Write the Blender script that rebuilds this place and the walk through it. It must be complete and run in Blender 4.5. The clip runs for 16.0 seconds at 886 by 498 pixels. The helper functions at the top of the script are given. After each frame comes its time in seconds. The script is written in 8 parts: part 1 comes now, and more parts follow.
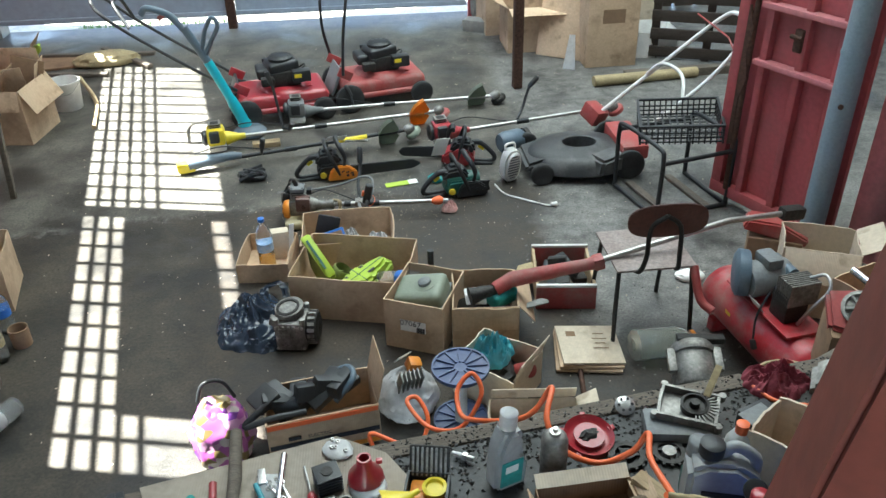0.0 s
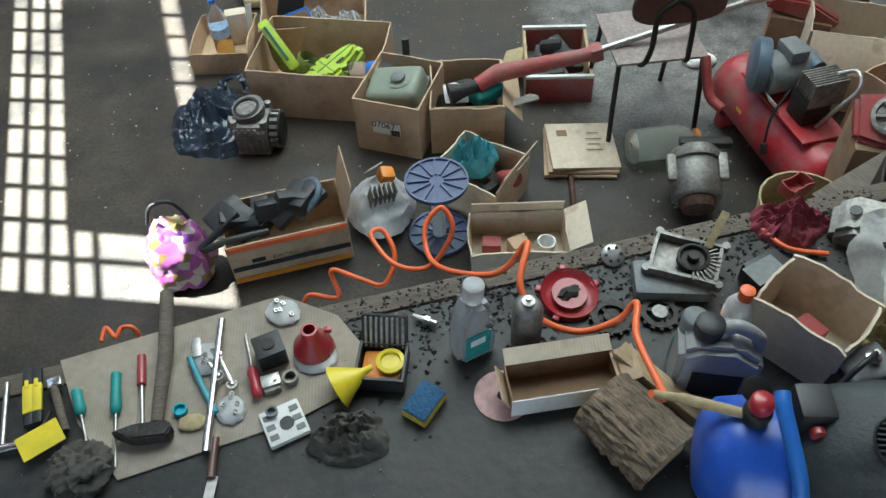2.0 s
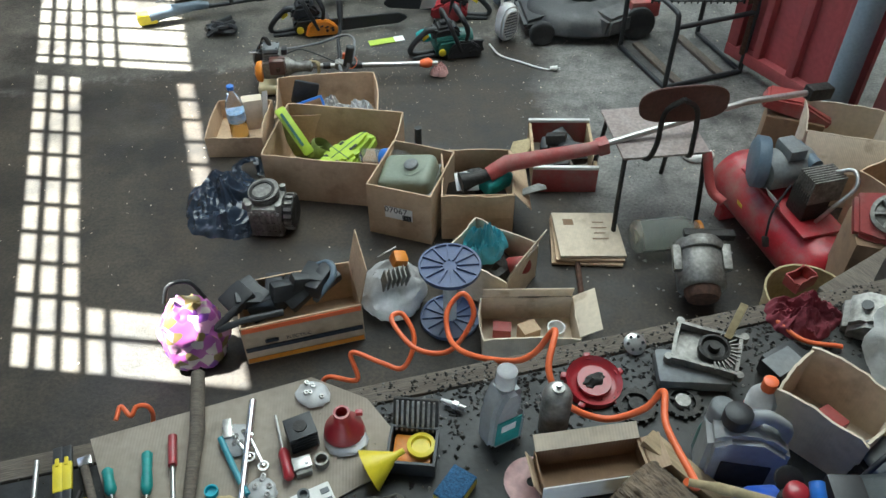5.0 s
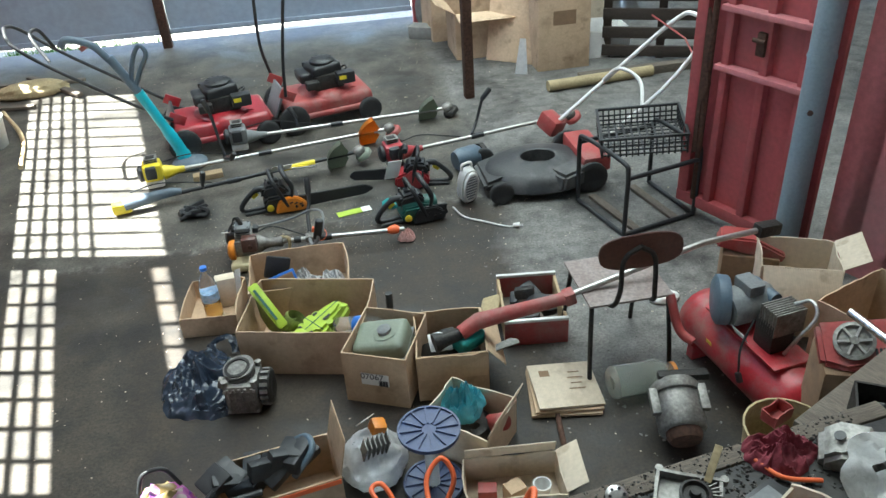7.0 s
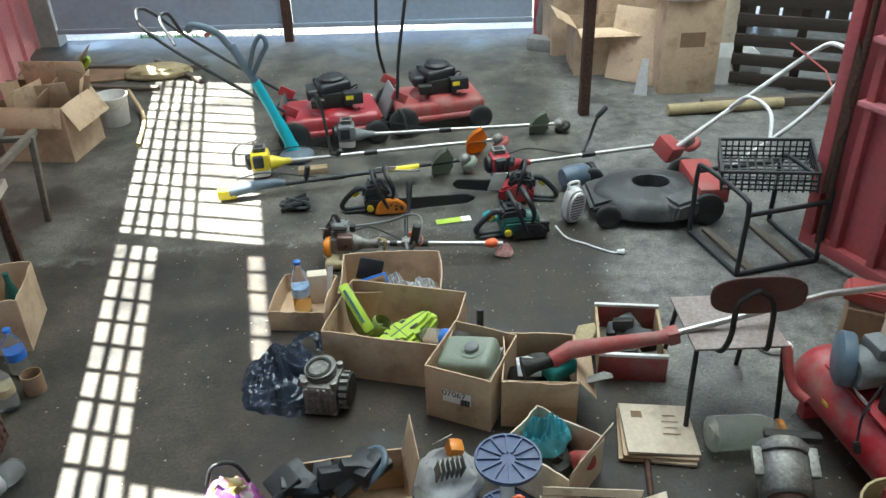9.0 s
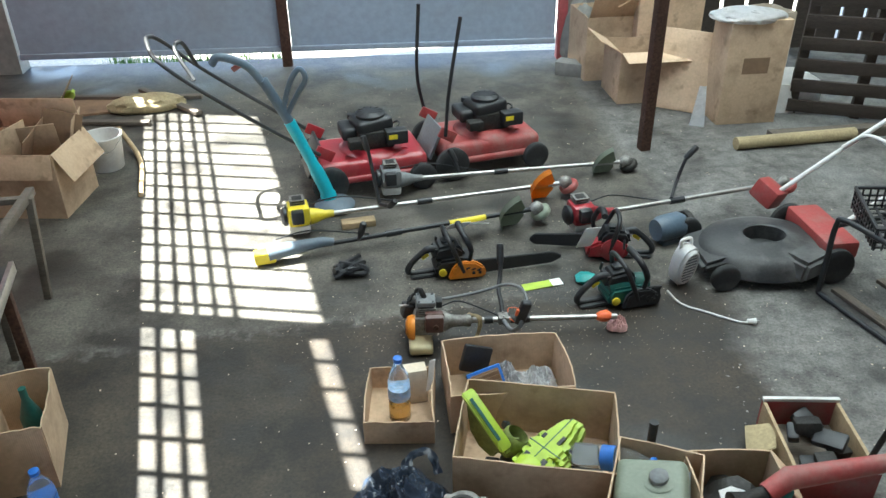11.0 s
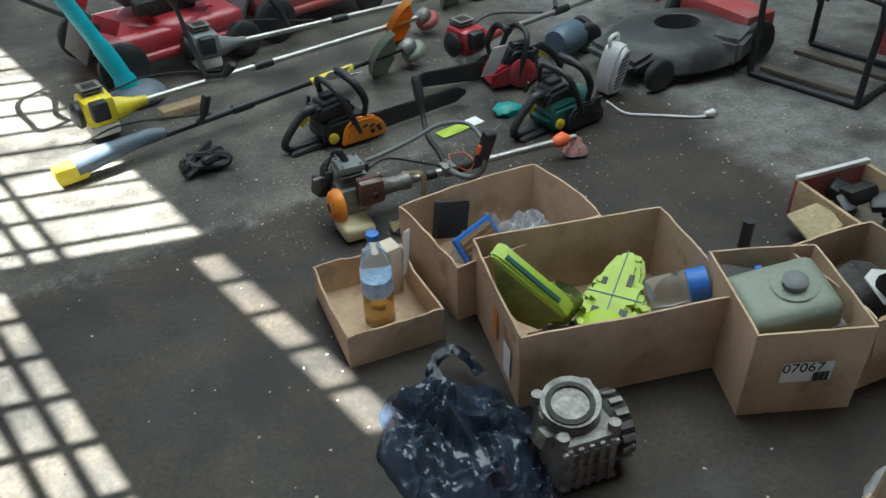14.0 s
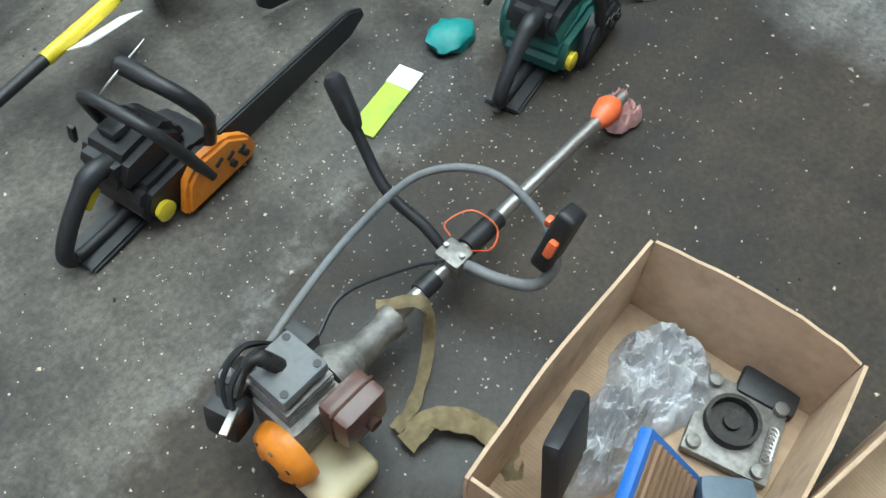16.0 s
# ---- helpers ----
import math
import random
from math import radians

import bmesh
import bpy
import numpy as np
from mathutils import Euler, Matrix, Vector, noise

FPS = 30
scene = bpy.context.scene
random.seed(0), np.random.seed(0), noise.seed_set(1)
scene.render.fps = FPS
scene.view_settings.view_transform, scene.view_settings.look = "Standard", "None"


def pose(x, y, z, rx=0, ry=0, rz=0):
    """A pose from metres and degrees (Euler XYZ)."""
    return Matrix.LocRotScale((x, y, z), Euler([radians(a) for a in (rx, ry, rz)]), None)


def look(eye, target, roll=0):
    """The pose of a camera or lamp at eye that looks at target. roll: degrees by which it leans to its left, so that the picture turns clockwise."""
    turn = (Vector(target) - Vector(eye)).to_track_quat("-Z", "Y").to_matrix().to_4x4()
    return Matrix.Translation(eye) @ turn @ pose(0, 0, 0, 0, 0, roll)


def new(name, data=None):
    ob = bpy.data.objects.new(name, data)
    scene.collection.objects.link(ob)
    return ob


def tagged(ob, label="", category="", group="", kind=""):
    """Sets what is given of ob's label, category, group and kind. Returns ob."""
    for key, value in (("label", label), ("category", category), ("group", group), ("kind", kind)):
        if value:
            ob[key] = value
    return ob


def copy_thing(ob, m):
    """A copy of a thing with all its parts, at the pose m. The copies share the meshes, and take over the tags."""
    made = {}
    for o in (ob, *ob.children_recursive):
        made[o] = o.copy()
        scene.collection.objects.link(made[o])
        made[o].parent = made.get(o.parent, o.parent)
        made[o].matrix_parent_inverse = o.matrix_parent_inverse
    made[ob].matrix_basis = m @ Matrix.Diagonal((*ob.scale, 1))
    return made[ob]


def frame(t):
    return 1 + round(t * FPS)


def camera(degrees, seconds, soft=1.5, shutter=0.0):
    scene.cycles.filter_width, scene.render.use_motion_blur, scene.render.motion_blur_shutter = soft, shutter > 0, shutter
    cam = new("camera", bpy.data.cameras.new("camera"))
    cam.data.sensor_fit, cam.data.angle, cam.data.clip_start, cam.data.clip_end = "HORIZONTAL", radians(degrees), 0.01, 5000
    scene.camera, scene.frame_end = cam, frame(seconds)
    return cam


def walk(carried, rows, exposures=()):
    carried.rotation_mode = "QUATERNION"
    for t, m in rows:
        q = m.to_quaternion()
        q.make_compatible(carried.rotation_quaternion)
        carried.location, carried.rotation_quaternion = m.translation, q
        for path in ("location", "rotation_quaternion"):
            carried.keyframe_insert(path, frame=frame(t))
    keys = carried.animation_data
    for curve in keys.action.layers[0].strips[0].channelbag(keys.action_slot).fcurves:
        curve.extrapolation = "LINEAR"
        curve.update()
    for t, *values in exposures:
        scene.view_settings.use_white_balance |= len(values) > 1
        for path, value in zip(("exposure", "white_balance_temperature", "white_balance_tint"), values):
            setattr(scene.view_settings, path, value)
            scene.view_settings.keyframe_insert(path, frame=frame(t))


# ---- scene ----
cam = camera(58.6, 16.0)
EXPOSURES = [(t, stops + 0.55, 6230 if t < 13 else 6080, 4) for t, stops in ((0.0, 3.05), (1.2, 2.9), (3.1, 2.98), (3.5, 3.18), (4.0, 3.08), (4.6, 2.88), (7.0, 3.0), (12.6, 2.85), (13.4, 2.68), (14.4, 2.32), (15.1, 2.2), (15.6, 2.5), (16.0, 3.2))]
PATH = [
    (0, (0.113, -0.124, 2.377), (0.211, 1.576, 1.327), -1.8),
    (0.5, (0.12, -0.07, 2.356), (0.216, 1.547, 1.184), -1.2),
    (1, (0.174, 0.106, 2.33), (0.238, 1.588, 0.989), -1.7),
    (1.5, (0.225, 0.236, 2.32), (0.233, 1.598, 0.855), -2.9),
    (2, (0.239, 0.271, 2.316), (0.29, 1.572, 0.798), -3.2),
    (2.5, (0.176, 0.272, 2.327), (0.415, 1.547, 0.805), -2.3),
    (3, (0.136, 0.28, 2.334), (0.591, 1.514, 0.827), -0.2),
    (3.5, (0.125, 0.286, 2.35), (0.711, 1.521, 0.889), 1.4),
    (4, (0.141, 0.287, 2.374), (0.646, 1.608, 0.959), 0.7),
    (4.5, (0.123, 0.266, 2.375), (0.36, 1.691, 0.991), 0.3),
    (4.7, (0.126, 0.257, 2.365), (0.251, 1.691, 0.976), 0.2),
    (6.8, (0.171, 0.224, 2.413), (0.302, 1.902, 1.332), -3.8),
    (7, (0.168, 0.218, 2.414), (0.359, 1.899, 1.346), -3.9),
    (7.5, (0.141, 0.223, 2.418), (0.447, 1.89, 1.355), -3.4),
    (8, (0.12, 0.226, 2.387), (0.396, 1.902, 1.33), -2.7),
    (8.5, (0.171, 0.275, 2.376), (0.251, 1.99, 1.35), -2.2),
    (9, (0.16, 0.352, 2.352), (0.116, 2.063, 1.319), -2.0),
    (9.5, (0.003, 0.534, 2.327), (-0.029, 2.254, 1.306), -1.4),
    (9.7, (-0.057, 0.64, 2.306), (-0.092, 2.377, 1.316), -1.1),
    (11.8, (-0.943, 1.266, 2.217), (-0.721, 2.924, 1.121), -2.1),
    (12, (-1.003, 1.25, 2.182), (-0.77, 2.878, 1.044), -2.9),
    (12.5, (-1.215, 1.237, 2.058), (-0.905, 2.809, 0.861), -4.5),
    (13, (-1.274, 1.397, 1.902), (-0.727, 3.002, 0.841), -4.3),
    (13.5, (-1.323, 1.598, 1.751), (-0.707, 3.12, 0.609), -5.9),
    (14, (-1.229, 1.994, 1.535), (-0.527, 3.442, 0.348), -2.0),
    (14.5, (-1.048, 2.568, 1.385), (-0.324, 3.849, 0.031), -0.4),
    (15, (-0.931, 3.161, 1.285), (-0.208, 4.238, -0.238), 0.2),
    (15.5, (-0.829, 3.538, 1.216), (-0.091, 4.357, -0.453), 0.2),
    (16, (-0.739, 3.706, 1.249), (0.121, 4.413, -0.412), 1.2),
]
walk(cam, [(t, look(eye, target, roll)) for t, eye, target, roll in PATH], exposures=EXPOSURES)

# ---- world, sun, large lights ----
SUN_H = Vector((0.98, -0.2, 0)).normalized()
SUN_TAN = 2.0
sun_dir = Vector((SUN_H.x, SUN_H.y, -SUN_TAN)).normalized()
world = bpy.data.worlds.new("sky")
scene.world = world
world.use_nodes = True
wn = world.node_tree.nodes
sky = wn.new("ShaderNodeTexSky")
sky.sky_type, sky.sun_disc = "NISHITA", False
sky.sun_elevation, sky.sun_rotation = math.atan(SUN_TAN), math.atan2(-SUN_H.x, -SUN_H.y)
world.node_tree.links.new(sky.outputs[0], wn["Background"].inputs[0])
wn["Background"].inputs[1].default_value = 0.1
sun = new("sun", bpy.data.lights.new("sun", "SUN"))
sun.data.energy, sun.data.angle, sun.data.color = 5.0, radians(0.35), (1, 0.98, 0.93)
sun.rotation_mode = "QUATERNION"
sun.rotation_quaternion = sun_dir.to_track_quat("-Z", "Y")


def area(name, eye, target, w, h, power, color):
    ob = new(name, bpy.data.lights.new(name, "AREA"))
    ob.data.shape, ob.data.size, ob.data.size_y = "RECTANGLE", w, h
    ob.data.energy, ob.data.color = power, color
    ob.matrix_world = look(eye, target)
    return ob


# added fill lamps for unseen daylight: overhead, at the rear, above the gate
area("overhead_fill", (1.3, 4.9, 5.9), (1.3, 4.9, 0), 4.6, 4.6, 44, (0.90, 0.99, 1.0))
area("rear_fill", (-1.2, -3.4, 2.2), (-0.2, 3.0, 0.4), 3.0, 3.2, 1.8, (0.90, 0.99, 1.0))
area("gate_side_fill", (0.5, 8.45, 4.2), (0.5, 3.0, 0.0), 4.0, 1.4, 17, (0.88, 0.99, 1.0))


# ---- materials ----
def mat(name, color, rough=0.6, metal=0.0, vary=0.25, scale=12.0, bump=0.15, dirt=None, dirt_amount=0.45, dirt_scale=4.0, coat=0.0, objvary=0.0, stretch=None):
    m = bpy.data.materials.new(name)
    m.use_nodes = True
    n, l = m.node_tree.nodes, m.node_tree.links
    b = n["Principled BSDF"]
    b.inputs["Metallic"].default_value = metal
    b.inputs["Coat Weight"].default_value = coat
    co = n.new("ShaderNodeTexCoord")
    mp = n.new("ShaderNodeMapping")
    l.new(co.outputs["Object"], mp.inputs[0])
    if stretch:
        mp.inputs["Scale"].default_value = stretch
    n1, n2 = n.new("ShaderNodeTexNoise"), n.new("ShaderNodeTexNoise")
    n1.inputs["Scale"].default_value, n1.inputs["Detail"].default_value = scale * 6, 6
    n2.inputs["Scale"].default_value, n2.inputs["Detail"].default_value = dirt_scale, 8
    n2.inputs["Roughness"].default_value = 0.65
    l.new(mp.outputs[0], n1.inputs[0])
    l.new(mp.outputs[0], n2.inputs[0])
    c = Vector(color)
    r1 = n.new("ShaderNodeValToRGB")
    r1.color_ramp.elements[0].position, r1.color_ramp.elements[1].position = 0.3, 0.7
    r1.color_ramp.elements[0].color = (*(c * (1 - vary)), 1)
    r1.color_ramp.elements[1].color = (*[min(1, v * (1 + vary)) for v in c], 1)
    l.new(n1.outputs[0], r1.inputs[0])
    r2 = n.new("ShaderNodeValToRGB")
    r2.color_ramp.elements[0].position, r2.color_ramp.elements[1].position = 0.46, 0.72
    r2.color_ramp.elements[0].color, r2.color_ramp.elements[1].color = (0, 0, 0, 1), (dirt_amount,) * 3 + (1,)
    l.new(n2.outputs[0], r2.inputs[0])
    mx = n.new("ShaderNodeMix")
    mx.data_type = "RGBA"
    l.new(r2.outputs[0], mx.inputs[0])
    l.new(r1.outputs[0], mx.inputs[6])
    mx.inputs[7].default_value = (*(dirt if dirt else tuple(c * 0.45)), 1)
    out = mx.outputs[2]
    if objvary:
        oi, hs = n.new("ShaderNodeObjectInfo"), n.new("ShaderNodeHueSaturation")
        mr = n.new("ShaderNodeMapRange")
        mr.inputs[3].default_value, mr.inputs[4].default_value = 1 - objvary, 1 + objvary
        l.new(oi.outputs["Random"], mr.inputs[0])
        l.new(mr.outputs[0], hs.inputs["Value"])
        l.new(out, hs.inputs["Color"])
        out = hs.outputs[0]
    l.new(out, b.inputs["Base Color"])
    rr = n.new("ShaderNodeMapRange")
    rr.inputs[3].default_value, rr.inputs[4].default_value = max(0.03, rough - 0.12), min(1, rough + 0.15)
    l.new(n2.outputs[0], rr.inputs[0])
    l.new(rr.outputs[0], b.inputs["Roughness"])
    if bump:
        bp = n.new("ShaderNodeBump")
        bp.inputs["Strength"].default_value, bp.inputs["Distance"].default_value = bump, 0.006
        l.new(n1.outputs[0], bp.inputs["Height"])
        l.new(bp.outputs[0], b.inputs["Normal"])
    return m


DUST = (0.24, 0.22, 0.19)


def glassy(name, color, rough=0.08):
    m = bpy.data.materials.new(name)
    m.use_nodes = True
    b = m.node_tree.nodes["Principled BSDF"]
    b.inputs["Base Color"].default_value = (*color, 1)
    b.inputs["Roughness"].default_value = rough
    b.inputs["Transmission Weight"].default_value = 0.92
    b.inputs["IOR"].default_value = 1.2
    return m


def cardboard(name, color, stain, seed):
    """Corrugated board: faint fluting, soft stains and scuffs, slightly different on each piece."""
    m = mat(name, color, 0.88, vary=0.07, scale=9, bump=0.1, dirt=stain, dirt_amount=0.6, dirt_scale=4.5, objvary=0.12)
    n, l = m.node_tree.nodes, m.node_tree.links
    b = n["Principled BSDF"]
    src = b.inputs["Base Color"].links[0].from_socket
    co = n["Texture Coordinate"]
    for scale, lo, hi, amount, col, shift in ((9, 0.60, 0.70, 0.55, stain, seed), (2.0, 0.5, 0.75, 0.35, tuple(v * 0.7 for v in color), seed + 3)):
        mp, t, r, mx = n.new("ShaderNodeMapping"), n.new("ShaderNodeTexNoise"), n.new("ShaderNodeMapRange"), n.new("ShaderNodeMix")
        mp.inputs["Location"].default_value = (shift, shift * 0.7, shift * 0.3)
        t.inputs["Scale"].default_value, t.inputs["Detail"].default_value = scale, 5
        r.inputs[1].default_value, r.inputs[2].default_value, r.inputs[4].default_value = lo, hi, amount
        mx.data_type = "RGBA"
        l.new(co.outputs["Object"], mp.inputs[0])
        l.new(mp.outputs[0], t.inputs[0])
        l.new(t.outputs[0], r.inputs[0])
        l.new(r.outputs[0], mx.inputs[0])
        l.new(src, mx.inputs[6])
        mx.inputs[7].default_value = (*col, 1)
        src = mx.outputs[2]
    l.new(src, b.inputs["Base Color"])
    wv = n.new("ShaderNodeTexWave")
    wv.inputs["Scale"].default_value, wv.inputs["Distortion"].default_value = 45, 0.6
    bp = n.new("ShaderNodeBump")
    bp.inputs["Strength"].default_value, bp.inputs["Distance"].default_value = 0.12, 0.003
    l.new(co.outputs["Object"], wv.inputs[0])
    l.new(wv.outputs["Fac"], bp.inputs["Height"])
    l.new(bp.outputs[0], b.inputs["Normal"])
    return m


def floor_material():
    """Oil-soaked old slab, greyer concrete round it, a ragged crusted joint and damp stains."""
    m = bpy.data.materials.new("oily_concrete")
    m.use_nodes = True
    n, l = m.node_tree.nodes, m.node_tree.links
    b = n["Principled BSDF"]
    co = n.new("ShaderNodeTexCoord")

    def noise_tex(scale, detail=8, rough=0.6, src=None):
        k = n.new("ShaderNodeTexNoise")
        k.inputs["Scale"].default_value, k.inputs["Detail"].default_value, k.inputs["Roughness"].default_value = scale, detail, rough
        l.new(src or co.outputs["Object"], k.inputs[0])
        return k

    def calc(op, a, b_=0.0):
        k = n.new("ShaderNodeMath")
        k.operation = op
        for i, v in enumerate((a, b_)):
            if isinstance(v, (int, float)):
                k.inputs[i].default_value = v
            else:
                l.new(v, k.inputs[i])
        return k.outputs[0]

    def span(v, lo, hi, to_lo=0.0, to_hi=1.0):
        r = n.new("ShaderNodeMapRange")
        for i, q in enumerate((lo, hi, to_lo, to_hi)):
            r.inputs[1 + i].default_value = q
        l.new(v, r.inputs[0])
        return r.outputs[0]

    def ramp(v, c0, c1, lo=0.3, hi=0.7):
        r = n.new("ShaderNodeValToRGB")
        r.color_ramp.elements[0].position, r.color_ramp.elements[1].position = lo, hi
        r.color_ramp.elements[0].color, r.color_ramp.elements[1].color = (*c0, 1), (*c1, 1)
        l.new(v, r.inputs[0])
        return r.outputs[0]

    def mix(f, a, c, mode="MIX"):
        k = n.new("ShaderNodeMix")
        k.data_type, k.blend_type = "RGBA", mode
        for i, v in ((0, f), (6, a), (7, c)):
            if isinstance(v, tuple):
                k.inputs[i].default_value = (*v, 1)
            elif isinstance(v, float):
                k.inputs[i].default_value = v
            else:
                l.new(v, k.inputs[i])
        return k.outputs[2]

    sep = n.new("ShaderNodeSeparateXYZ")
    l.new(co.outputs["Object"], sep.inputs[0])
    edge = noise_tex(2.2, 10, 0.65).outputs[0]
    edge2 = noise_tex(1.1, 8, 0.6).outputs[0]
    x = calc("ADD", sep.outputs[0], calc("MULTIPLY", calc("SUBTRACT", edge, 0.5), 0.55))
    y = calc("ADD", sep.outputs[1], calc("MULTIPLY", calc("SUBTRACT", edge, 0.5), 0.22))
    joint = calc("SUBTRACT", y, calc("ADD", calc("MULTIPLY", sep.outputs[0], 0.14), 4.47))
    beyond = span(joint, -0.03, 0.03)
    right = calc("MULTIPLY", span(x, 0.9, 1.12), span(y, 2.55, 3.0))
    left = span(calc("ADD", x, calc("MULTIPLY", sep.outputs[1], 0.23)), -0.34, -0.22, 1.0, 0.0)
    blot = noise_tex(2.3, 12, 0.74).outputs[0]
    mid = noise_tex(11, 8, 0.65).outputs[0]
    slab_c = ramp(blot, (0.013, 0.010, 0.0072), (0.058, 0.043, 0.029), 0.39, 0.63)
    left_c = ramp(blot, (0.019, 0.016, 0.012), (0.078, 0.063, 0.046), 0.39, 0.63)
    far_c = ramp(blot, (0.033, 0.028, 0.022), (0.145, 0.131, 0.109), 0.39, 0.62)
    right_c = ramp(mix(0.5, blot, mid), (0.048, 0.045, 0.040), (0.225, 0.216, 0.198), 0.38, 0.62)
    c = mix(left, slab_c, left_c)
    c = mix(beyond, c, far_c)
    c = mix(right, c, right_c)
    # pale crust along the joint, dust drifts and damp patches
    crust = calc("MULTIPLY", span(calc("ABSOLUTE", joint), 0.0, 0.07, 1.0, 0.0), span(mid, 0.48, 0.62))
    c = mix(calc("MULTIPLY", crust, 0.75), c, (0.20, 0.19, 0.17))
    c = mix(calc("MULTIPLY", calc("MULTIPLY", right, span(edge2, 0.5, 0.64)), 0.55), c, (0.26, 0.255, 0.24))
    damp = span(noise_tex(1.7, 6, 0.5).outputs[0], 0.55, 0.63)
    c = mix(calc("MULTIPLY", damp, 0.6), c, (0.022, 0.021, 0.019))
    fine = noise_tex(70, 6, 0.7).outputs[0]
    c = mix(0.75, c, ramp(fine, (0.45, 0.45, 0.45), (1.5, 1.5, 1.47), 0.34, 0.68), "MULTIPLY")
    l.new(c, b.inputs["Base Color"])
    l.new(calc("SUBTRACT", span(blot, 0.3, 0.7, 0.52, 0.78), calc("MULTIPLY", damp, 0.2)), b.inputs["Roughness"])
    bp = n.new("ShaderNodeBump")
    bp.inputs["Strength"].default_value, bp.inputs["Distance"].default_value = 0.35, 0.006
    l.new(calc("ADD", fine, calc("MULTIPLY", mid, 1.5)), bp.inputs["Height"])
    l.new(bp.outputs[0], b.inputs["Normal"])
    return m


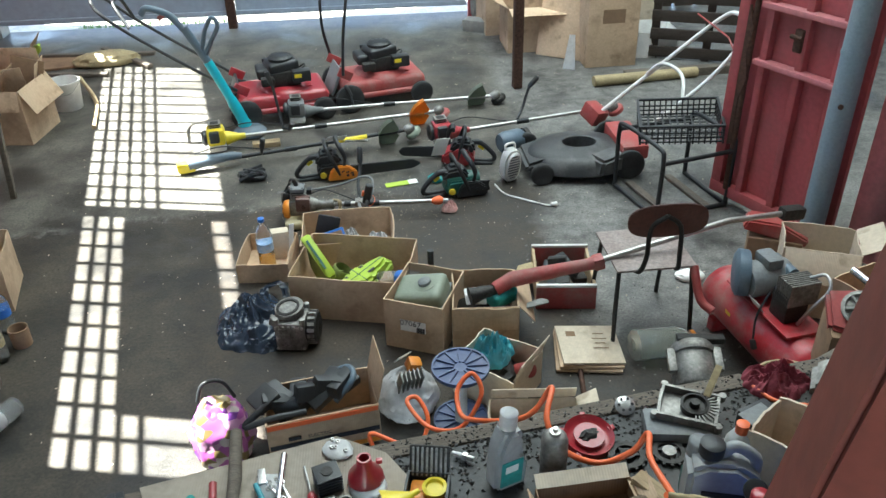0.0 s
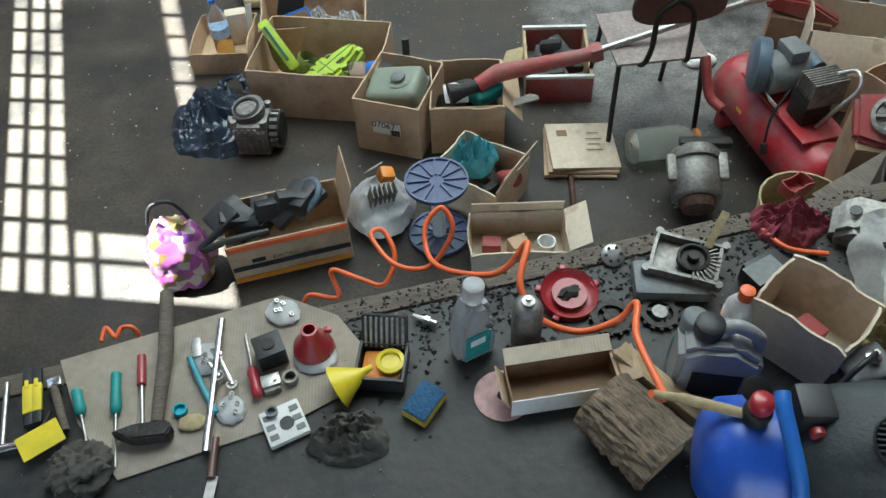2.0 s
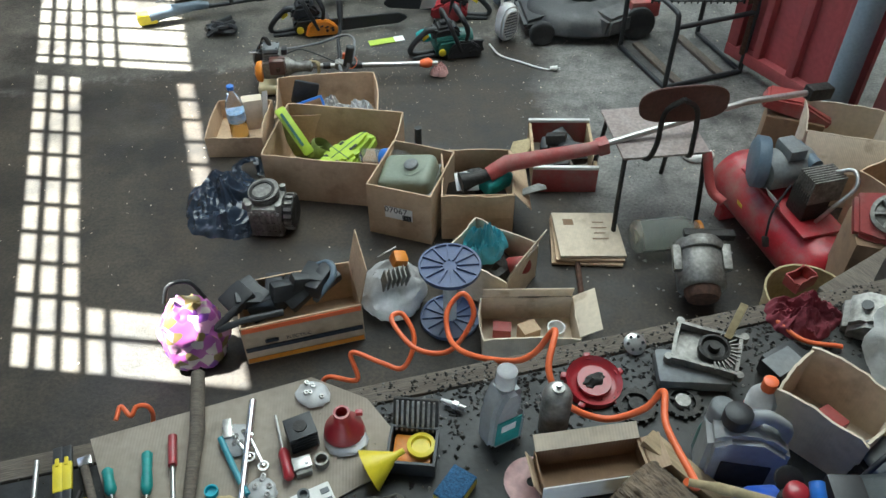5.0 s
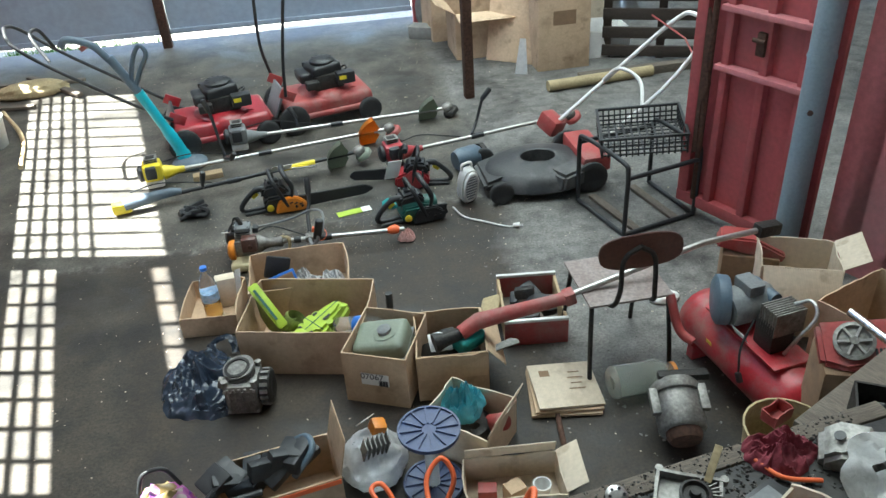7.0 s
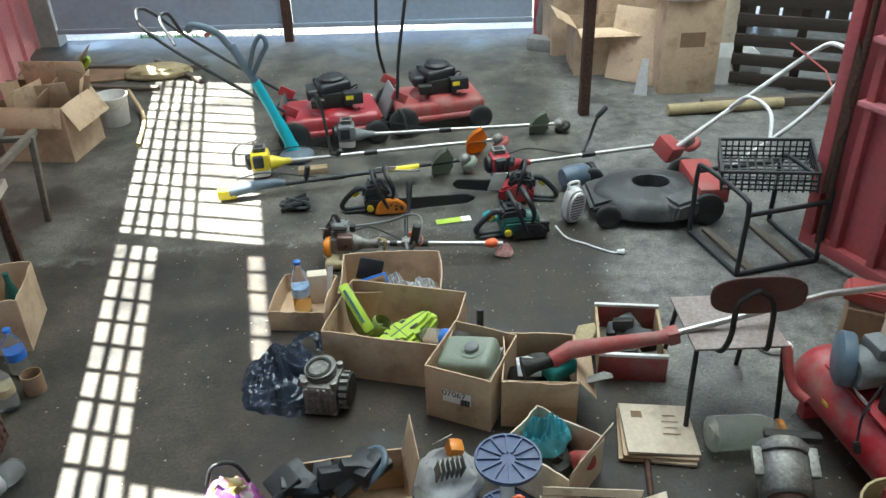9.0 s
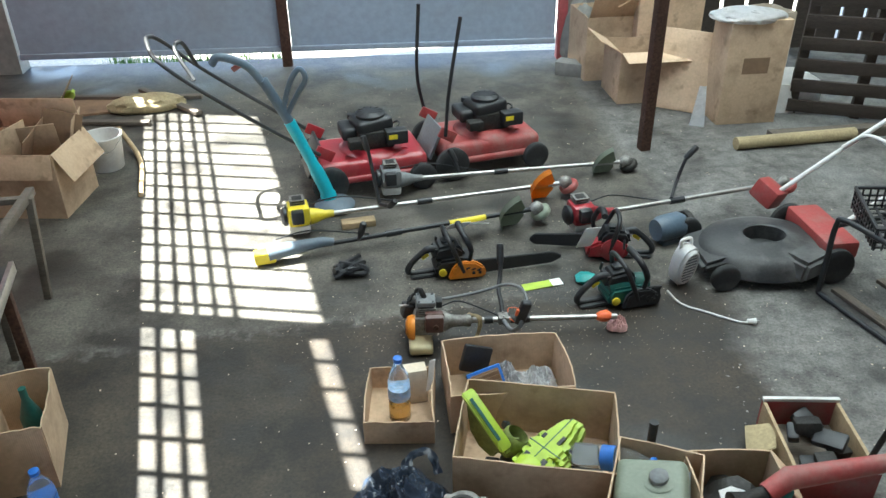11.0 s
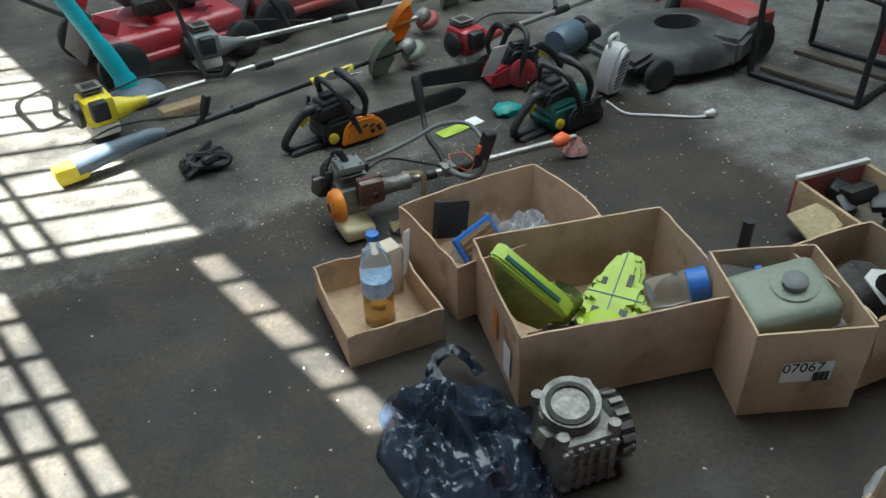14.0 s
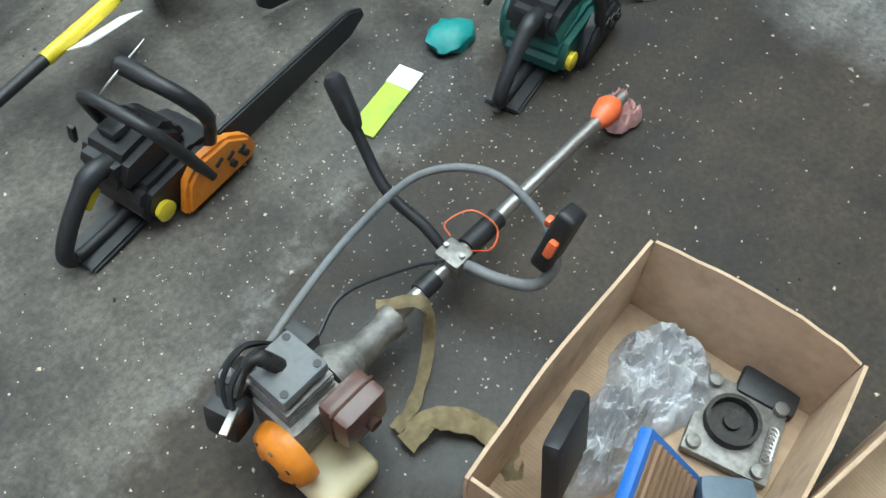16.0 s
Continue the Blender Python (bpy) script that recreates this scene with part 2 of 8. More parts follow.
M = dict(
    floor=floor_material(),
    red=mat("container_red_paint", (0.42, 0.085, 0.09), 0.5, vary=0.12, scale=6, bump=0.1, dirt=(0.22, 0.10, 0.09), dirt_amount=0.6, dirt_scale=2.2),
    redold=mat("faded_pink_red_paint", (0.52, 0.17, 0.18), 0.6, vary=0.12, scale=6, bump=0.1, dirt=(0.35, 0.24, 0.22), dirt_amount=0.6, dirt_scale=1.6),
    redrust=mat("red_oxide_paint", (0.20, 0.045, 0.03), 0.6, vary=0.15, scale=5, bump=0.15, dirt=(0.10, 0.035, 0.03), dirt_amount=0.6, dirt_scale=3),
    rust=mat("rusty_steel", (0.09, 0.045, 0.03), 0.8, 0.3, 0.4, 10, 0.4),
    gate=mat("blue_grey_gate_paint", (0.30, 0.35, 0.42), 0.5, vary=0.08, scale=3, bump=0.05, dirt=(0.25, 0.24, 0.23), dirt_amount=0.4, dirt_scale=1.2),
    wall=mat("grey_plaster", (0.24, 0.23, 0.21), 0.9, vary=0.15, scale=4, bump=0.3, dirt_scale=1.5),
    ceil=mat("roof_sheet", (0.25, 0.25, 0.25), 0.7, 0.2),
    ground=mat("pale_gravel", (0.45, 0.42, 0.36), 0.95, vary=0.3, scale=8, bump=0.4),
    grass=mat("grass_blade", (0.09, 0.2, 0.03), 0.6, objvary=0.2),
    card=cardboard("brown_cardboard", (0.57, 0.41, 0.27), (0.23, 0.15, 0.09), 1.0),
    cardlight=cardboard("pale_cardboard", (0.66, 0.56, 0.43), (0.30, 0.22, 0.14), 2.0),
    carddark=cardboard("dirty_cardboard", (0.27, 0.17, 0.10), (0.11, 0.07, 0.05), 3.0),
    dirtycard=cardboard("trodden_cardboard", (0.34, 0.29, 0.235), (0.13, 0.11, 0.09), 5.0),
    white=mat("white_plastic", (0.72, 0.71, 0.68), 0.45, vary=0.05, dirt=DUST, dirt_amount=0.4),
    paper=mat("paper", (0.84, 0.83, 0.80), 0.9, vary=0.05, bump=0.05),
    ink=mat("ink", (0.03, 0.03, 0.035), 0.8, bump=0),
    black=mat("black_plastic", (0.018, 0.019, 0.021), 0.45, vary=0.2, dirt=(0.036, 0.034, 0.030), dirt_amount=0.4, dirt_scale=9),
    dark=mat("greasy_dark_metal", (0.032, 0.03, 0.028), 0.55, 0.5, 0.4, 15, 0.4, dirt=(0.06, 0.052, 0.042), dirt_amount=0.6, dirt_scale=14),
    grey=mat("grey_plastic", (0.16, 0.17, 0.175), 0.55, vary=0.15, dirt=DUST, dirt_amount=0.45, dirt_scale=8),
    steel=mat("bare_steel", (0.48, 0.47, 0.45), 0.38, 0.9, 0.15, 15, 0.1, dirt=(0.2, 0.17, 0.14), dirt_amount=0.5),
    alu=mat("cast_aluminium", (0.27, 0.26, 0.24), 0.55, 0.7, 0.25, 14, 0.3, dirt=(0.09, 0.08, 0.07), dirt_amount=0.75, dirt_scale=16),
    chrome=mat("chromed_steel", (0.62, 0.62, 0.61), 0.22, 1.0, 0.08, 10, 0.03, dirt_amount=0.3),
    mowred=mat("mower_red_enamel", (0.36, 0.02, 0.03), 0.36, vary=0.08, bump=0.03, dirt=DUST, dirt_amount=0.35, dirt_scale=5, coat=0.3),
    dustred=mat("dusty_red_enamel", (0.34, 0.055, 0.05), 0.55, vary=0.12, bump=0.05, dirt=DUST, dirt_amount=0.6, dirt_scale=6),
    tankred=mat("tank_red_enamel", (0.40, 0.018, 0.028), 0.38, vary=0.12, bump=0.03, dirt=(0.30, 0.19, 0.17), dirt_amount=0.9, dirt_scale=6.5),
    orange=mat("orange_plastic", (0.75, 0.25, 0.02), 0.4, vary=0.1, dirt=(0.2, 0.1, 0.04), dirt_amount=0.4, dirt_scale=9),
    hose=mat("orange_rubber_hose", (0.85, 0.16, 0.05), 0.4, vary=0.05, bump=0.02, dirt_amount=0.2),
    yellow=mat("yellow_plastic", (0.78, 0.62, 0.03), 0.4, vary=0.08, dirt=(0.2, 0.16, 0.04), dirt_amount=0.4, dirt_scale=9),
    lime=mat("lime_plastic", (0.42, 0.58, 0.05), 0.45, vary=0.08, dirt=(0.15, 0.17, 0.07), dirt_amount=0.5, dirt_scale=9),
    olive=mat("olive_plastic", (0.21, 0.25, 0.07), 0.5, vary=0.2, dirt=(0.05, 0.05, 0.02), dirt_amount=0.7, dirt_scale=10),
    cyan=mat("turquoise_plastic", (0.02, 0.42, 0.52), 0.4, vary=0.06, bump=0.03, dirt_amount=0.2),
    navy=mat("navy_plastic", (0.05, 0.075, 0.17), 0.45, vary=0.12, dirt=DUST, dirt_amount=0.3),
    slate=mat("slate_blue_plastic", (0.09, 0.13, 0.17), 0.45, vary=0.1, dirt=DUST, dirt_amount=0.3),
    green=mat("dark_green_plastic", (0.02, 0.11, 0.09), 0.4, vary=0.15, dirt=(0.1, 0.1, 0.09), dirt_amount=0.4),
    teal=mat("teal_plastic", (0.02, 0.27, 0.25), 0.45, vary=0.15, dirt_amount=0.3),
    sage=mat("grey_green_plastic", (0.22, 0.25, 0.19), 0.5, vary=0.08, dirt=(0.16, 0.16, 0.13), dirt_amount=0.4),
    blue=mat("blue_enamel", (0.02, 0.09, 0.48), 0.35, vary=0.1, bump=0.03, dirt=(0.30, 0.32, 0.36), dirt_amount=0.55, dirt_scale=6),
    bluep=mat("blue_plastic", (0.03, 0.16, 0.55), 0.4, vary=0.08),
    comp=mat("dusty_charcoal_plastic", (0.022, 0.029, 0.031), 0.55, vary=0.2, scale=20, bump=0.3, dirt=(0.085, 0.095, 0.095), dirt_amount=0.55, dirt_scale=9),
    wood=mat("grey_worn_wood", (0.14, 0.115, 0.09), 0.8, vary=0.3, scale=5, bump=0.4, dirt=(0.07, 0.055, 0.045), dirt_amount=0.6, dirt_scale=3, stretch=(1, 8, 8)),
    darkwood=mat("dark_stained_wood", (0.06, 0.045, 0.035), 0.8, vary=0.3, scale=5, bump=0.35, stretch=(1, 8, 8)),
    palewood=mat("pale_wood", (0.45, 0.33, 0.19), 0.7, vary=0.2, scale=5, bump=0.25, stretch=(1, 8, 8)),
    bark=mat("bark", (0.20, 0.15, 0.105), 0.95, vary=0.45, scale=6, bump=1.0, stretch=(1, 5, 5)),
    bench=mat("greasy_bench_top", (0.026, 0.026, 0.025), 0.55, vary=0.35, scale=6, bump=0.35, dirt=(0.060, 0.055, 0.047), dirt_amount=0.7, dirt_scale=5),
    fabric=mat("grey_green_rag", (0.075, 0.07, 0.06), 0.95, vary=0.25, scale=14, bump=0.4),
    redrag=mat("dark_red_rag", (0.20, 0.03, 0.045), 0.9, vary=0.3, scale=14, bump=0.4),
    khaki=mat("khaki_rag", (0.16, 0.12, 0.05), 0.95, vary=0.25, scale=14, bump=0.4),
    sack=mat("white_woven_sack", (0.66, 0.66, 0.64), 0.7, vary=0.08, scale=18, bump=0.25, dirt=(0.3, 0.29, 0.27), dirt_amount=0.45),
    blackbag=mat("black_polythene", (0.028, 0.040, 0.062), 0.17, vary=0.2, bump=0.05, dirt=(0.028, 0.036, 0.05), dirt_amount=0.5, dirt_scale=13),
    tealbag=mat("teal_polythene", (0.04, 0.27, 0.33), 0.35, vary=0.1, dirt=(0.2, 0.4, 0.44), dirt_amount=0.4, dirt_scale=14),
    clearbag=mat("cloudy_polythene", (0.74, 0.74, 0.74), 0.3, vary=0.1, dirt=(0.25, 0.25, 0.25), dirt_amount=0.5, dirt_scale=15),
    film=mat("clear_film", (0.80, 0.81, 0.82), 0.22, vary=0.15, bump=0.02, dirt=(0.2, 0.2, 0.2), dirt_amount=0.5, dirt_scale=15),
    clear=glassy("clear_plastic", (0.93, 0.96, 0.97)),
    amber=glassy("amber_liquid", (0.85, 0.55, 0.15), 0.05),
    glass=glassy("greenish_glass", (0.95, 0.98, 0.92), 0.03),
    seat=mat("brown_plywood_seat", (0.09, 0.035, 0.025), 0.35, vary=0.2, dirt=(0.2, 0.15, 0.13), dirt_amount=0.3, coat=0.2),
    seatworn=mat("worn_seat_ply", (0.27, 0.22, 0.20), 0.6, vary=0.25, dirt=(0.12, 0.06, 0.05), dirt_amount=0.6),
    pipe=mat("blue_grey_pipe_paint", (0.22, 0.29, 0.33), 0.5, vary=0.1, bump=0.1, dirt=(0.30, 0.32, 0.32), dirt_amount=0.4),
    dustblack=mat("dusty_black_steel", (0.03, 0.03, 0.03), 0.5, vary=0.3, dirt=(0.19, 0.185, 0.175), dirt_amount=0.75, dirt_scale=3.2),
    sponge=mat("yellow_sponge", (0.55, 0.42, 0.06), 0.95, vary=0.3, scale=30, bump=0.8),
    scour=mat("blue_scouring_pad", (0.03, 0.10, 0.20), 0.95, vary=0.4, scale=30, bump=0.8),
    tank=mat("yellowed_tank_plastic", (0.62, 0.55, 0.33), 0.4, vary=0.1, scale=6, bump=0.03, dirt=(0.35, 0.26, 0.12), dirt_amount=0.6, dirt_scale=9),
    straw=mat("beige_cloth_strap", (0.40, 0.32, 0.18), 0.9, vary=0.2),
    skin=mat("pink_polythene", (0.62, 0.36, 0.33), 0.45, vary=0.2, scale=8),
    skyblue=mat("pale_blue_label", (0.30, 0.47, 0.68), 0.5, vary=0.3, scale=10, dirt=(0.7, 0.72, 0.75), dirt_amount=0.9, dirt_scale=25),
    lightgrey=mat("silver_grey_plastic", (0.33, 0.34, 0.34), 0.42, vary=0.1, dirt=(0.17, 0.16, 0.14), dirt_amount=0.6, dirt_scale=9),
    tar=mat("black_rubber", (0.02, 0.02, 0.02), 0.75, vary=0.2, dirt=(0.10, 0.095, 0.09), dirt_amount=0.6, dirt_scale=5),
)


def floral():
    m = bpy.data.materials.new("floral_print")
    m.use_nodes = True
    n, l = m.node_tree.nodes, m.node_tree.links
    co, v, r = n.new("ShaderNodeTexCoord"), n.new("ShaderNodeTexVoronoi"), n.new("ShaderNodeValToRGB")
    v.inputs["Scale"].default_value = 24
    l.new(co.outputs["Object"], v.inputs[0])
    sp = n.new("ShaderNodeSeparateColor")
    l.new(v.outputs["Color"], sp.inputs[0])
    l.new(sp.outputs[0], r.inputs[0])
    r.color_ramp.interpolation = "CONSTANT"
    cols = [(0.0, (0.36, 0.09, 0.30, 1)), (0.3, (0.50, 0.26, 0.40, 1)), (0.5, (0.18, 0.05, 0.28, 1)), (0.66, (0.52, 0.45, 0.42, 1)), (0.85, (0.22, 0.16, 0.06, 1))]
    r.color_ramp.elements[0].color = cols[0][1]
    r.color_ramp.elements[1].position, r.color_ramp.elements[1].color = cols[1]
    for p, c in cols[2:]:
        r.color_ramp.elements.new(p).color = c
    l.new(r.outputs[0], n["Principled BSDF"].inputs["Base Color"])
    n["Principled BSDF"].inputs["Roughness"].default_value = 0.35
    return m


M["floral"] = floral()
for key, amount in (("clearbag", 0.5), ("film", 0.35)):
    M[key].node_tree.nodes["Principled BSDF"].inputs["Transmission Weight"].default_value = amount


# ---- mesh helpers ----
def mesh_of(name, bm, material, smooth=None):
    me = bpy.data.meshes.new(name)
    bmesh.ops.recalc_face_normals(bm, faces=bm.faces)
    if smooth is not None:
        for f in bm.faces:
            f.smooth = True
        for e in bm.edges:
            e.smooth = len(e.link_faces) == 2 and e.calc_face_angle(0) < radians(smooth)
    bm.to_mesh(me)
    bm.free()
    me.materials.append(material)
    return me


def part(name, bm, material, parent=None, label="", m=None, smooth=50):
    ob = new(name, mesh_of(name, bm, material, smooth))
    if parent:
        ob.parent = parent
    if m is not None:
        ob.matrix_local = m
    if label:
        tagged(ob, label)
    return ob


def thing(name, m, label, category, group=""):
    ob = new(name)
    ob.empty_display_size = 0.05
    ob.matrix_world = m
    return tagged(ob, label, category, group)


def solo(name, bm, material, m, label, category, group="", smooth=50):
    return tagged(part(name, bm, material, None, "", m, smooth), label, category, group)


def bx(sx, sy, sz, m=None, bevel=0.0, bm=None, seg=2):
    b = bm or bmesh.new()
    t = bmesh.new()
    bmesh.ops.create_cube(t, size=1)
    bmesh.ops.scale(t, vec=(sx, sy, sz), verts=t.verts)
    if bevel:
        bmesh.ops.bevel(t, geom=t.edges[:], offset=bevel, segments=seg, affect="EDGES", profile=0.6)
    return merge(b, t, m)


def merge(b, t, m=None):
    if m is not None:
        bmesh.ops.transform(t, matrix=m, verts=t.verts)
    me = bpy.data.meshes.new("tmp")
    t.to_mesh(me)
    t.free()
    b.from_mesh(me)
    bpy.data.meshes.remove(me)
    return b


def P(x, y, z):
    return Matrix.Translation((x, y, z))


def tube(pts, r, seg=8, bm=None, cap=True):
    """A round bar along points; r is one radius or one for each point."""
    b = bm or bmesh.new()
    pts = [Vector(p) for p in pts]
    rs = r if isinstance(r, (list, tuple)) else [r] * len(pts)
    rings, side = [], None
    for i, p in enumerate(pts):
        d = (pts[min(i + 1, len(pts) - 1)] - pts[max(i - 1, 0)]).normalized()
        if side is None:
            side = d.cross(Vector((0, 0, 1)) if abs(d.z) < 0.9 else Vector((1, 0, 0))).normalized()
        side = (side - d * side.dot(d)).normalized()
        up = d.cross(side)
        rings.append([b.verts.new(p + rs[i] * (side * math.cos(a) + up * math.sin(a))) for a in [2 * math.pi * k / seg for k in range(seg)]])
    for a, c in zip(rings, rings[1:]):
        for k in range(seg):
            b.faces.new((a[k], a[(k + 1) % seg], c[(k + 1) % seg], c[k]))
    if cap:
        b.faces.new(rings[0])
        b.faces.new(rings[-1][::-1])
    return b


def curve_pts(pts, n=8):
    """Points on a smooth line through the given ones."""
    p = [Vector(q) for q in pts]
    p = [2 * p[0] - p[1]] + p + [2 * p[-1] - p[-2]]
    out = []
    for i in range(1, len(p) - 2):
        for k in range(n):
            t = k / n
            a, b_, c, d = p[i - 1:i + 3]
            out.append(0.5 * (2 * b_ + (c - a) * t + (2 * a - 5 * b_ + 4 * c - d) * t * t + (3 * b_ - a - 3 * c + d) * t ** 3))
    return out + [p[-2]]


def lathe(profile, seg=20, m=None, bm=None):
    b = bm or bmesh.new()
    t = bmesh.new()
    rings = []
    for r, z in profile:
        rings.append([t.verts.new((max(r, 1e-4) * math.cos(2 * math.pi * k / seg), max(r, 1e-4) * math.sin(2 * math.pi * k / seg), z)) for k in range(seg)])
    for a, c in zip(rings, rings[1:]):
        for k in range(seg):
            t.faces.new((a[k], a[(k + 1) % seg], c[(k + 1) % seg], c[k]))
    if tuple(profile[0]) != tuple(profile[-1]):
        t.faces.new(rings[0][::-1])
        t.faces.new(rings[-1])
    else:
        bmesh.ops.remove_doubles(t, verts=t.verts, dist=1e-6)
    return merge(b, t, m)


def prism(outline, depth, m=None, bevel=0.0, bm=None):
    """An outline in x, z pushed along y by depth, about its middle."""
    b = bm or bmesh.new()
    t = bmesh.new()
    f = t.faces.new([t.verts.new((x, -depth / 2, z)) for x, z in outline])
    g = bmesh.ops.extrude_face_region(t, geom=[f])
    bmesh.ops.translate(t, vec=(0, depth, 0), verts=[v for v in g["geom"] if isinstance(v, bmesh.types.BMVert)])
    if bevel:
        bmesh.ops.bevel(t, geom=t.edges[:], offset=bevel, segments=2, affect="EDGES")
    return merge(b, t, m)


def blob(sx, sy, sz, seed=0, rough=0.25, freq=3.0, sub=4, flat=True, m=None, ridge=False):
    """A crumpled lump (bag, rag) that rests on z = 0."""
    t = bmesh.new()
    bmesh.ops.create_icosphere(t, subdivisions=sub, radius=1)
    off = Vector((seed * 7.3, seed * 3.1, seed * 1.7))
    for v in t.verts:
        q = v.co * freq + off
        d = noise.noise(q) + 0.5 * noise.noise(q * 2.3) + 0.3 * noise.noise(q * 5.1)
        if ridge:
            d = 0.4 - 1.1 * abs(noise.noise(q * 0.9)) - 0.7 * abs(noise.noise(q * 2.1)) + 0.14 * noise.noise(q * 6)
            d *= 0.55
        v.co *= 1 + rough * d
        v.co = Vector((v.co.x * sx, v.co.y * sy, v.co.z * sz))
        if flat and v.co.z < -sz * 0.45:
            v.co.z = -sz * 0.45 + 0.08 * (v.co.z + sz * 0.45)
    lo = min(v.co.z for v in t.verts)
    bmesh.ops.translate(t, vec=(0, 0, -lo), verts=t.verts)
    return merge(bmesh.new(), t, m)


def crumple(sx, sy, h, seed=0, folds=9, m=None, n_r=26, n_a=84):
    """A slumped polythene bag: an uneven outline, sharp radial folds and dents, resting on z = 0."""
    t = bmesh.new()
    off = Vector((seed * 3.7, seed * 1.9, seed * 0.7))
    rows = []
    for i in range(n_r + 1):
        q = i / n_r
        row = []
        for k in range(n_a):
            a = 2 * math.pi * k / n_a
            c, s_ = math.cos(a), math.sin(a)
            out = 1 + 0.22 * noise.noise(Vector((c, s_, 0)) * 1.3 + off) + 0.10 * noise.noise(Vector((c, s_, 0)) * 4 + off)
            p = Vector((c * q, s_ * q, 0))
            dome = max(0.0, 1 - q ** 2.4) ** 0.75
            bumps = 0.75 + 0.55 * noise.noise(p * 2.1 + off)
            warp = p + 0.25 * Vector((noise.noise(p * 2 + off), noise.noise(p * 2 - off), 0))
            crease = abs(noise.noise(Vector((warp.x * 3.2, warp.y * 3.2, 5)) + off)) + 0.6 * abs(noise.noise(Vector((warp.x * 7, warp.y * 7, 9)) + off))
            star = abs(math.sin(folds * 0.5 * a + 2.5 * noise.noise(p * 1.5 + off)))
            z = h * (dome * bumps * (1.0 - 0.75 * crease) + 0.10 * dome * star * q)
            if i == n_r:
                z = 0.0
            row.append(t.verts.new((sx * out * c * q, sy * out * s_ * q, max(z, 0.003 * (1 - q)))))
            if i == 0:
                row = row * n_a
                break
        rows.append(row)
    for i in range(n_r):
        for k in range(n_a):
            f = [rows[i][k], rows[i + 1][k], rows[i + 1][(k + 1) % n_a], rows[i][(k + 1) % n_a]]
            t.faces.new(f[:3] if i == 0 else f)
    t.faces.new(rows[-1][::-1])
    return merge(bmesh.new(), t, m)


def ribbon(pts, w, seed=0):
    """A crumpled cloth strip along points, doubled over its width."""
    t = bmesh.new()
    line = curve_pts(pts, 8)
    rows = []
    for i, p in enumerate(line):
        d = (line[min(i + 1, len(line) - 1)] - line[max(i - 1, 0)]).normalized()
        side = d.cross(Vector((0, 0, 1))).normalized()
        up = side.cross(d)
        row = []
        for k in range(5):
            v = k / 4 - 0.5
            wd = w * (1 + 0.5 * noise.noise(Vector((i * 0.35, 0, seed))))
            row.append(t.verts.new(p + side * v * wd + up * w * 0.35 * noise.noise(Vector((i * 0.3, k * 0.9, seed)))))
        rows.append(row)
    for a, c in zip(rows, rows[1:]):
        for k in range(4):
            t.faces.new((a[k], a[k + 1], c[k + 1], c[k]))
    bmesh.ops.solidify(t, geom=t.faces[:], thickness=0.003)
    return t


def shell_box(w, d, h, th=0.006, wob=0.006, seed=0, pieces=None):
    """The four walls and floor of an open carton, bowed, with a worn uneven rim; pieces takes the walls as meshes of their own."""
    b = bmesh.new()
    rnd = random.Random(seed)
    nx, nz = 10, 4
    bx(w - 2 * th, d - 2 * th, th, P(0, 0, th / 2), bm=b)
    for side in range(4):
        length = w if side % 2 == 0 else d - 2 * th
        off = d / 2 if side % 2 == 0 else w / 2
        am = rnd.uniform(0.2, 1) * wob * 1.1 * rnd.choice((-1, 1, -1))
        lean, dip, where = rnd.uniform(-0.6, 0.3) * wob, rnd.uniform(0, 1) * wob, rnd.uniform(0.2, 0.8)
        t = bmesh.new()
        grid = {}
        for i in range(nx + 1):
            u = i / nx
            top = -dip * math.exp(-((u - where) / 0.15) ** 2) + wob * rnd.uniform(-0.22, 0.22) - (wob * 0.5 if i in (0, nx) else 0)
            for k in range(nz + 1):
                z = k / nz
                bow = (am * math.sin(math.pi * u) + lean) * z ** 1.5 + wob * 0.15 * rnd.uniform(-1, 1) * (0 < z)
                for lay in (0, 1):
                    grid[lay, i, k] = t.verts.new(((u - 0.5) * length, -off + lay * th + bow, z * h + (top if k == nz else 0)))
        for i in range(nx):
            for k in range(nz):
                for lay in (0, 1):
                    t.faces.new([grid[lay, i, k], grid[lay, i + 1, k], grid[lay, i + 1, k + 1], grid[lay, i, k + 1]])
            for k in (0, nz):
                t.faces.new([grid[0, i, k], grid[0, i + 1, k], grid[1, i + 1, k], grid[1, i, k]])
        for k in range(nz):
            for i in (0, nx):
                t.faces.new([grid[0, i, k], grid[0, i, k + 1], grid[1, i, k + 1], grid[1, i, k]])
        bmesh.ops.recalc_face_normals(t, faces=t.faces)
        if pieces is None:
            merge(b, t, pose(0, 0, 0, 0, 0, 90 * side))
        else:
            pieces.append(merge(bmesh.new(), t, pose(0, 0, 0, 0, 0, 90 * side)))
    return b


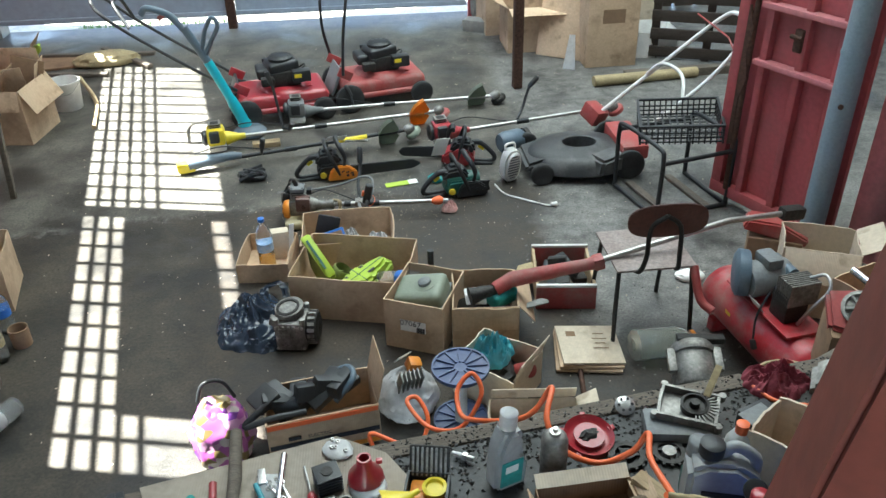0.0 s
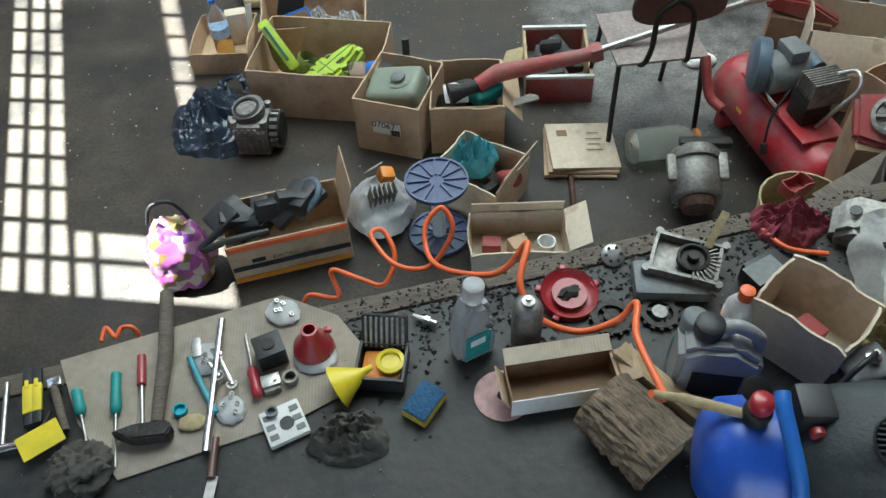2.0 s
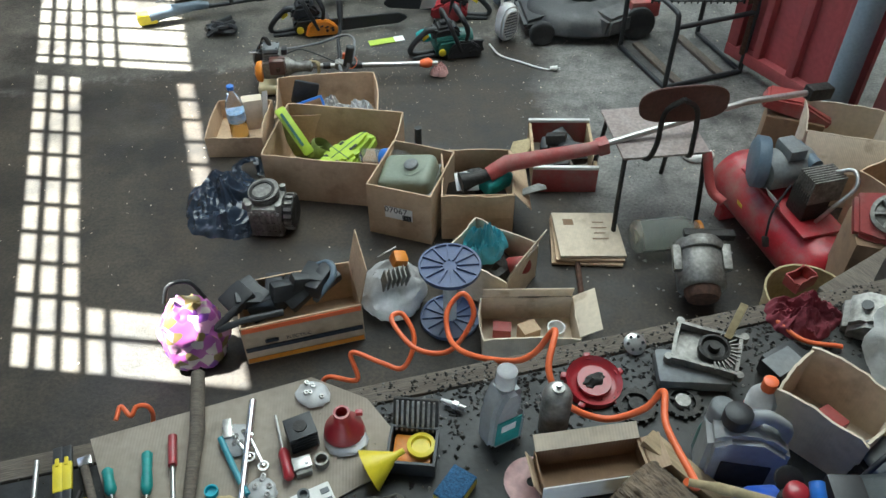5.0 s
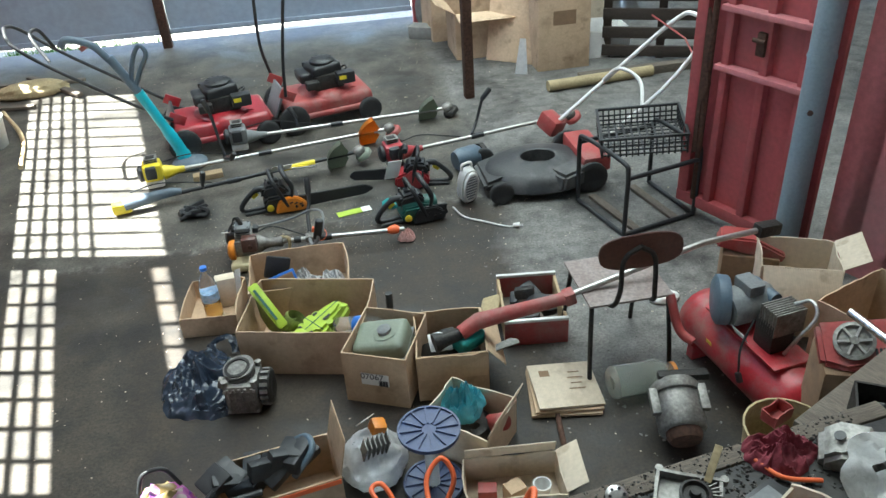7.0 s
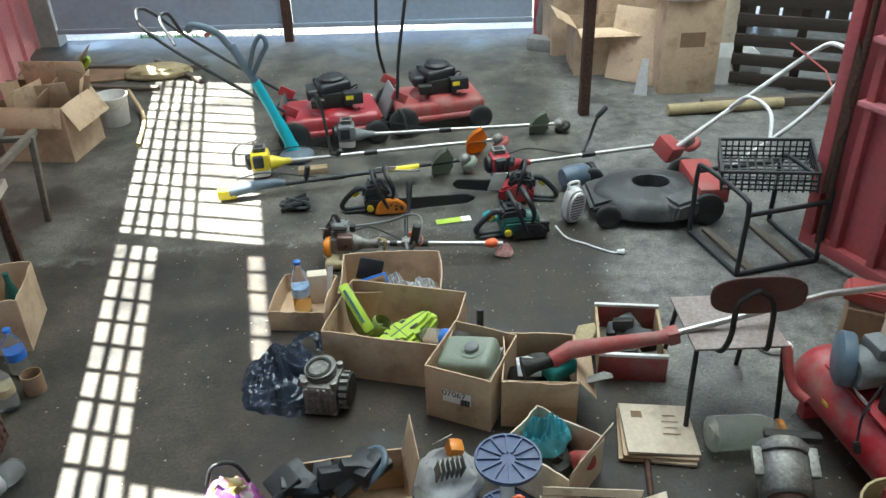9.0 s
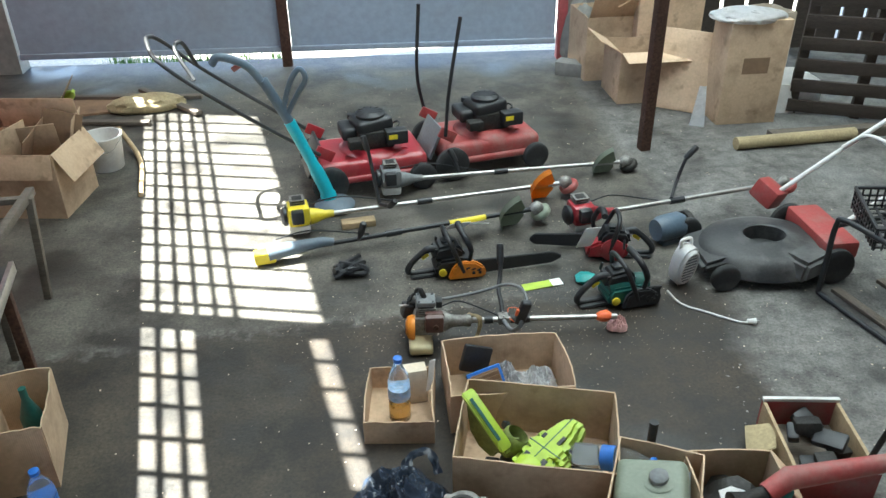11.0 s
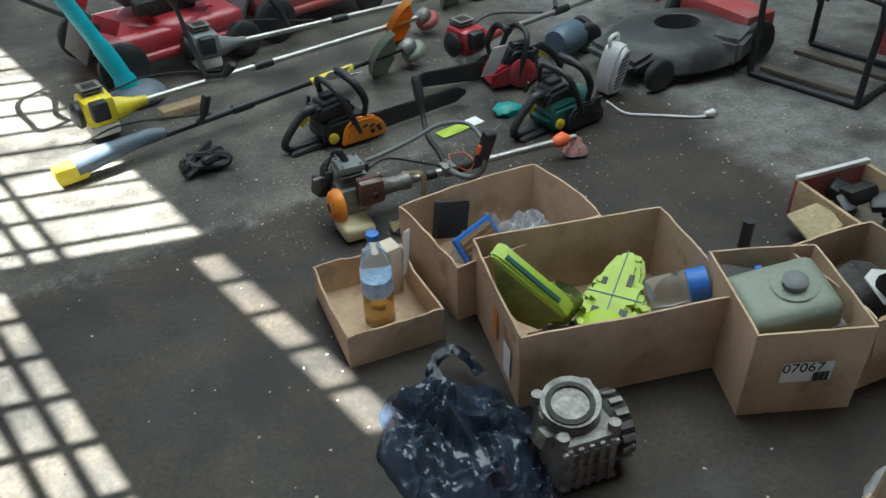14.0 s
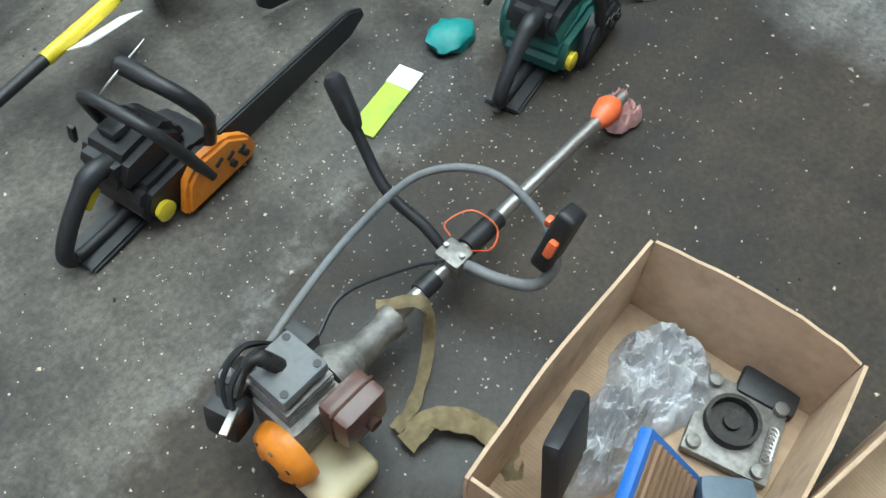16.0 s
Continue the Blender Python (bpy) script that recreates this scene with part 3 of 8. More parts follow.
def carton(x, y, w, d, h, rz, label, flaps=(), z=0.0, material="card", group="cardboard boxes", tilt=(0, 0), seed=1, name="cardboard_box", wob=0.011):
    """An open carton; flaps: (side 0 front, 1 right, 2 back, 3 left; length; angle down from upright)."""
    ob = thing(name, pose(x, y, z, tilt[0], tilt[1], rz), label, "box", group)
    walls = []
    part("bottom", shell_box(w, d, h, wob=wob, seed=seed, pieces=walls), M[material], ob)
    for wall in walls:
        part("side", wall, M[material], ob)
    for side, ln, ang in flaps:
        length = (w if side % 2 == 0 else d) - 0.012
        off = (d if side % 2 == 0 else w) / 2
        b = bx(length, 0.004, ln, P(0, 0, ln / 2), 0.001)
        part("flap", b, M[material], ob, "", pose(0, 0, 0, 0, 0, 90 * side) @ pose(0, -off + 0.002, h - 0.001, ang, 0, 0))
    return ob


# ---- large structure ----
tagged(solo("floor", bx(14, 14.2, 0.2, P(0, 1.65, -0.1)), M["floor"], P(0, 0, 0), "dark oil-stained concrete workshop floor with pale worn patches", "floor"), kind="structure")
tagged(solo("ground", bx(800, 800, 0.2, P(0, 0, -0.32)), M["ground"], P(0, 0, 0), "pale sunlit gravel ground outside the gate", "ground"), kind="structure")

# left wall, with a high window barred by a steel mesh
WD = Vector((0.235, -0.972, 0)).normalized()
WN = Vector((-WD.y, WD.x, 0))
W0 = Vector((-3.95, 7.05, 0))


def on_wall(px, py):
    """Distance along the wall and height at which the sun ray to floor point (px, py) passes the wall."""
    p = Vector((px, py, 0)) - W0
    s = (p.dot(WN) - 0.016) / SUN_H.dot(WN)
    q = p - SUN_H * s
    return q.dot(WD), s * SUN_TAN


WALL = Matrix.Translation(W0) @ Matrix((WD, WN, Vector((0, 0, 1)))).transposed().to_4x4()
a0, z0 = on_wall(-2.59, 7.40)
a1, z1 = on_wall(-1.01, 4.32)
a2, z2 = on_wall(-1.90, 4.40)
a3, z3 = on_wall(-1.25, 2.28)
HALL_H = 6.0
zl = min(z0, on_wall(-1.95, 4.57)[1])
zbig = z1 + 0.05
zh = max(zbig, on_wall(-0.952, 4.15)[1]) + 0.02
wl = bmesh.new()


def slab(bm, u0, u1, v0, v1, y0=-0.2, y1=0.0):
    bx(u1 - u0, y1 - y0, v1 - v0, P((u0 + u1) / 2, (y0 + y1) / 2, (v0 + v1) / 2), bm=bm)


slab(wl, -3.0, a0 - 0.3, 0, HALL_H)
slab(wl, a3 + 0.4, 11.5, 0, HALL_H)
slab(wl, a0 - 0.3, a3 + 0.4, 0, zl - 0.7)
slab(wl, a0 - 0.3, a3 + 0.4, zh + 0.5, HALL_H)
tagged(solo("wall_left", wl, M["wall"], WALL, "grey plastered side wall with a high barred window", "wall", smooth=None), kind="structure")
win = tagged(thing("window_1", WALL, "high window barred by a square steel mesh", "window"), kind="structure")
PITCH = 0.205
u = a0
while u < a3 + 0.1:
    part("bar", tube([(u, 0.016, zl - 0.1), (u, 0.016, zh)], 0.0165, 6), M["rust"], win)
    u += PITCH
for i in range(1, int((zh - zl) / PITCH) + 1):
    z = zl + i * PITCH
    part("bar", tube([(a0, 0.016, z), ((a3 + 0.1) if i <= 4 else a2 - 0.05 if i <= 5 else a0 + 0.01, 0.016, z)], 0.0165, 6), M["rust"], win)
# mullion, and unseen boards added to cut the sun patches to shape
b = bmesh.new()
slab(b, a2 - 0.13, a2 + 0.01, zl, zh, 0.004, 0.03)
part("mullion", b, M["rust"], win)
zb = (on_wall(-1.59, 4.34)[1] + on_wall(-1.193, 2.464)[1]) / 2
zs0, zs1 = on_wall(-1.064, 4.17)[1], on_wall(-0.952, 4.15)[1]
zlow = (on_wall(-1.872, 4.41)[1] + on_wall(-1.478, 2.48)[1]) / 2
b = bmesh.new()
slab(b, a2 + 0.01, a3 - 0.28, zb, zs0, 0.004, 0.03)
part("board", b, M["darkwood"], win, "unseen board added to shape the sun patches")
b = bmesh.new()
slab(b, a2 + 0.01, a3 + 0.1, zs1, zh, 0.004, 0.03)
part("board", b, M["darkwood"], win, "unseen board added to shape the sun patches")
b = bmesh.new()
slab(b, a2 + 0.01, a3 + 0.1, zl - 0.75, zlow, 0.004, 0.03)
part("board", b, M["darkwood"], win, "unseen board added to shape the sun patches")
b = bmesh.new()
slab(b, a3 - 1.15, a3 - 0.28, zs0, zs1, 0.004, 0.03)
part("board", b, M["darkwood"], win, "unseen board added to shape the sun patches")

# unseen slabs mask the oversized opening down to the sun patch edges
for u0, u1, v0, v1 in ((a0 - 0.35, a0, zl - 0.75, zh + 0.55), (a3 + 0.1, a3 + 0.45, zl - 0.75, zh + 0.55), (a0, a2 + 0.01, zl - 0.75, zl), (a0, a3 + 0.1, zh, zh + 0.55), (a0, a2 - 0.1, zbig, zh)):
    b = bmesh.new()
    slab(b, u0, u1, v0, v1, 0.004, 0.03)
    part("frame_board", b, M["darkwood"], win)

# gate wall
GY = 8.52
gw = bmesh.new()
bx(3.2, 0.2, HALL_H, P(-5.6, GY + 0.1, HALL_H / 2), bm=gw)
bx(0.6, 0.2, HALL_H, P(1.32, GY + 0.1, HALL_H / 2), bm=gw)
bx(5.0, 0.2, 3.0, P(-1.5, GY + 0.1, HALL_H - 1.5), bm=gw)
bx(5.4, 0.2, HALL_H - 3.0, P(4.3, GY + 0.1, 3.0 + (HALL_H - 3.0) / 2), bm=gw)
tagged(solo("wall_gate", gw, M["wall"], P(0, 0, 0), "grey wall round the steel gate", "wall", smooth=None), kind="structure")
for i, (gx0, gx1) in enumerate(((-3.98, -1.62), (-1.52, 0.95))):
    g = tagged(thing("door_%d" % (i + 1), pose(0, GY, 0), "blue-grey painted steel gate leaf with daylight under it", "gate", "gate leaves"), kind="structure")
    part("sheet", bx(gx1 - gx0, 0.02, 2.85, P((gx0 + gx1) / 2, 0.03, 0.13 + 2.85 / 2)), M["gate"], g)
    for zz in (0.155, 1.5, 2.9):
        part("rail", bx(gx1 - gx0, 0.03, 0.05, P((gx0 + gx1) / 2, 0.004, zz), 0.004), M["gate"], g)
tagged(solo("door_post", bx(0.09, 0.09, 3.0, P(-1.57, GY, 1.5), 0.006), M["rust"], P(0, 0, 0), "rusty steel stile between the gate leaves", "post"), kind="structure")
tagged(solo("door_frame", bx(0.08, 0.1, 3.0, P(1.0, GY - 0.03, 1.5), 0.006), M["red"], P(0, 0, 0), "red steel gate jamb", "frame"), kind="structure")
# slatted wall behind the pallets lets light in
for i in range(22):
    x = 1.7 + i * 0.24
    tagged(solo("wall_board", bx(0.2, 0.03, 3.0, P(x, GY + 0.05, 1.5), 0.004), M["darkwood"], P(0, 0, 0), "dark plank of the boarded wall with gaps", "plank", "wall planks"), kind="structure")
# unseen side wall, rear wall and roof, added to close out the sky
tagged(solo("wall_right", bx(0.2, 14.2, HALL_H, P(6.9, 1.65, HALL_H / 2)), M["wall"], P(0, 0, 0), "unseen plain grey side wall added to close the hall", "wall"), kind="structure")
# opening left only for the added rear fill lamp
bw = bmesh.new()
bx(4.3, 0.2, HALL_H, P(-4.85, -3.6, HALL_H / 2), bm=bw)
bx(6.6, 0.2, HALL_H, P(3.7, -3.6, HALL_H / 2), bm=bw)
bx(3.1, 0.2, HALL_H - 3.8, P(-1.15, -3.6, 3.8 + (HALL_H - 3.8) / 2), bm=bw)
tagged(solo("wall_back", bw, M["wall"], P(0, 0, 0), "unseen grey rear wall with an opening for the rear fill lamp", "wall", smooth=None), kind="structure")
cb = bmesh.new()
bx(16.5, 12.2, 0.1, P(5.25, 5.9, HALL_H + 0.05), bm=cb)
tagged(solo("ceiling", cb, M["ceil"], WALL, "unseen grey sheet roof added to close the hall", "ceiling", smooth=None), kind="structure")
# white panel added above the overhead fill lamp; no roof opening behind it
tagged(solo("roof_light", bx(4.8, 4.8, 0.03, P(1.3, 4.9, HALL_H - 0.02)), M["white"], P(0, 0, 0), "unseen white panel added above the overhead fill lamp", "roof light"), kind="structure")
# left red wall panel
lp = bmesh.new()
slab(lp, -1.55, 2.2, 0, 2.5, 0.02, 0.06)
for i in range(7):
    slab(lp, -1.5 + i * 0.52, -1.44 + i * 0.52, 0, 2.5, 0.055, 0.10)
tagged(solo("wall_panel", lp, M["redold"], WALL, "faded red steel sheet lining the side wall", "panel", smooth=None), kind="structure")
# dark steel column
solo("steel_column", bx(0.075, 0.075, HALL_H - 0.01, P(0, 0, HALL_H / 2), 0.006), M["rust"], pose(1.155, 6.26, 0, 0, 0, 8), "rusty square steel column standing on the floor", "column")

# ---- red container with its open door ----
cd = Vector((0.43, -0.903, 0)).normalized()
CW = Matrix.Translation((2.08, 4.17, 0)) @ Matrix((cd, Vector((-cd.y, cd.x, 0)), Vector((0, 0, 1)))).transposed().to_4x4()
door = tagged(thing("door_3", CW, "open red steel container door, scratched, with ribs and a torn edge", "container door"), kind="structure")
b = bmesh.new()
slab(b, 0, 0.82, 0.10, 2.75, 0.0, 0.03)
part("panel", b, M["red"], door)
for u0, wd in ((0.0, 0.07), (0.19, 0.045), (0.42, 0.045), (0.64, 0.045)):
    part("rib", bx(wd, 0.05, 2.55, P(u0 + wd / 2, -0.022, 1.40), 0.008), M["red"], door)
part("bottom_rail", bx(0.82, 0.06, 0.07, P(0.41, -0.02, 0.10), 0.006), M["red"], door)
for zz in (0.93, 1.24):
    part("cross_rail", bx(0.62, 0.07, 0.03, P(0.48, -0.04, zz), 0.006), M["redold"], door)
part("locking_bar", tube([(0.125, -0.05, 0.12), (0.125, -0.05, 2.7)], 0.017, 10), M["rust"], door, "rusted locking bar")
part("torn_edge", prism([(0, 0.30), (0.03, 0.32), (0.025, 0.6), (0.06, 0.72), (0.03, 0.86), (0.05, 1.0), (0.0, 1.12)], 0.02, P(0.09, -0.06, 0.1)), M["rust"], door, "torn rusty edge")
lk = part("latch", bx(0.05, 0.03, 0.12, P(0.42, -0.05, 1.10), 0.008), M["rust"], door, "rusty latch")
part("pin", tube([(0.38, -0.07, 1.12), (0.45, -0.07, 1.12)], 0.012, 8), M["rust"], lk)
cw = bmesh.new()
slab(cw, 0.86, 4.6, 0.0, 2.75, 0.10, 0.15)
tagged(solo("wall_container", cw, M["redold"], CW, "faded red corrugated container side", "wall", smooth=None), kind="structure")
for i in range(16):
    u0 = 0.95 + i * 0.235
    tagged(solo("corrugation", prism([(0, 0), (0.09, 0), (0.07, -0.035), (0.02, -0.035)], 2.7, P(u0, 0.10, 1.38) @ pose(0, 0, 0, 90, 0, 0)), M["redold"], CW, "raised rib of the faded red container side", "rib", "container ribs", smooth=None), kind="structure")
dp = thing("downpipe", P(2.335, 3.45, 0), "blue-grey painted steel pipe standing by the container", "pipe")
part("pipe", tube([(0, 0, 0.0), (0, 0, 2.75)], 0.062, 24), M["pipe"], dp)
part("weld_collar", tube([(0, 0, 1.12), (0, 0, 1.135), (0, 0, 1.15)], [0.063, 0.067, 0.063], 24), M["pipe"], dp)
part("bolt", lathe([(0.014, 0), (0.014, 0.012), (0.006, 0.014)], 6, pose(-0.035, -0.05, 0.88, 90, 0, -35)), M["rust"], dp, "rusty bolt")
# red steel frame post beside the bench
post = bmesh.new()
foot, lean = Vector((0.303, 0.525, 0.0)), Vector((0.098, -0.062, 1.0))
side_a, side_b = Vector((-0.050, -0.112, 0)), Vector((0.075, -0.045, 0))
rings = [[post.verts.new(foot + lean * z + o) for o in (Vector(), side_b, side_a + side_b, side_a)] for z in (0.0, 0.9, 1.8, 2.9)]
for ra, rb in zip(rings, rings[1:]):
    for i in range(4):
        post.faces.new((ra[i], ra[(i + 1) % 4], rb[(i + 1) % 4], rb[i]))
post.faces.new(rings[0][::-1])
post.faces.new(rings[-1])
bmesh.ops.bevel(post, geom=post.edges[:], offset=0.006, segments=2, affect="EDGES")
solo("frame_post", post, M["redrust"], P(0, 0, 0), "leaning red-brown painted steel post beside the workbench", "post")


# ---- kinds of things ----
def wheel(parent, m, r=0.1, w=0.045, rim="alu", name="wheel"):
    b = lathe([(r * 0.62, -w / 2), (r * 0.9, -w / 2), (r, -w * 0.3), (r, w * 0.3), (r * 0.9, w / 2), (r * 0.62, w / 2)], 22)
    t = part(name, b, M["tar"], parent, "", m)
    part("rim", lathe([(0.02, -w * 0.42), (r * 0.25, -w * 0.45), (r * 0.3, -w * 0.2), (r * 0.62, -w * 0.2), (r * 0.66, -w * 0.46), (r * 0.66, w * 0.46), (r * 0.62, w * 0.2), (r * 0.3, w * 0.2), (r * 0.25, w * 0.45), (0.02, w * 0.42)], 16), M[rim], t)
    for k in range(5):
        part("spoke", bx(r * 0.5, 0.012, w * 0.7, Matrix.Rotation(2 * math.pi * k / 5, 4, "Z") @ P(r * 0.42, 0, 0), 0.002), M[rim], t)
    return t


def mower(m, label, paint, handles, bag=None, lift=0.0):
    """x forward, the middle of the deck at the origin."""
    ob = thing("lawn_mower", m, label, "lawn mower", "lawn mowers")
    deck = bx(0.70, 0.46, 0.13, P(0, 0, 0.165), 0.055, seg=4)
    lathe([(0.235, 0.19), (0.225, 0.225), (0.19, 0.25), (0.10, 0.262), (0.02, 0.264)], 28, P(0.03, 0, 0), deck)
    prism([(0.10, 0.17), (0.10, 0.25), (0.26, 0.235), (0.37, 0.17), (0.37, 0.12)], 0.30, None, 0.03, deck)
    part("deck", deck, M[paint], ob)
    part("deck_skirt", bx(0.68, 0.50, 0.045, P(0.0, 0, 0.115), 0.02, seg=3), M[paint], ob)
    for sx, r in ((-0.30, 0.115), (0.30, 0.09)):
        for sy in (-0.265, 0.265):
            wheel(ob, pose(sx, sy, r, 90, 0, 0), r)
    part("engine_block", bx(0.24, 0.26, 0.12, P(0.04, 0, 0.31), 0.025), M["dark"], ob)
    part("engine_shroud", bx(0.24, 0.22, 0.09, pose(0.03, 0.0, 0.395, 0, -4, 8), 0.035, seg=4), M["black"], ob)
    part("recoil_cap", lathe([(0.095, 0), (0.097, 0.02), (0.08, 0.034), (0.03, 0.038)], 24, P(0.03, 0, 0.435)), M["black"], ob)
    for k in range(10):
        part("vent_rib", bx(0.05, 0.008, 0.006, P(0.03, 0, 0.469) @ Matrix.Rotation(k * 0.628, 4, "Z") @ P(0.055, 0, 0), 0.002), M["dark"], ob)
    part("fuel_tank", bx(0.10, 0.20, 0.08, P(-0.12, 0.03, 0.345), 0.025, seg=3), M["black"], ob)
    part("spark_lead", tube(curve_pts([(0.17, 0.05, 0.34), (0.21, 0.02, 0.37), (0.20, -0.07, 0.38), (0.15, -0.10, 0.36)], 5), 0.006, 6), M["tar"], ob)
    part("air_filter", bx(0.14, 0.09, 0.09, P(0.16, -0.15, 0.34), 0.012), M["black"], ob)
    part("exhaust", bx(0.10, 0.08, 0.06, P(-0.10, -0.15, 0.32), 0.01), M["dark"], ob)
    part("fuel_cap", lathe([(0.028, 0), (0.03, 0.02), (0.025, 0.03)], 12, P(-0.08, 0.09, 0.40)), M["black"], ob)
    part("label", bx(0.055, 0.002, 0.03, P(0.13, -0.197, 0.35)), M["yellow"], ob, "small yellow sticker")
    part("discharge_flap", bx(0.02, 0.30, 0.22, pose(-0.37, 0, 0.22, 0, 25, 0), 0.006), M[bag or "black"], ob)
    for sy in (-0.2, 0.2):
        part("handle_bracket", bx(0.12, 0.02, 0.07, pose(-0.31, sy, 0.30, 0, 30, 0), 0.006), M[paint], ob)
    for pts in handles:
        part("handle", tube(curve_pts(pts, 6), 0.0125, 8), M["black"], ob)
    return ob


def frame_of(p, q, roll=0):
    """A pose at p with x towards q, z as far up as it can be."""
    p, q = Vector(p), Vector(q)
    x = (q - p).normalized()
    y = Vector((0, 0, 1)).cross(x).normalized()
    z = x.cross(y)
    return Matrix.Translation(p) @ Matrix((x, y, z)).transposed().to_4x4() @ Matrix.Rotation(radians(roll), 4, "X")


def trimmer(p, q, label, paint, shaft="steel", head=None, guard=None, grip=None, scale=1.0, engine=True, sleeve=None):
    """A brush cutter lying from engine p to head q."""
    ob = thing("brush_cutter", frame_of(p, q), label, "brush cutter", "brush cutters")
    n = (Vector(q) - Vector(p)).length
    s = scale
    if engine:
        part("engine_cover", bx(0.13 * s, 0.15 * s, 0.12 * s, P(-0.02, 0, 0.03), 0.03 * s), M[paint], ob)
        part("cylinder", bx(0.07 * s, 0.07 * s, 0.09 * s, P(-0.02, 0.02, 0.075 * s), 0.012), M["dark"], ob)
        for k in range(5):
            part("cooling_fin", bx(0.085 * s, 0.085 * s, 0.005, P(-0.02, 0.02, 0.06 * s + 0.014 * s * k)), M["alu"], ob)
        part("muffler", bx(0.07 * s, 0.05 * s, 0.08 * s, P(-0.03, -0.09 * s, 0.05), 0.012), M["black"], ob)
        part("fuel_tank", bx(0.12 * s, 0.14 * s, 0.055 * s, P(-0.02, 0, -0.05 * s), 0.02 * s), M["white"], ob, "translucent fuel tank")
        part("starter", lathe([(0.055 * s, 0), (0.058 * s, 0.02), (0.04 * s, 0.035), (0.01, 0.037)], 16, pose(-0.085 * s, 0, 0.02, 0, -90, 0)), M["black"], ob)
        part("clutch_housing", lathe([(0.05 * s, 0), (0.045 * s, 0.03), (0.025, 0.09 * s), (0.02, 0.14 * s)], 16, pose(0.045 * s, 0, 0, 0, 90, 0)), M[paint], ob)
    part("shaft", tube([(0.1, 0, 0), (n, 0, 0)], 0.0135, 12), M[shaft], ob)
    part("coupling", tube([(n * 0.42, 0, 0), (n * 0.42 + 0.09, 0, 0)], 0.02, 12), M["black"], ob)
    if sleeve:
        part("sleeve", tube([(n * sleeve[0], 0, 0), (n * sleeve[1], 0, 0)], 0.0165, 12), M[sleeve[2]], ob)
    part("throttle_cable", tube(curve_pts([(0.05, 0.04, 0.06), (n * 0.15, 0.06, 0.07), (n * 0.3, 0.03, 0.03), (n * 0.36, 0.0, 0.02)], 6), 0.004, 6), M["black"], ob)
    if grip:
        for pts in grip:
            part("handlebar", tube(curve_pts(pts, 6), 0.011, 8), M["black"], ob)
            e, e2 = Vector(pts[-1]), Vector(pts[-2])
            d = (e - e2).normalized()
            part("grip", tube([e - d * 0.10, e - d * 0.08, e - d * 0.01, e], [0.014, 0.018, 0.019, 0.013], 10), M["black"], ob)
    if head:
        part("gear_head", lathe([(0.03, -0.03), (0.04, -0.01), (0.035, 0.03), (0.015, 0.045)], 14, pose(n, 0, 0, 0, 60, 0)), M["alu"], ob)
        part("line_spool", lathe([(0.05, 0), (0.062, 0.012), (0.06, 0.035), (0.035, 0.05)], 18, pose(n + 0.02, 0, -0.01, 0, 150, 0)), M[head], ob)
    if guard:
        b = bmesh.new()
        nseg, r0, r1 = 9, 0.03, 0.17
        rings = []
        for k in range(nseg + 1):
            a = radians(-65 + 130 * k / nseg)
            rings.append([b.verts.new((n - 0.06 - math.cos(a) * r, math.sin(a) * r, -0.01 - zz)) for r, zz in ((r0, 0), (r1, 0.0), (r1 + 0.01, 0.05))])
        for a_, c_ in zip(rings, rings[1:]):
            for k in range(2):
                b.faces.new((a_[k], c_[k], c_[k + 1], a_[k + 1]))
        bmesh.ops.solidify(b, geom=b.faces[:], thickness=0.004)
        part("guard", b, M[guard], ob, "", Matrix.Translation((n - 0.06, 0, 0)) @ Matrix.Rotation(radians(-70), 4, "X") @ Matrix.Translation((-n + 0.06, 0, 0)))
    return ob


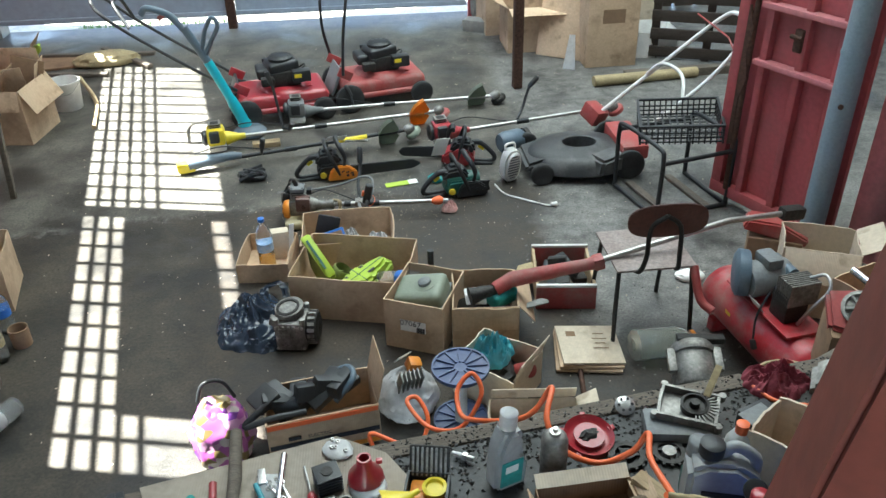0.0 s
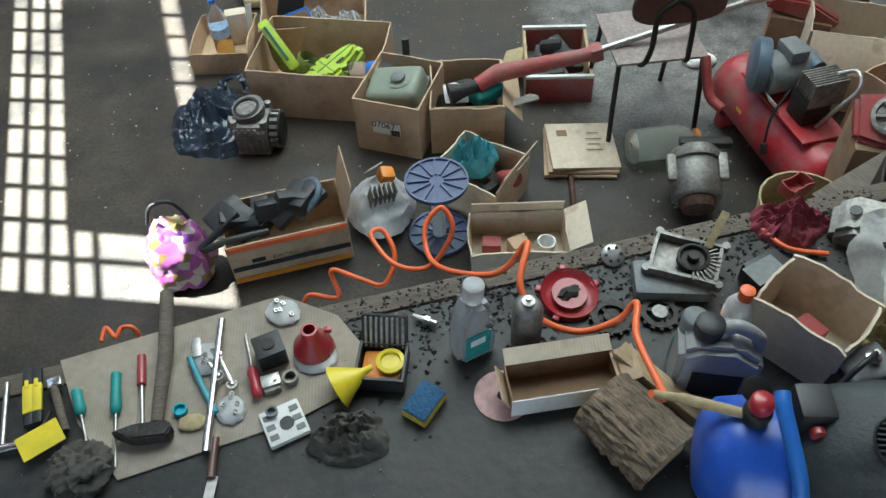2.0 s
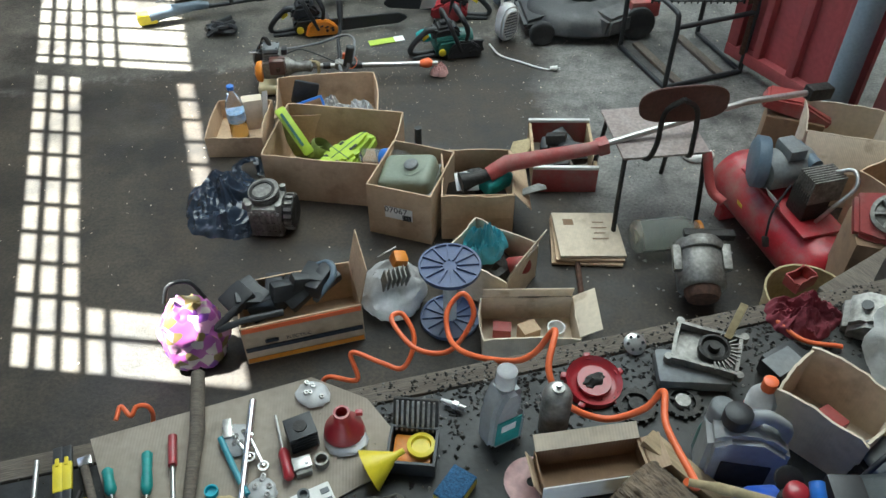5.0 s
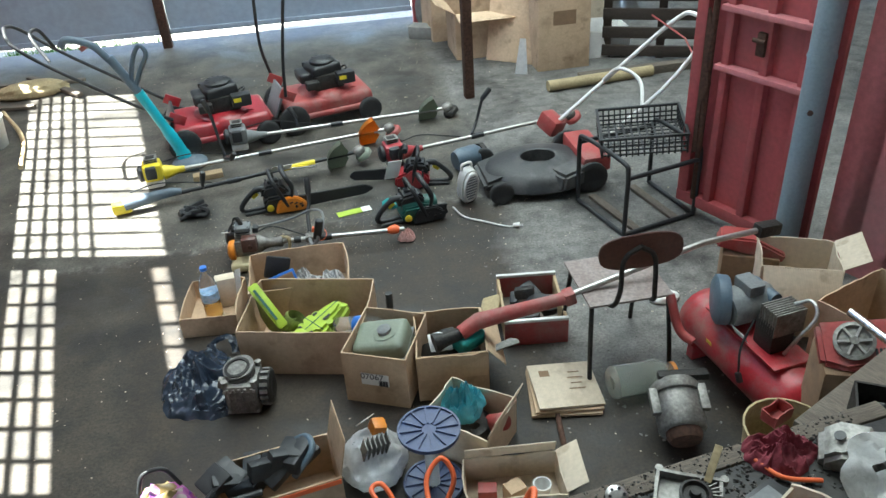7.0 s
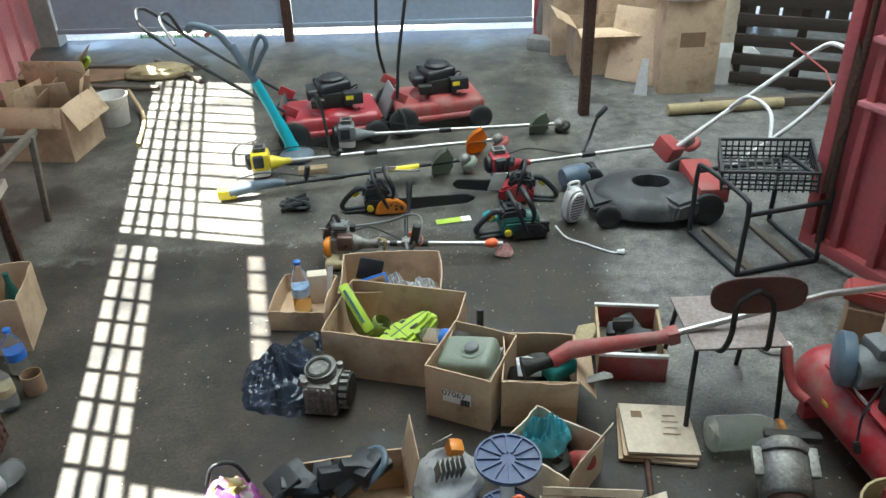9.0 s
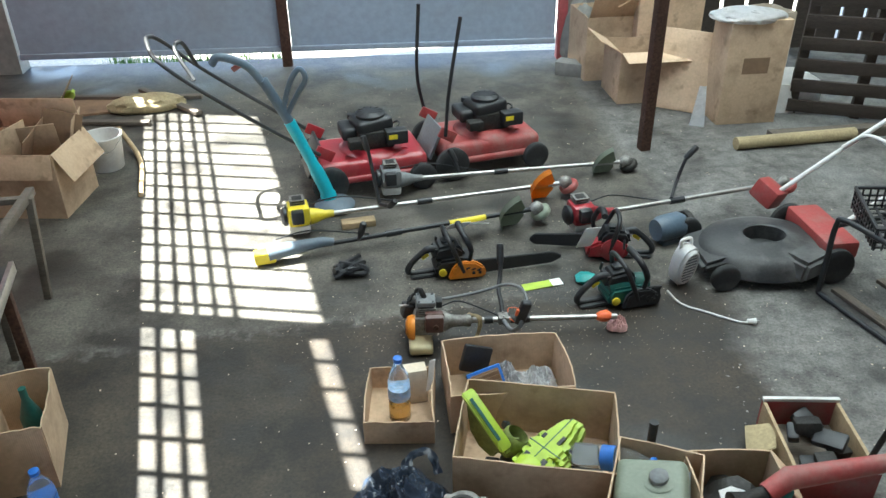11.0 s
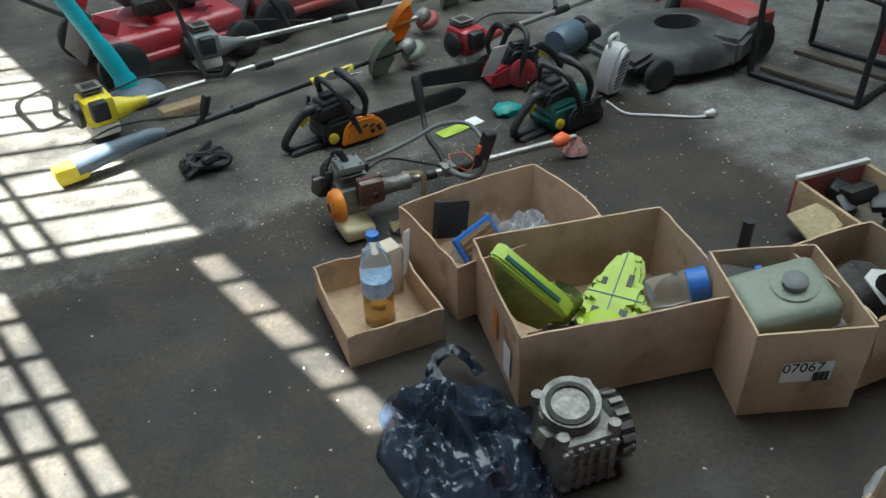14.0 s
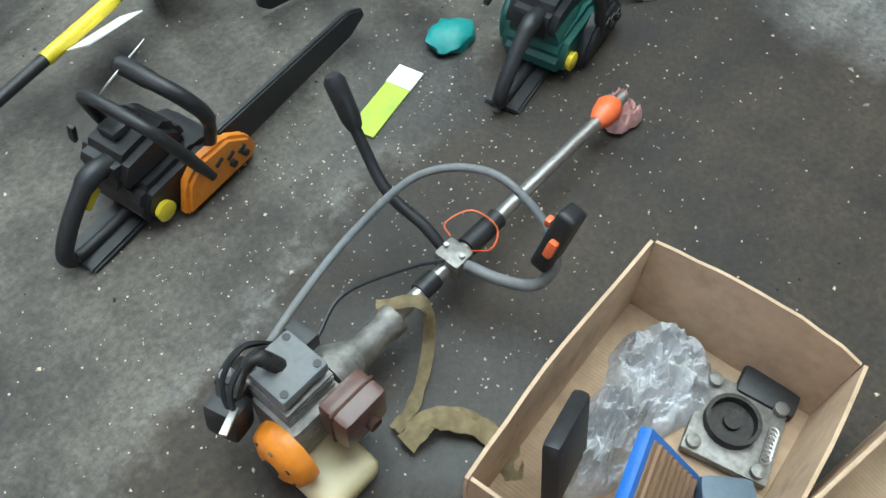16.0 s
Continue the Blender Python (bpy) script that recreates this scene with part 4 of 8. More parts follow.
def chainsaw(m, label, paint, accent, bar=0.42):
    """x along the bar, powerhead about the origin."""
    ob = thing("chainsaw", m, label, "chainsaw", "chainsaws")
    part("powerhead", prism([(-0.10, 0.015), (-0.115, 0.07), (-0.09, 0.11), (0.05, 0.115), (0.11, 0.085), (0.12, 0.015)], 0.15, None, 0.014), M[paint], ob)
    part("top_cover", prism([(-0.115, 0.10), (-0.12, 0.135), (-0.095, 0.175), (0.01, 0.185), (0.05, 0.15), (0.06, 0.10)], 0.115, P(0, 0.012, 0), 0.016), M["black"], ob)
    part("cover_ridge", bx(0.07, 0.045, 0.02, P(-0.03, 0.02, 0.188), 0.008), M["black"], ob)
    part("clutch_cover", prism([(-0.07, 0.004), (-0.045, 0.075), (0.0, 0.105), (0.075, 0.10), (0.125, 0.06), (0.14, 0.02), (0.12, 0.0)], 0.03, P(0.02, -0.092, 0.008), 0.008), M[accent], ob)
    for k in range(3):
        part("cover_slot", bx(0.022, 0.004, 0.008, pose(0.055 + 0.03 * k, -0.108, 0.075 - 0.008 * k, 0, -20, 0)), M["black"], ob)
    for sx in (0.085, 0.12):
        part("bar_nut", lathe([(0.009, 0), (0.009, 0.008), (0.005, 0.009)], 6, pose(sx, -0.107, 0.045, 90, 0, 0)), M["dark"], ob)
    part("fuel_cap", lathe([(0.02, 0), (0.022, 0.012), (0.015, 0.016)], 12, pose(-0.075, -0.076, 0.05, 90, 0, 0)), M["yellow"], ob)
    part("rear_handle", tube(curve_pts([(-0.09, 0, 0.15), (-0.14, 0, 0.155), (-0.20, 0, 0.11), (-0.245, 0, 0.055), (-0.24, 0, 0.025), (-0.20, 0, 0.016), (-0.10, 0, 0.018)], 6), [0.02] * 8 + [0.0165] * 17 + [0.012] * 12, 10), M["black"], ob)
    part("foot_plate", prism([(-0.235, 0.0), (-0.24, 0.012), (-0.09, 0.018), (-0.08, 0.0)], 0.085, None, 0.005), M["black"], ob)
    part("trigger", bx(0.045, 0.012, 0.022, pose(-0.155, 0, 0.115, 0, -35, 0), 0.004), M["yellow"], ob)
    part("front_handle", tube(curve_pts([(0.035, -0.098, 0.05), (-0.005, -0.102, 0.15), (-0.035, -0.085, 0.225), (-0.045, -0.03, 0.25), (-0.045, 0.06, 0.245), (-0.03, 0.095, 0.19), (0.0, 0.09, 0.06)], 6), 0.0125, 10), M["black"], ob)
    part("hand_guard", tube(curve_pts([(0.065, -0.085, 0.10), (0.075, -0.09, 0.17), (0.05, -0.08, 0.235), (0.035, -0.03, 0.262), (0.035, 0.05, 0.262)], 6), [0.012] * 6 + [0.016] * 13 + [0.018] * 6, 8), M["black"], ob)
    part("starter_grip", bx(0.012, 0.016, 0.055, pose(-0.07, 0.125, 0.135, 20, 0, 0), 0.005), M["black"], ob)
    part("starter_housing", lathe([(0.065, 0), (0.066, 0.015), (0.05, 0.025), (0.02, 0.027)], 20, pose(-0.02, 0.075, 0.075, -90, 0, 0)), M[paint], ob)
    part("bar", prism([(0.10, 0.01), (0.10, 0.095), (0.14 + bar * 0.85, 0.088), (0.12 + bar, 0.065), (0.125 + bar, 0.045), (0.14 + bar * 0.85, 0.02)], 0.016, P(0, -0.062, 0), 0.004), M["black"], ob, "guide bar in its black sheath")
    part("sticker", bx(0.004, 0.035, 0.028, pose(-0.113, 0.0, 0.152, 0, -35, 0)), M["paper"], ob)
    return ob


def bottle(m, label, liquid=None, h=0.31, r=0.045, band="bluep", capc="bluep", mat_="clear"):
    ob = thing("plastic_bottle", m, label, "bottle", "plastic bottles")
    prof = [(r * 0.7, 0.0), (r, 0.012), (r, h * 0.25), (r * 0.94, h * 0.30), (r, h * 0.36), (r, h * 0.62), (r * 0.85, h * 0.74), (r * 0.4, h * 0.88), (0.014, h * 0.92), (0.014, h * 0.95)]
    part("shell", lathe(prof, 20), M[mat_], ob)
    if liquid:
        part("liquid", lathe([(r * 0.65, 0.004), (r * 0.96, 0.014), (r * 0.96, h * liquid), (r * 0.5, h * liquid + 0.001)], 20), M["amber"], ob, "amber liquid")
    part("label_band", lathe([(r * 1.01, h * 0.38), (r * 1.015, h * 0.385), (r * 1.015, h * 0.54), (r * 1.01, h * 0.545)], 20), M[band], ob)
    part("cap", lathe([(0.017, h * 0.94), (0.018, h * 0.95), (0.018, h), (0.012, h + 0.002)], 14), M[capc], ob)
    return ob


def canister(m, label, w, d, h, paint, capc="black", name="canister", band=None):
    ob = thing(name, m, label, "canister")
    part("body", prism([(-w / 2, 0), (-w / 2, h * 0.72), (-w * 0.28, h * 0.84), (w * 0.15, h * 0.86), (w / 2, h * 0.68), (w / 2, 0)], d, None, min(w, d) * 0.14), M[paint], ob)
    part("cap", lathe([(0.026, h * 0.83), (0.028, h * 0.85), (0.028, h * 0.98), (0.02, h)], 16, P(-w * 0.2, 0, 0)), M[capc], ob)
    part("handle", tube(curve_pts([(-w * 0.05, 0, h * 0.84), (w * 0.1, 0, h * 0.97), (w * 0.38, 0, h * 0.85), (w * 0.42, 0, h * 0.68)], 6), 0.014, 10), M[paint], ob)
    if band:
        part("label", bx(w * 0.6, 0.003, h * 0.35, P(0, -d / 2 - 0.002, h * 0.33)), M[band], ob)
    return ob


def engine_lump(m, label, s=1.0, paint="alu", name="small_engine"):
    """A dirty cast crankcase with ribs, a cylinder and a toothed flywheel."""
    ob = thing(name, m, label, "engine")
    part("crankcase", bx(0.14 * s, 0.15 * s, 0.15 * s, P(0, 0, 0.075 * s), 0.014 * s), M[paint], ob)
    for k in range(5):
        part("rib", bx(0.012 * s, 0.008 * s, 0.13 * s, P((-0.05 + 0.025 * k) * s, -0.078 * s, 0.075 * s), 0.002), M[paint], ob)
    for k in range(3):
        part("rib", bx(0.12 * s, 0.008 * s, 0.01 * s, P(0, -0.077 * s, (0.03 + 0.045 * k) * s), 0.002), M[paint], ob)
    part("cylinder_bore", lathe([(0.052 * s, 0), (0.054 * s, 0.045 * s), (0.042 * s, 0.046 * s), (0.040 * s, 0.008 * s), (0.01 * s, 0.008 * s)], 22, pose(-0.01 * s, 0.01 * s, 0.148 * s, 8, -6, 0)), M["dark"], ob)
    for k in range(4):
        part("cooling_fin", lathe([(0.05 * s, 0), (0.066 * s, 0), (0.066 * s, 0.004 * s), (0.05 * s, 0.004 * s)], 18, pose(-0.01 * s, 0.01 * s, (0.152 + 0.011 * k) * s, 8, -6, 0)), M[paint], ob)
    part("carburettor_flange", bx(0.05 * s, 0.035 * s, 0.04 * s, pose(-0.075 * s, -0.02 * s, 0.13 * s, 0, 20, 10), 0.006 * s), M[paint], ob)
    part("exhaust_port", lathe([(0.022 * s, 0), (0.022 * s, 0.02 * s), (0.014 * s, 0.02 * s), (0.013 * s, 0.004 * s)], 14, pose(-0.07 * s, 0.03 * s, 0.06 * s, 0, -90, 0)), M["dark"], ob)
    for sx, sy in ((-0.06, -0.06), (0.06, -0.06), (0.055, 0.065), (-0.06, 0.07)):
        part("lug", lathe([(0.014 * s, 0), (0.014 * s, 0.035 * s), (0.006 * s, 0.037 * s)], 10, P(sx * s, sy * s, 0.135 * s)), M[paint], ob)
    fw = pose(0.095 * s, 0, 0.085 * s, 0, 90, 0)
    part("flywheel", lathe([(0.065 * s, -0.03 * s), (0.07 * s, -0.02 * s), (0.07 * s, 0.02 * s), (0.05 * s, 0.028 * s), (0.02 * s, 0.02 * s)], 20, fw), M["dark"], ob)
    for k in range(16):
        part("tooth", bx(0.012 * s, 0.014 * s, 0.03 * s, fw @ Matrix.Rotation(2 * math.pi * k / 16, 4, "Z") @ P(0.073 * s, 0, 0)), M[paint], ob)
    for sx in (-1, 1):
        for sz in (0.02, 0.13):
            part("bolt", lathe([(0.007 * s, 0), (0.007 * s, 0.008 * s)], 6, pose(sx * 0.06 * s, -0.075 * s, sz * s, 90, 0, 0)), M["steel"], ob)
    return ob


def rod_thing(name, pts, r, material, label, category, smooth_n=0):
    return solo(name, tube(curve_pts(pts, smooth_n) if smooth_n else pts, r, 10), M[material], P(0, 0, 0), label, category)


def text_mesh(s, size, material, parent, m):
    c = bpy.data.curves.new("print", "FONT")
    c.body, c.size, c.extrude, c.align_x = s, size, 0.0004, "CENTER"
    t = bpy.data.objects.new("tmp", c)
    me = bpy.data.meshes.new_from_object(t)
    bpy.data.objects.remove(t)
    me.materials.append(material)
    ob = new("print", me)
    ob.parent, ob.matrix_local = parent, m
    return ob


# ---- workbench ----
bd = Vector((1, 0.168, 0)).normalized()
BENCH = Matrix.Translation((-0.85, 1.235, 0)) @ Matrix((bd, Vector((-bd.y, bd.x, 0)), Vector((0, 0, 1)))).transposed().to_4x4()
bench = thing("workbench", BENCH, "long greasy dark workbench with a worn wooden front edge", "workbench")
part("top", bx(2.36, 0.66, 0.05, P(1.18, -0.39, 0.835), 0.004), M["bench"], bench)
part("edge_board", bx(2.36, 0.055, 0.06, P(1.18, -0.0275, 0.832), 0.006), M["wood"], bench, "worn wooden edge board")
for px, py in ((0.06, -0.08), (2.3, -0.08), (0.06, -0.66), (2.3, -0.66)):
    part("leg", bx(0.07, 0.07, 0.81, P(px, py, 0.405), 0.005), M["wood"], bench)

# ---- boxes on the floor and what is in them ----
big = carton(-0.142, 3.30, 0.57, 0.42, 0.25, -13, "big brown cardboard box holding lime plastic housings", seed=3, wob=0.006)
part("label", bx(0.002, 0.05, 0.10, P(-0.2915, -0.13, 0.10)), M["paper"], big, "white paper label")
part("mark", bx(0.002, 0.03, 0.10, P(-0.2915, -0.03, 0.14)), M["orange"], big, "orange printed mark")
b7 = carton(0.198, 2.976, 0.29, 0.33, 0.272, -22.8, "brown cardboard box with a printed number label holding a fuel tank", seed=4, wob=0.003)
lab = part("label", bx(0.125, 0.002, 0.062, P(0.0, -0.1705, 0.145)), M["paper"], b7, "white label with a printed number")
text_mesh("07067", 0.042, M["ink"], lab, pose(-0.012, -0.1725, 0.147, 90, 0, 0))
for k in range(9):
    part("bar_code", bx(0.0022 + 0.0018 * (k % 3), 0.001, 0.03, P(0.018 + k * 0.0045, -0.1722, 0.128)), M["ink"], lab)
carton(0.48, 2.95, 0.31, 0.32, 0.25, -4, "crushed brown cardboard box stuffed with tool parts", flaps=((0, 0.12, 172), (1, 0.12, 140)), seed=5)
carton(-0.2, 3.72, 0.5, 0.36, 0.2, 2, "brown cardboard box holding bags and an engine part", seed=6)
carton(-0.64, 3.66, 0.28, 0.34, 0.12, -4, "shallow brown cardboard tray with a bottle in it", seed=7)
carton(0.49, 2.53, 0.3, 0.26, 0.19, -38, "pale cardboard box with a teal bag in it", flaps=((1, 0.1, 20),), material="cardlight", seed=8)
drill_box = carton(-0.27, 2.33, 0.45, 0.24, 0.2, 11, "brown and orange printed carton full of black housings", flaps=((1, 0.17, 12),), seed=9, wob=0.003)
for zz, mm in ((0.185, "hose"), (0.02, "orange"), (0.08, "ink")):
    part("stripe", bx(0.44, 0.002, 0.022, P(0, -0.1245, zz)), M[mm], drill_box)
part("print_block", bx(0.05, 0.002, 0.018, P(-0.12, -0.1245, 0.112)), M["ink"], drill_box)
text_mesh("ELECTRIC", 0.022, M["ink"], drill_box, pose(-0.02, -0.1262, 0.105, 90, 0, 0))
carton(0.60, 2.20, 0.36, 0.22, 0.13, -4, "low pale cardboard box with small cartons", flaps=((2, 0.07, -20), (1, 0.09, 60)), material="cardlight", seed=10)
solo("small_carton", bx(0.07, 0.06, 0.08, P(0, 0, 0.04), 0.002), M["card"], pose(0.60, 2.19, 0.006, 0, 0, 20), "small brown carton standing in a box", "carton", "small cartons")
solo("small_carton", bx(0.07, 0.05, 0.07, P(0, 0, 0.035), 0.002), M["dustred"], pose(0.50, 2.21, 0.006, 0, 0, -10), "small red carton standing in a box", "carton", "small cartons")
solo("paper_cup", lathe([(0.025, 0), (0.035, 0.09), (0.03, 0.09), (0.022, 0.004)], 16), M["paper"], P(0.70, 2.17, 0.006), "white paper cup in a box", "cup")
# flat carton
fc = thing("flat_carton", pose(0.935, 2.715, 0, 0, 0, -5), "folded pale cardboard carton with faint print, lying flat", "carton")
for k in range(3):
    part("layer", bx(0.30 - 0.008 * k, 0.29 - 0.006 * k, 0.012, pose(0.005 * k, 0.004 * k, 0.012 + 0.017 * k, 0, 1.5 * k, 3 * k - 3), 0.002), M["cardlight" if k == 2 else "card"], fc)
for k in range(4):
    part("print_line", bx(0.05 + 0.02 * (k % 2), 0.005, 0.001, pose(0.06, 0.08 - 0.035 * k, 0.0545, 0, 3, 3)), M["carddark"], fc)
part("print_mark", bx(0.045, 0.04, 0.001, pose(-0.07, 0.08, 0.0555, 0, 3, 3)), M["carddark"], fc)
# red crate with white rim
rc = thing("parts_crate", pose(0.93, 3.27, 0, 0, 0, -6), "red and white wooden crate full of dark parts", "crate")
for sy in (-0.19, 0.19):
    part("side_board", bx(0.30, 0.014, 0.13, P(0, sy, 0.065), 0.002), M["dustred"], rc)
    part("rim", bx(0.302, 0.018, 0.016, P(0, sy, 0.138), 0.003), M["white"], rc)
for sx in (-0.143, 0.143):
    part("end_board", bx(0.014, 0.37, 0.13, P(sx, 0, 0.065), 0.002), M["palewood"], rc)
part("bottom", bx(0.28, 0.37, 0.01, P(0, 0, 0.006)), M["wood"], rc)
for k in range(7):
    a = random.Random(k)
    solo("tool_part", bx(a.uniform(0.06, 0.12), a.uniform(0.04, 0.08), a.uniform(0.03, 0.06), None, 0.012), M["dark" if k % 2 else "black"], pose(0.86 + 0.05 * (k % 4), 3.16 + 0.08 * (k // 2), 0.07 + 0.03 * (k % 3), a.uniform(-20, 20), a.uniform(-20, 20), a.uniform(0, 180)), "dark greasy machine part in the crate", "part", "crate parts")
solo("fin_plate", prism([(-0.09, -0.05), (-0.07, 0.06), (0.07, 0.07), (0.09, -0.05)], 0.012, None, 0.003), M["straw"], pose(0.73, 3.32, 0.075, 60, 0, 70), "ribbed beige plate leaning on the crate", "plate")
# lime housings
lh = thing("lime_housing", pose(-0.10, 3.26, 0.085, 0, -14, 38), "lime green plastic tool housing lying in the box", "housing", "lime housings")
lh.scale = (1.22, 1.22, 1.1)
half = [(-0.12, 0.045), (-0.10, 0.062), (-0.055, 0.062), (-0.045, 0.082), (0.015, 0.082), (0.025, 0.058), (0.085, 0.052), (0.15, 0.03), (0.155, -0.025), (0.10, -0.045), (0.04, -0.05), (0.03, -0.078), (-0.04, -0.078), (-0.05, -0.056), (-0.10, -0.058), (-0.12, -0.04)]
part("shell", prism(half, 0.05, pose(0, 0, 0.03, -90, 0, 0), 0.012), M["lime"], lh)
part("upper_shell", prism([(x * 0.82 + 0.01, y * 0.78) for x, y in half], 0.05, pose(0, 0, 0.062, -90, 0, 0), 0.014), M["lime"], lh)
part("motor_bulge", tube([(-0.135, 0.0, 0.045), (-0.13, 0, 0.045), (-0.06, 0, 0.05), (-0.05, 0, 0.05)], [0.04, 0.052, 0.054, 0.045], 20), M["lime"], lh)
part("bearing_seat", lathe([(0.026, 0), (0.028, 0.006), (0.018, 0.008), (0.016, 0.0)], 18, pose(-0.135, 0, 0.045, 0, -90, 0)), M["green"], lh)
part("seam", bx(0.24, 0.0025, 0.003, P(0.01, 0.004, 0.0875)), M["green"], lh)
part("seam", bx(0.0025, 0.12, 0.003, P(-0.005, 0.0, 0.0875)), M["green"], lh)
for sx, sy, wx, wy in ((-0.05, -0.03, 0.03, 0.018), (-0.055, 0.03, 0.022, 0.016), (0.045, -0.022, 0.035, 0.012), (0.03, 0.032, 0.02, 0.012)):
    part("opening", bx(wx, wy, 0.004, P(sx, sy, 0.0872), 0.002), M["black"], lh)
for k in range(4):
    part("lug", lathe([(0.009, 0), (0.009, 0.016), (0.004, 0.017)], 10, P((-0.085, -0.01, 0.04, 0.12)[k], (0.05, -0.068, 0.045, -0.02)[k], 0.06)), M["lime"], lh)
lg = thing("lime_housing", pose(-0.325, 3.33, 0.05, 0, 0, -52), "broken lime green guard standing in the box corner", "housing", "lime housings")
part("flange", prism([(-0.13, 0.0), (-0.14, 0.02), (-0.12, 0.034), (0.10, 0.022), (0.125, 0.006), (0.11, -0.006)], 0.05, pose(0, 0, 0.185, 18, 32, 0), 0.006), M["lime"], lg)
part("inner_edge", prism([(-0.10, 0.03), (-0.10, 0.036), (0.08, 0.027), (0.08, 0.021)], 0.012, pose(0, -0.008, 0.187, 18, 32, 0)), M["green"], lg)
# web, socket and broken edges use a darker olive than the lime flange
part("web", prism([(-0.115, 0.20), (-0.09, 0.06), (-0.04, 0.01), (0.03, 0.0), (0.06, 0.05), (0.10, 0.06), (0.10, 0.105)], 0.035, P(0, 0.012, 0.03), 0.007), M["olive"], lg, "olive inner web")
part("socket", lathe([(0.03, 0), (0.048, 0.02), (0.052, 0.09), (0.044, 0.1), (0.04, 0.03), (0.012, 0.02)], 18, pose(0.04, 0.055, 0.03, -25, 20, 0)), M["olive"], lg)
for k in range(3):
    part("broken_edge", prism([(0, 0), (0.015, 0.05), (0.03, 0.012), (0.045, 0.04), (0.05, 0)], 0.006, pose(-0.02 + 0.03 * k, 0.035 + 0.012 * k, 0.10, 10, 30 * k, 20 * k)), M["olive"], lg)
bottle(pose(-0.02, 3.24, 0.14, 0, 74, -30), "crumpled clear plastic bottle with a blue label in a box", band="bluep")
for k in range(10):
    a = random.Random(200 + k)
    solo("dark_part", bx(a.uniform(0.05, 0.13), a.uniform(0.04, 0.09), a.uniform(0.03, 0.07), P(0, 0, 0.02), 0.01), M[("black", "dark", "grey")[k % 3]], pose(-0.36 + 0.055 * k, 3.38 - 0.0125 * k + a.uniform(-0.10, 0.08), 0.012, a.uniform(-15, 15), a.uniform(-15, 15), a.uniform(0, 180)), "dark plastic part at the bottom of a box", "part", "loose parts")
solo("dark_part", bx(0.14, 0.10, 0.06, P(0, 0, 0.03), 0.015), M["black"], pose(0.02, 3.22, 0.008, 0, 0, 30), "black plastic part at the bottom of the box", "part")
# fuel tank in the number box
ft = thing("fuel_tank", pose(0.20, 2.98, 0.17, 8, -12, -20), "grey-green plastic fuel tank in a cardboard box", "tank")
part("body", bx(0.24, 0.19, 0.16, P(0, 0, 0.03), 0.04, seg=4), M["sage"], ft)
part("recess", lathe([(0.05, 0), (0.055, 0.006), (0.04, 0.008)], 20, P(0.03, 0.0, 0.108)), M["sage"], ft)
part("cap", lathe([(0.03, 0), (0.031, 0.018), (0.02, 0.024)], 18, P(0.03, 0.0, 0.113)), M["grey"], ft)
part("seam", bx(0.244, 0.194, 0.005, P(0, 0, 0.03), 0.002), M["grey"], ft)
solo("tank_support", bx(0.2, 0.2, 0.1, P(0, 0, 0.05), 0.02), M["dark"], pose(0.198, 2.976, 0.006, 0, 0, -22), "dark machine part under the tank", "part")
solo("black_tube", tube([(0.24, 3.17, 0.0), (0.24, 3.17, 0.34)], 0.016, 12), M["black"], P(0, 0, 0), "short black tube standing behind the boxes", "tube")
# things in the crushed box
solo("teal_tool_case", bx(0.14, 0.09, 0.08, P(0, 0, 0.04), 0.022, seg=3), M["teal"], pose(0.55, 2.90, 0.2, 10, 0, 35), "teal plastic tool housing in a box", "housing")
solo("paper_sheet", prism([(-0.05, -0.04), (-0.05, 0.04), (0.0, 0.05), (0.055, 0.03), (0.05, -0.04)], 0.004), M["paper"], pose(0.43, 2.88, 0.25, -60, 10, 10), "white paper tag in a box", "paper")
solo("box_filling", blob(0.14, 0.14, 0.14, 4, 0.25, 3, 3), M["dark"], pose(0.48, 2.95, 0.008), "dark greasy tool parts filling the box", "parts")
solo("tag_plate", prism([(-0.07, -0.02), (-0.07, 0.02), (0.07, 0.03), (0.08, 0.0), (0.06, -0.03)], 0.005), M["alu"], pose(0.70, 2.86, 0.2, 80, 0, 20), "flat metal blade sticking from the box", "blade")
# things in the back box
solo("clear_bag", crumple(0.11, 0.09, 0.12, 11, folds=9, n_r=30, n_a=100), M["film"], P(-0.07, 3.78, 0.008), "crumpled clear plastic bag in a box", "bag", "crumpled bags", smooth=22)
solo("clear_bag", crumple(0.10, 0.06, 0.13, 12, folds=7, n_r=30, n_a=100), M["film"], P(-0.22, 3.79, 0.008), "crumpled clear plastic bag in a box", "bag", "crumpled bags", smooth=22)
af = thing("air_filter", pose(-0.27, 3.68, 0.09, 55, -10, 15), "brown pleated air filter with a blue frame", "air filter")
part("frame", bx(0.15, 0.18, 0.022, None, 0.006), M["bluep"], af)
part("pleats", bx(0.125, 0.155, 0.028, None, 0.004), M["carddark"], af)
for k in range(8):
    part("pleat", bx(0.12, 0.006, 0.008, P(0, -0.065 + 0.0185 * k, 0.016)), M["carddark"], af)
solo("foam_pad", bx(0.13, 0.03, 0.12, P(0, 0, 0.06), 0.012), M["black"], pose(-0.33, 3.80, 0.09, -15, 20, 10), "black foam pad in a box", "pad")
ep = thing("carburettor_plate", pose(-0.06, 3.64, 0.008, 0, 0, 12), "cast aluminium carburettor plate in a box", "engine part")
part("plate", bx(0.15, 0.14, 0.02, P(0, 0, 0.012), 0.004), M["alu"], ep)
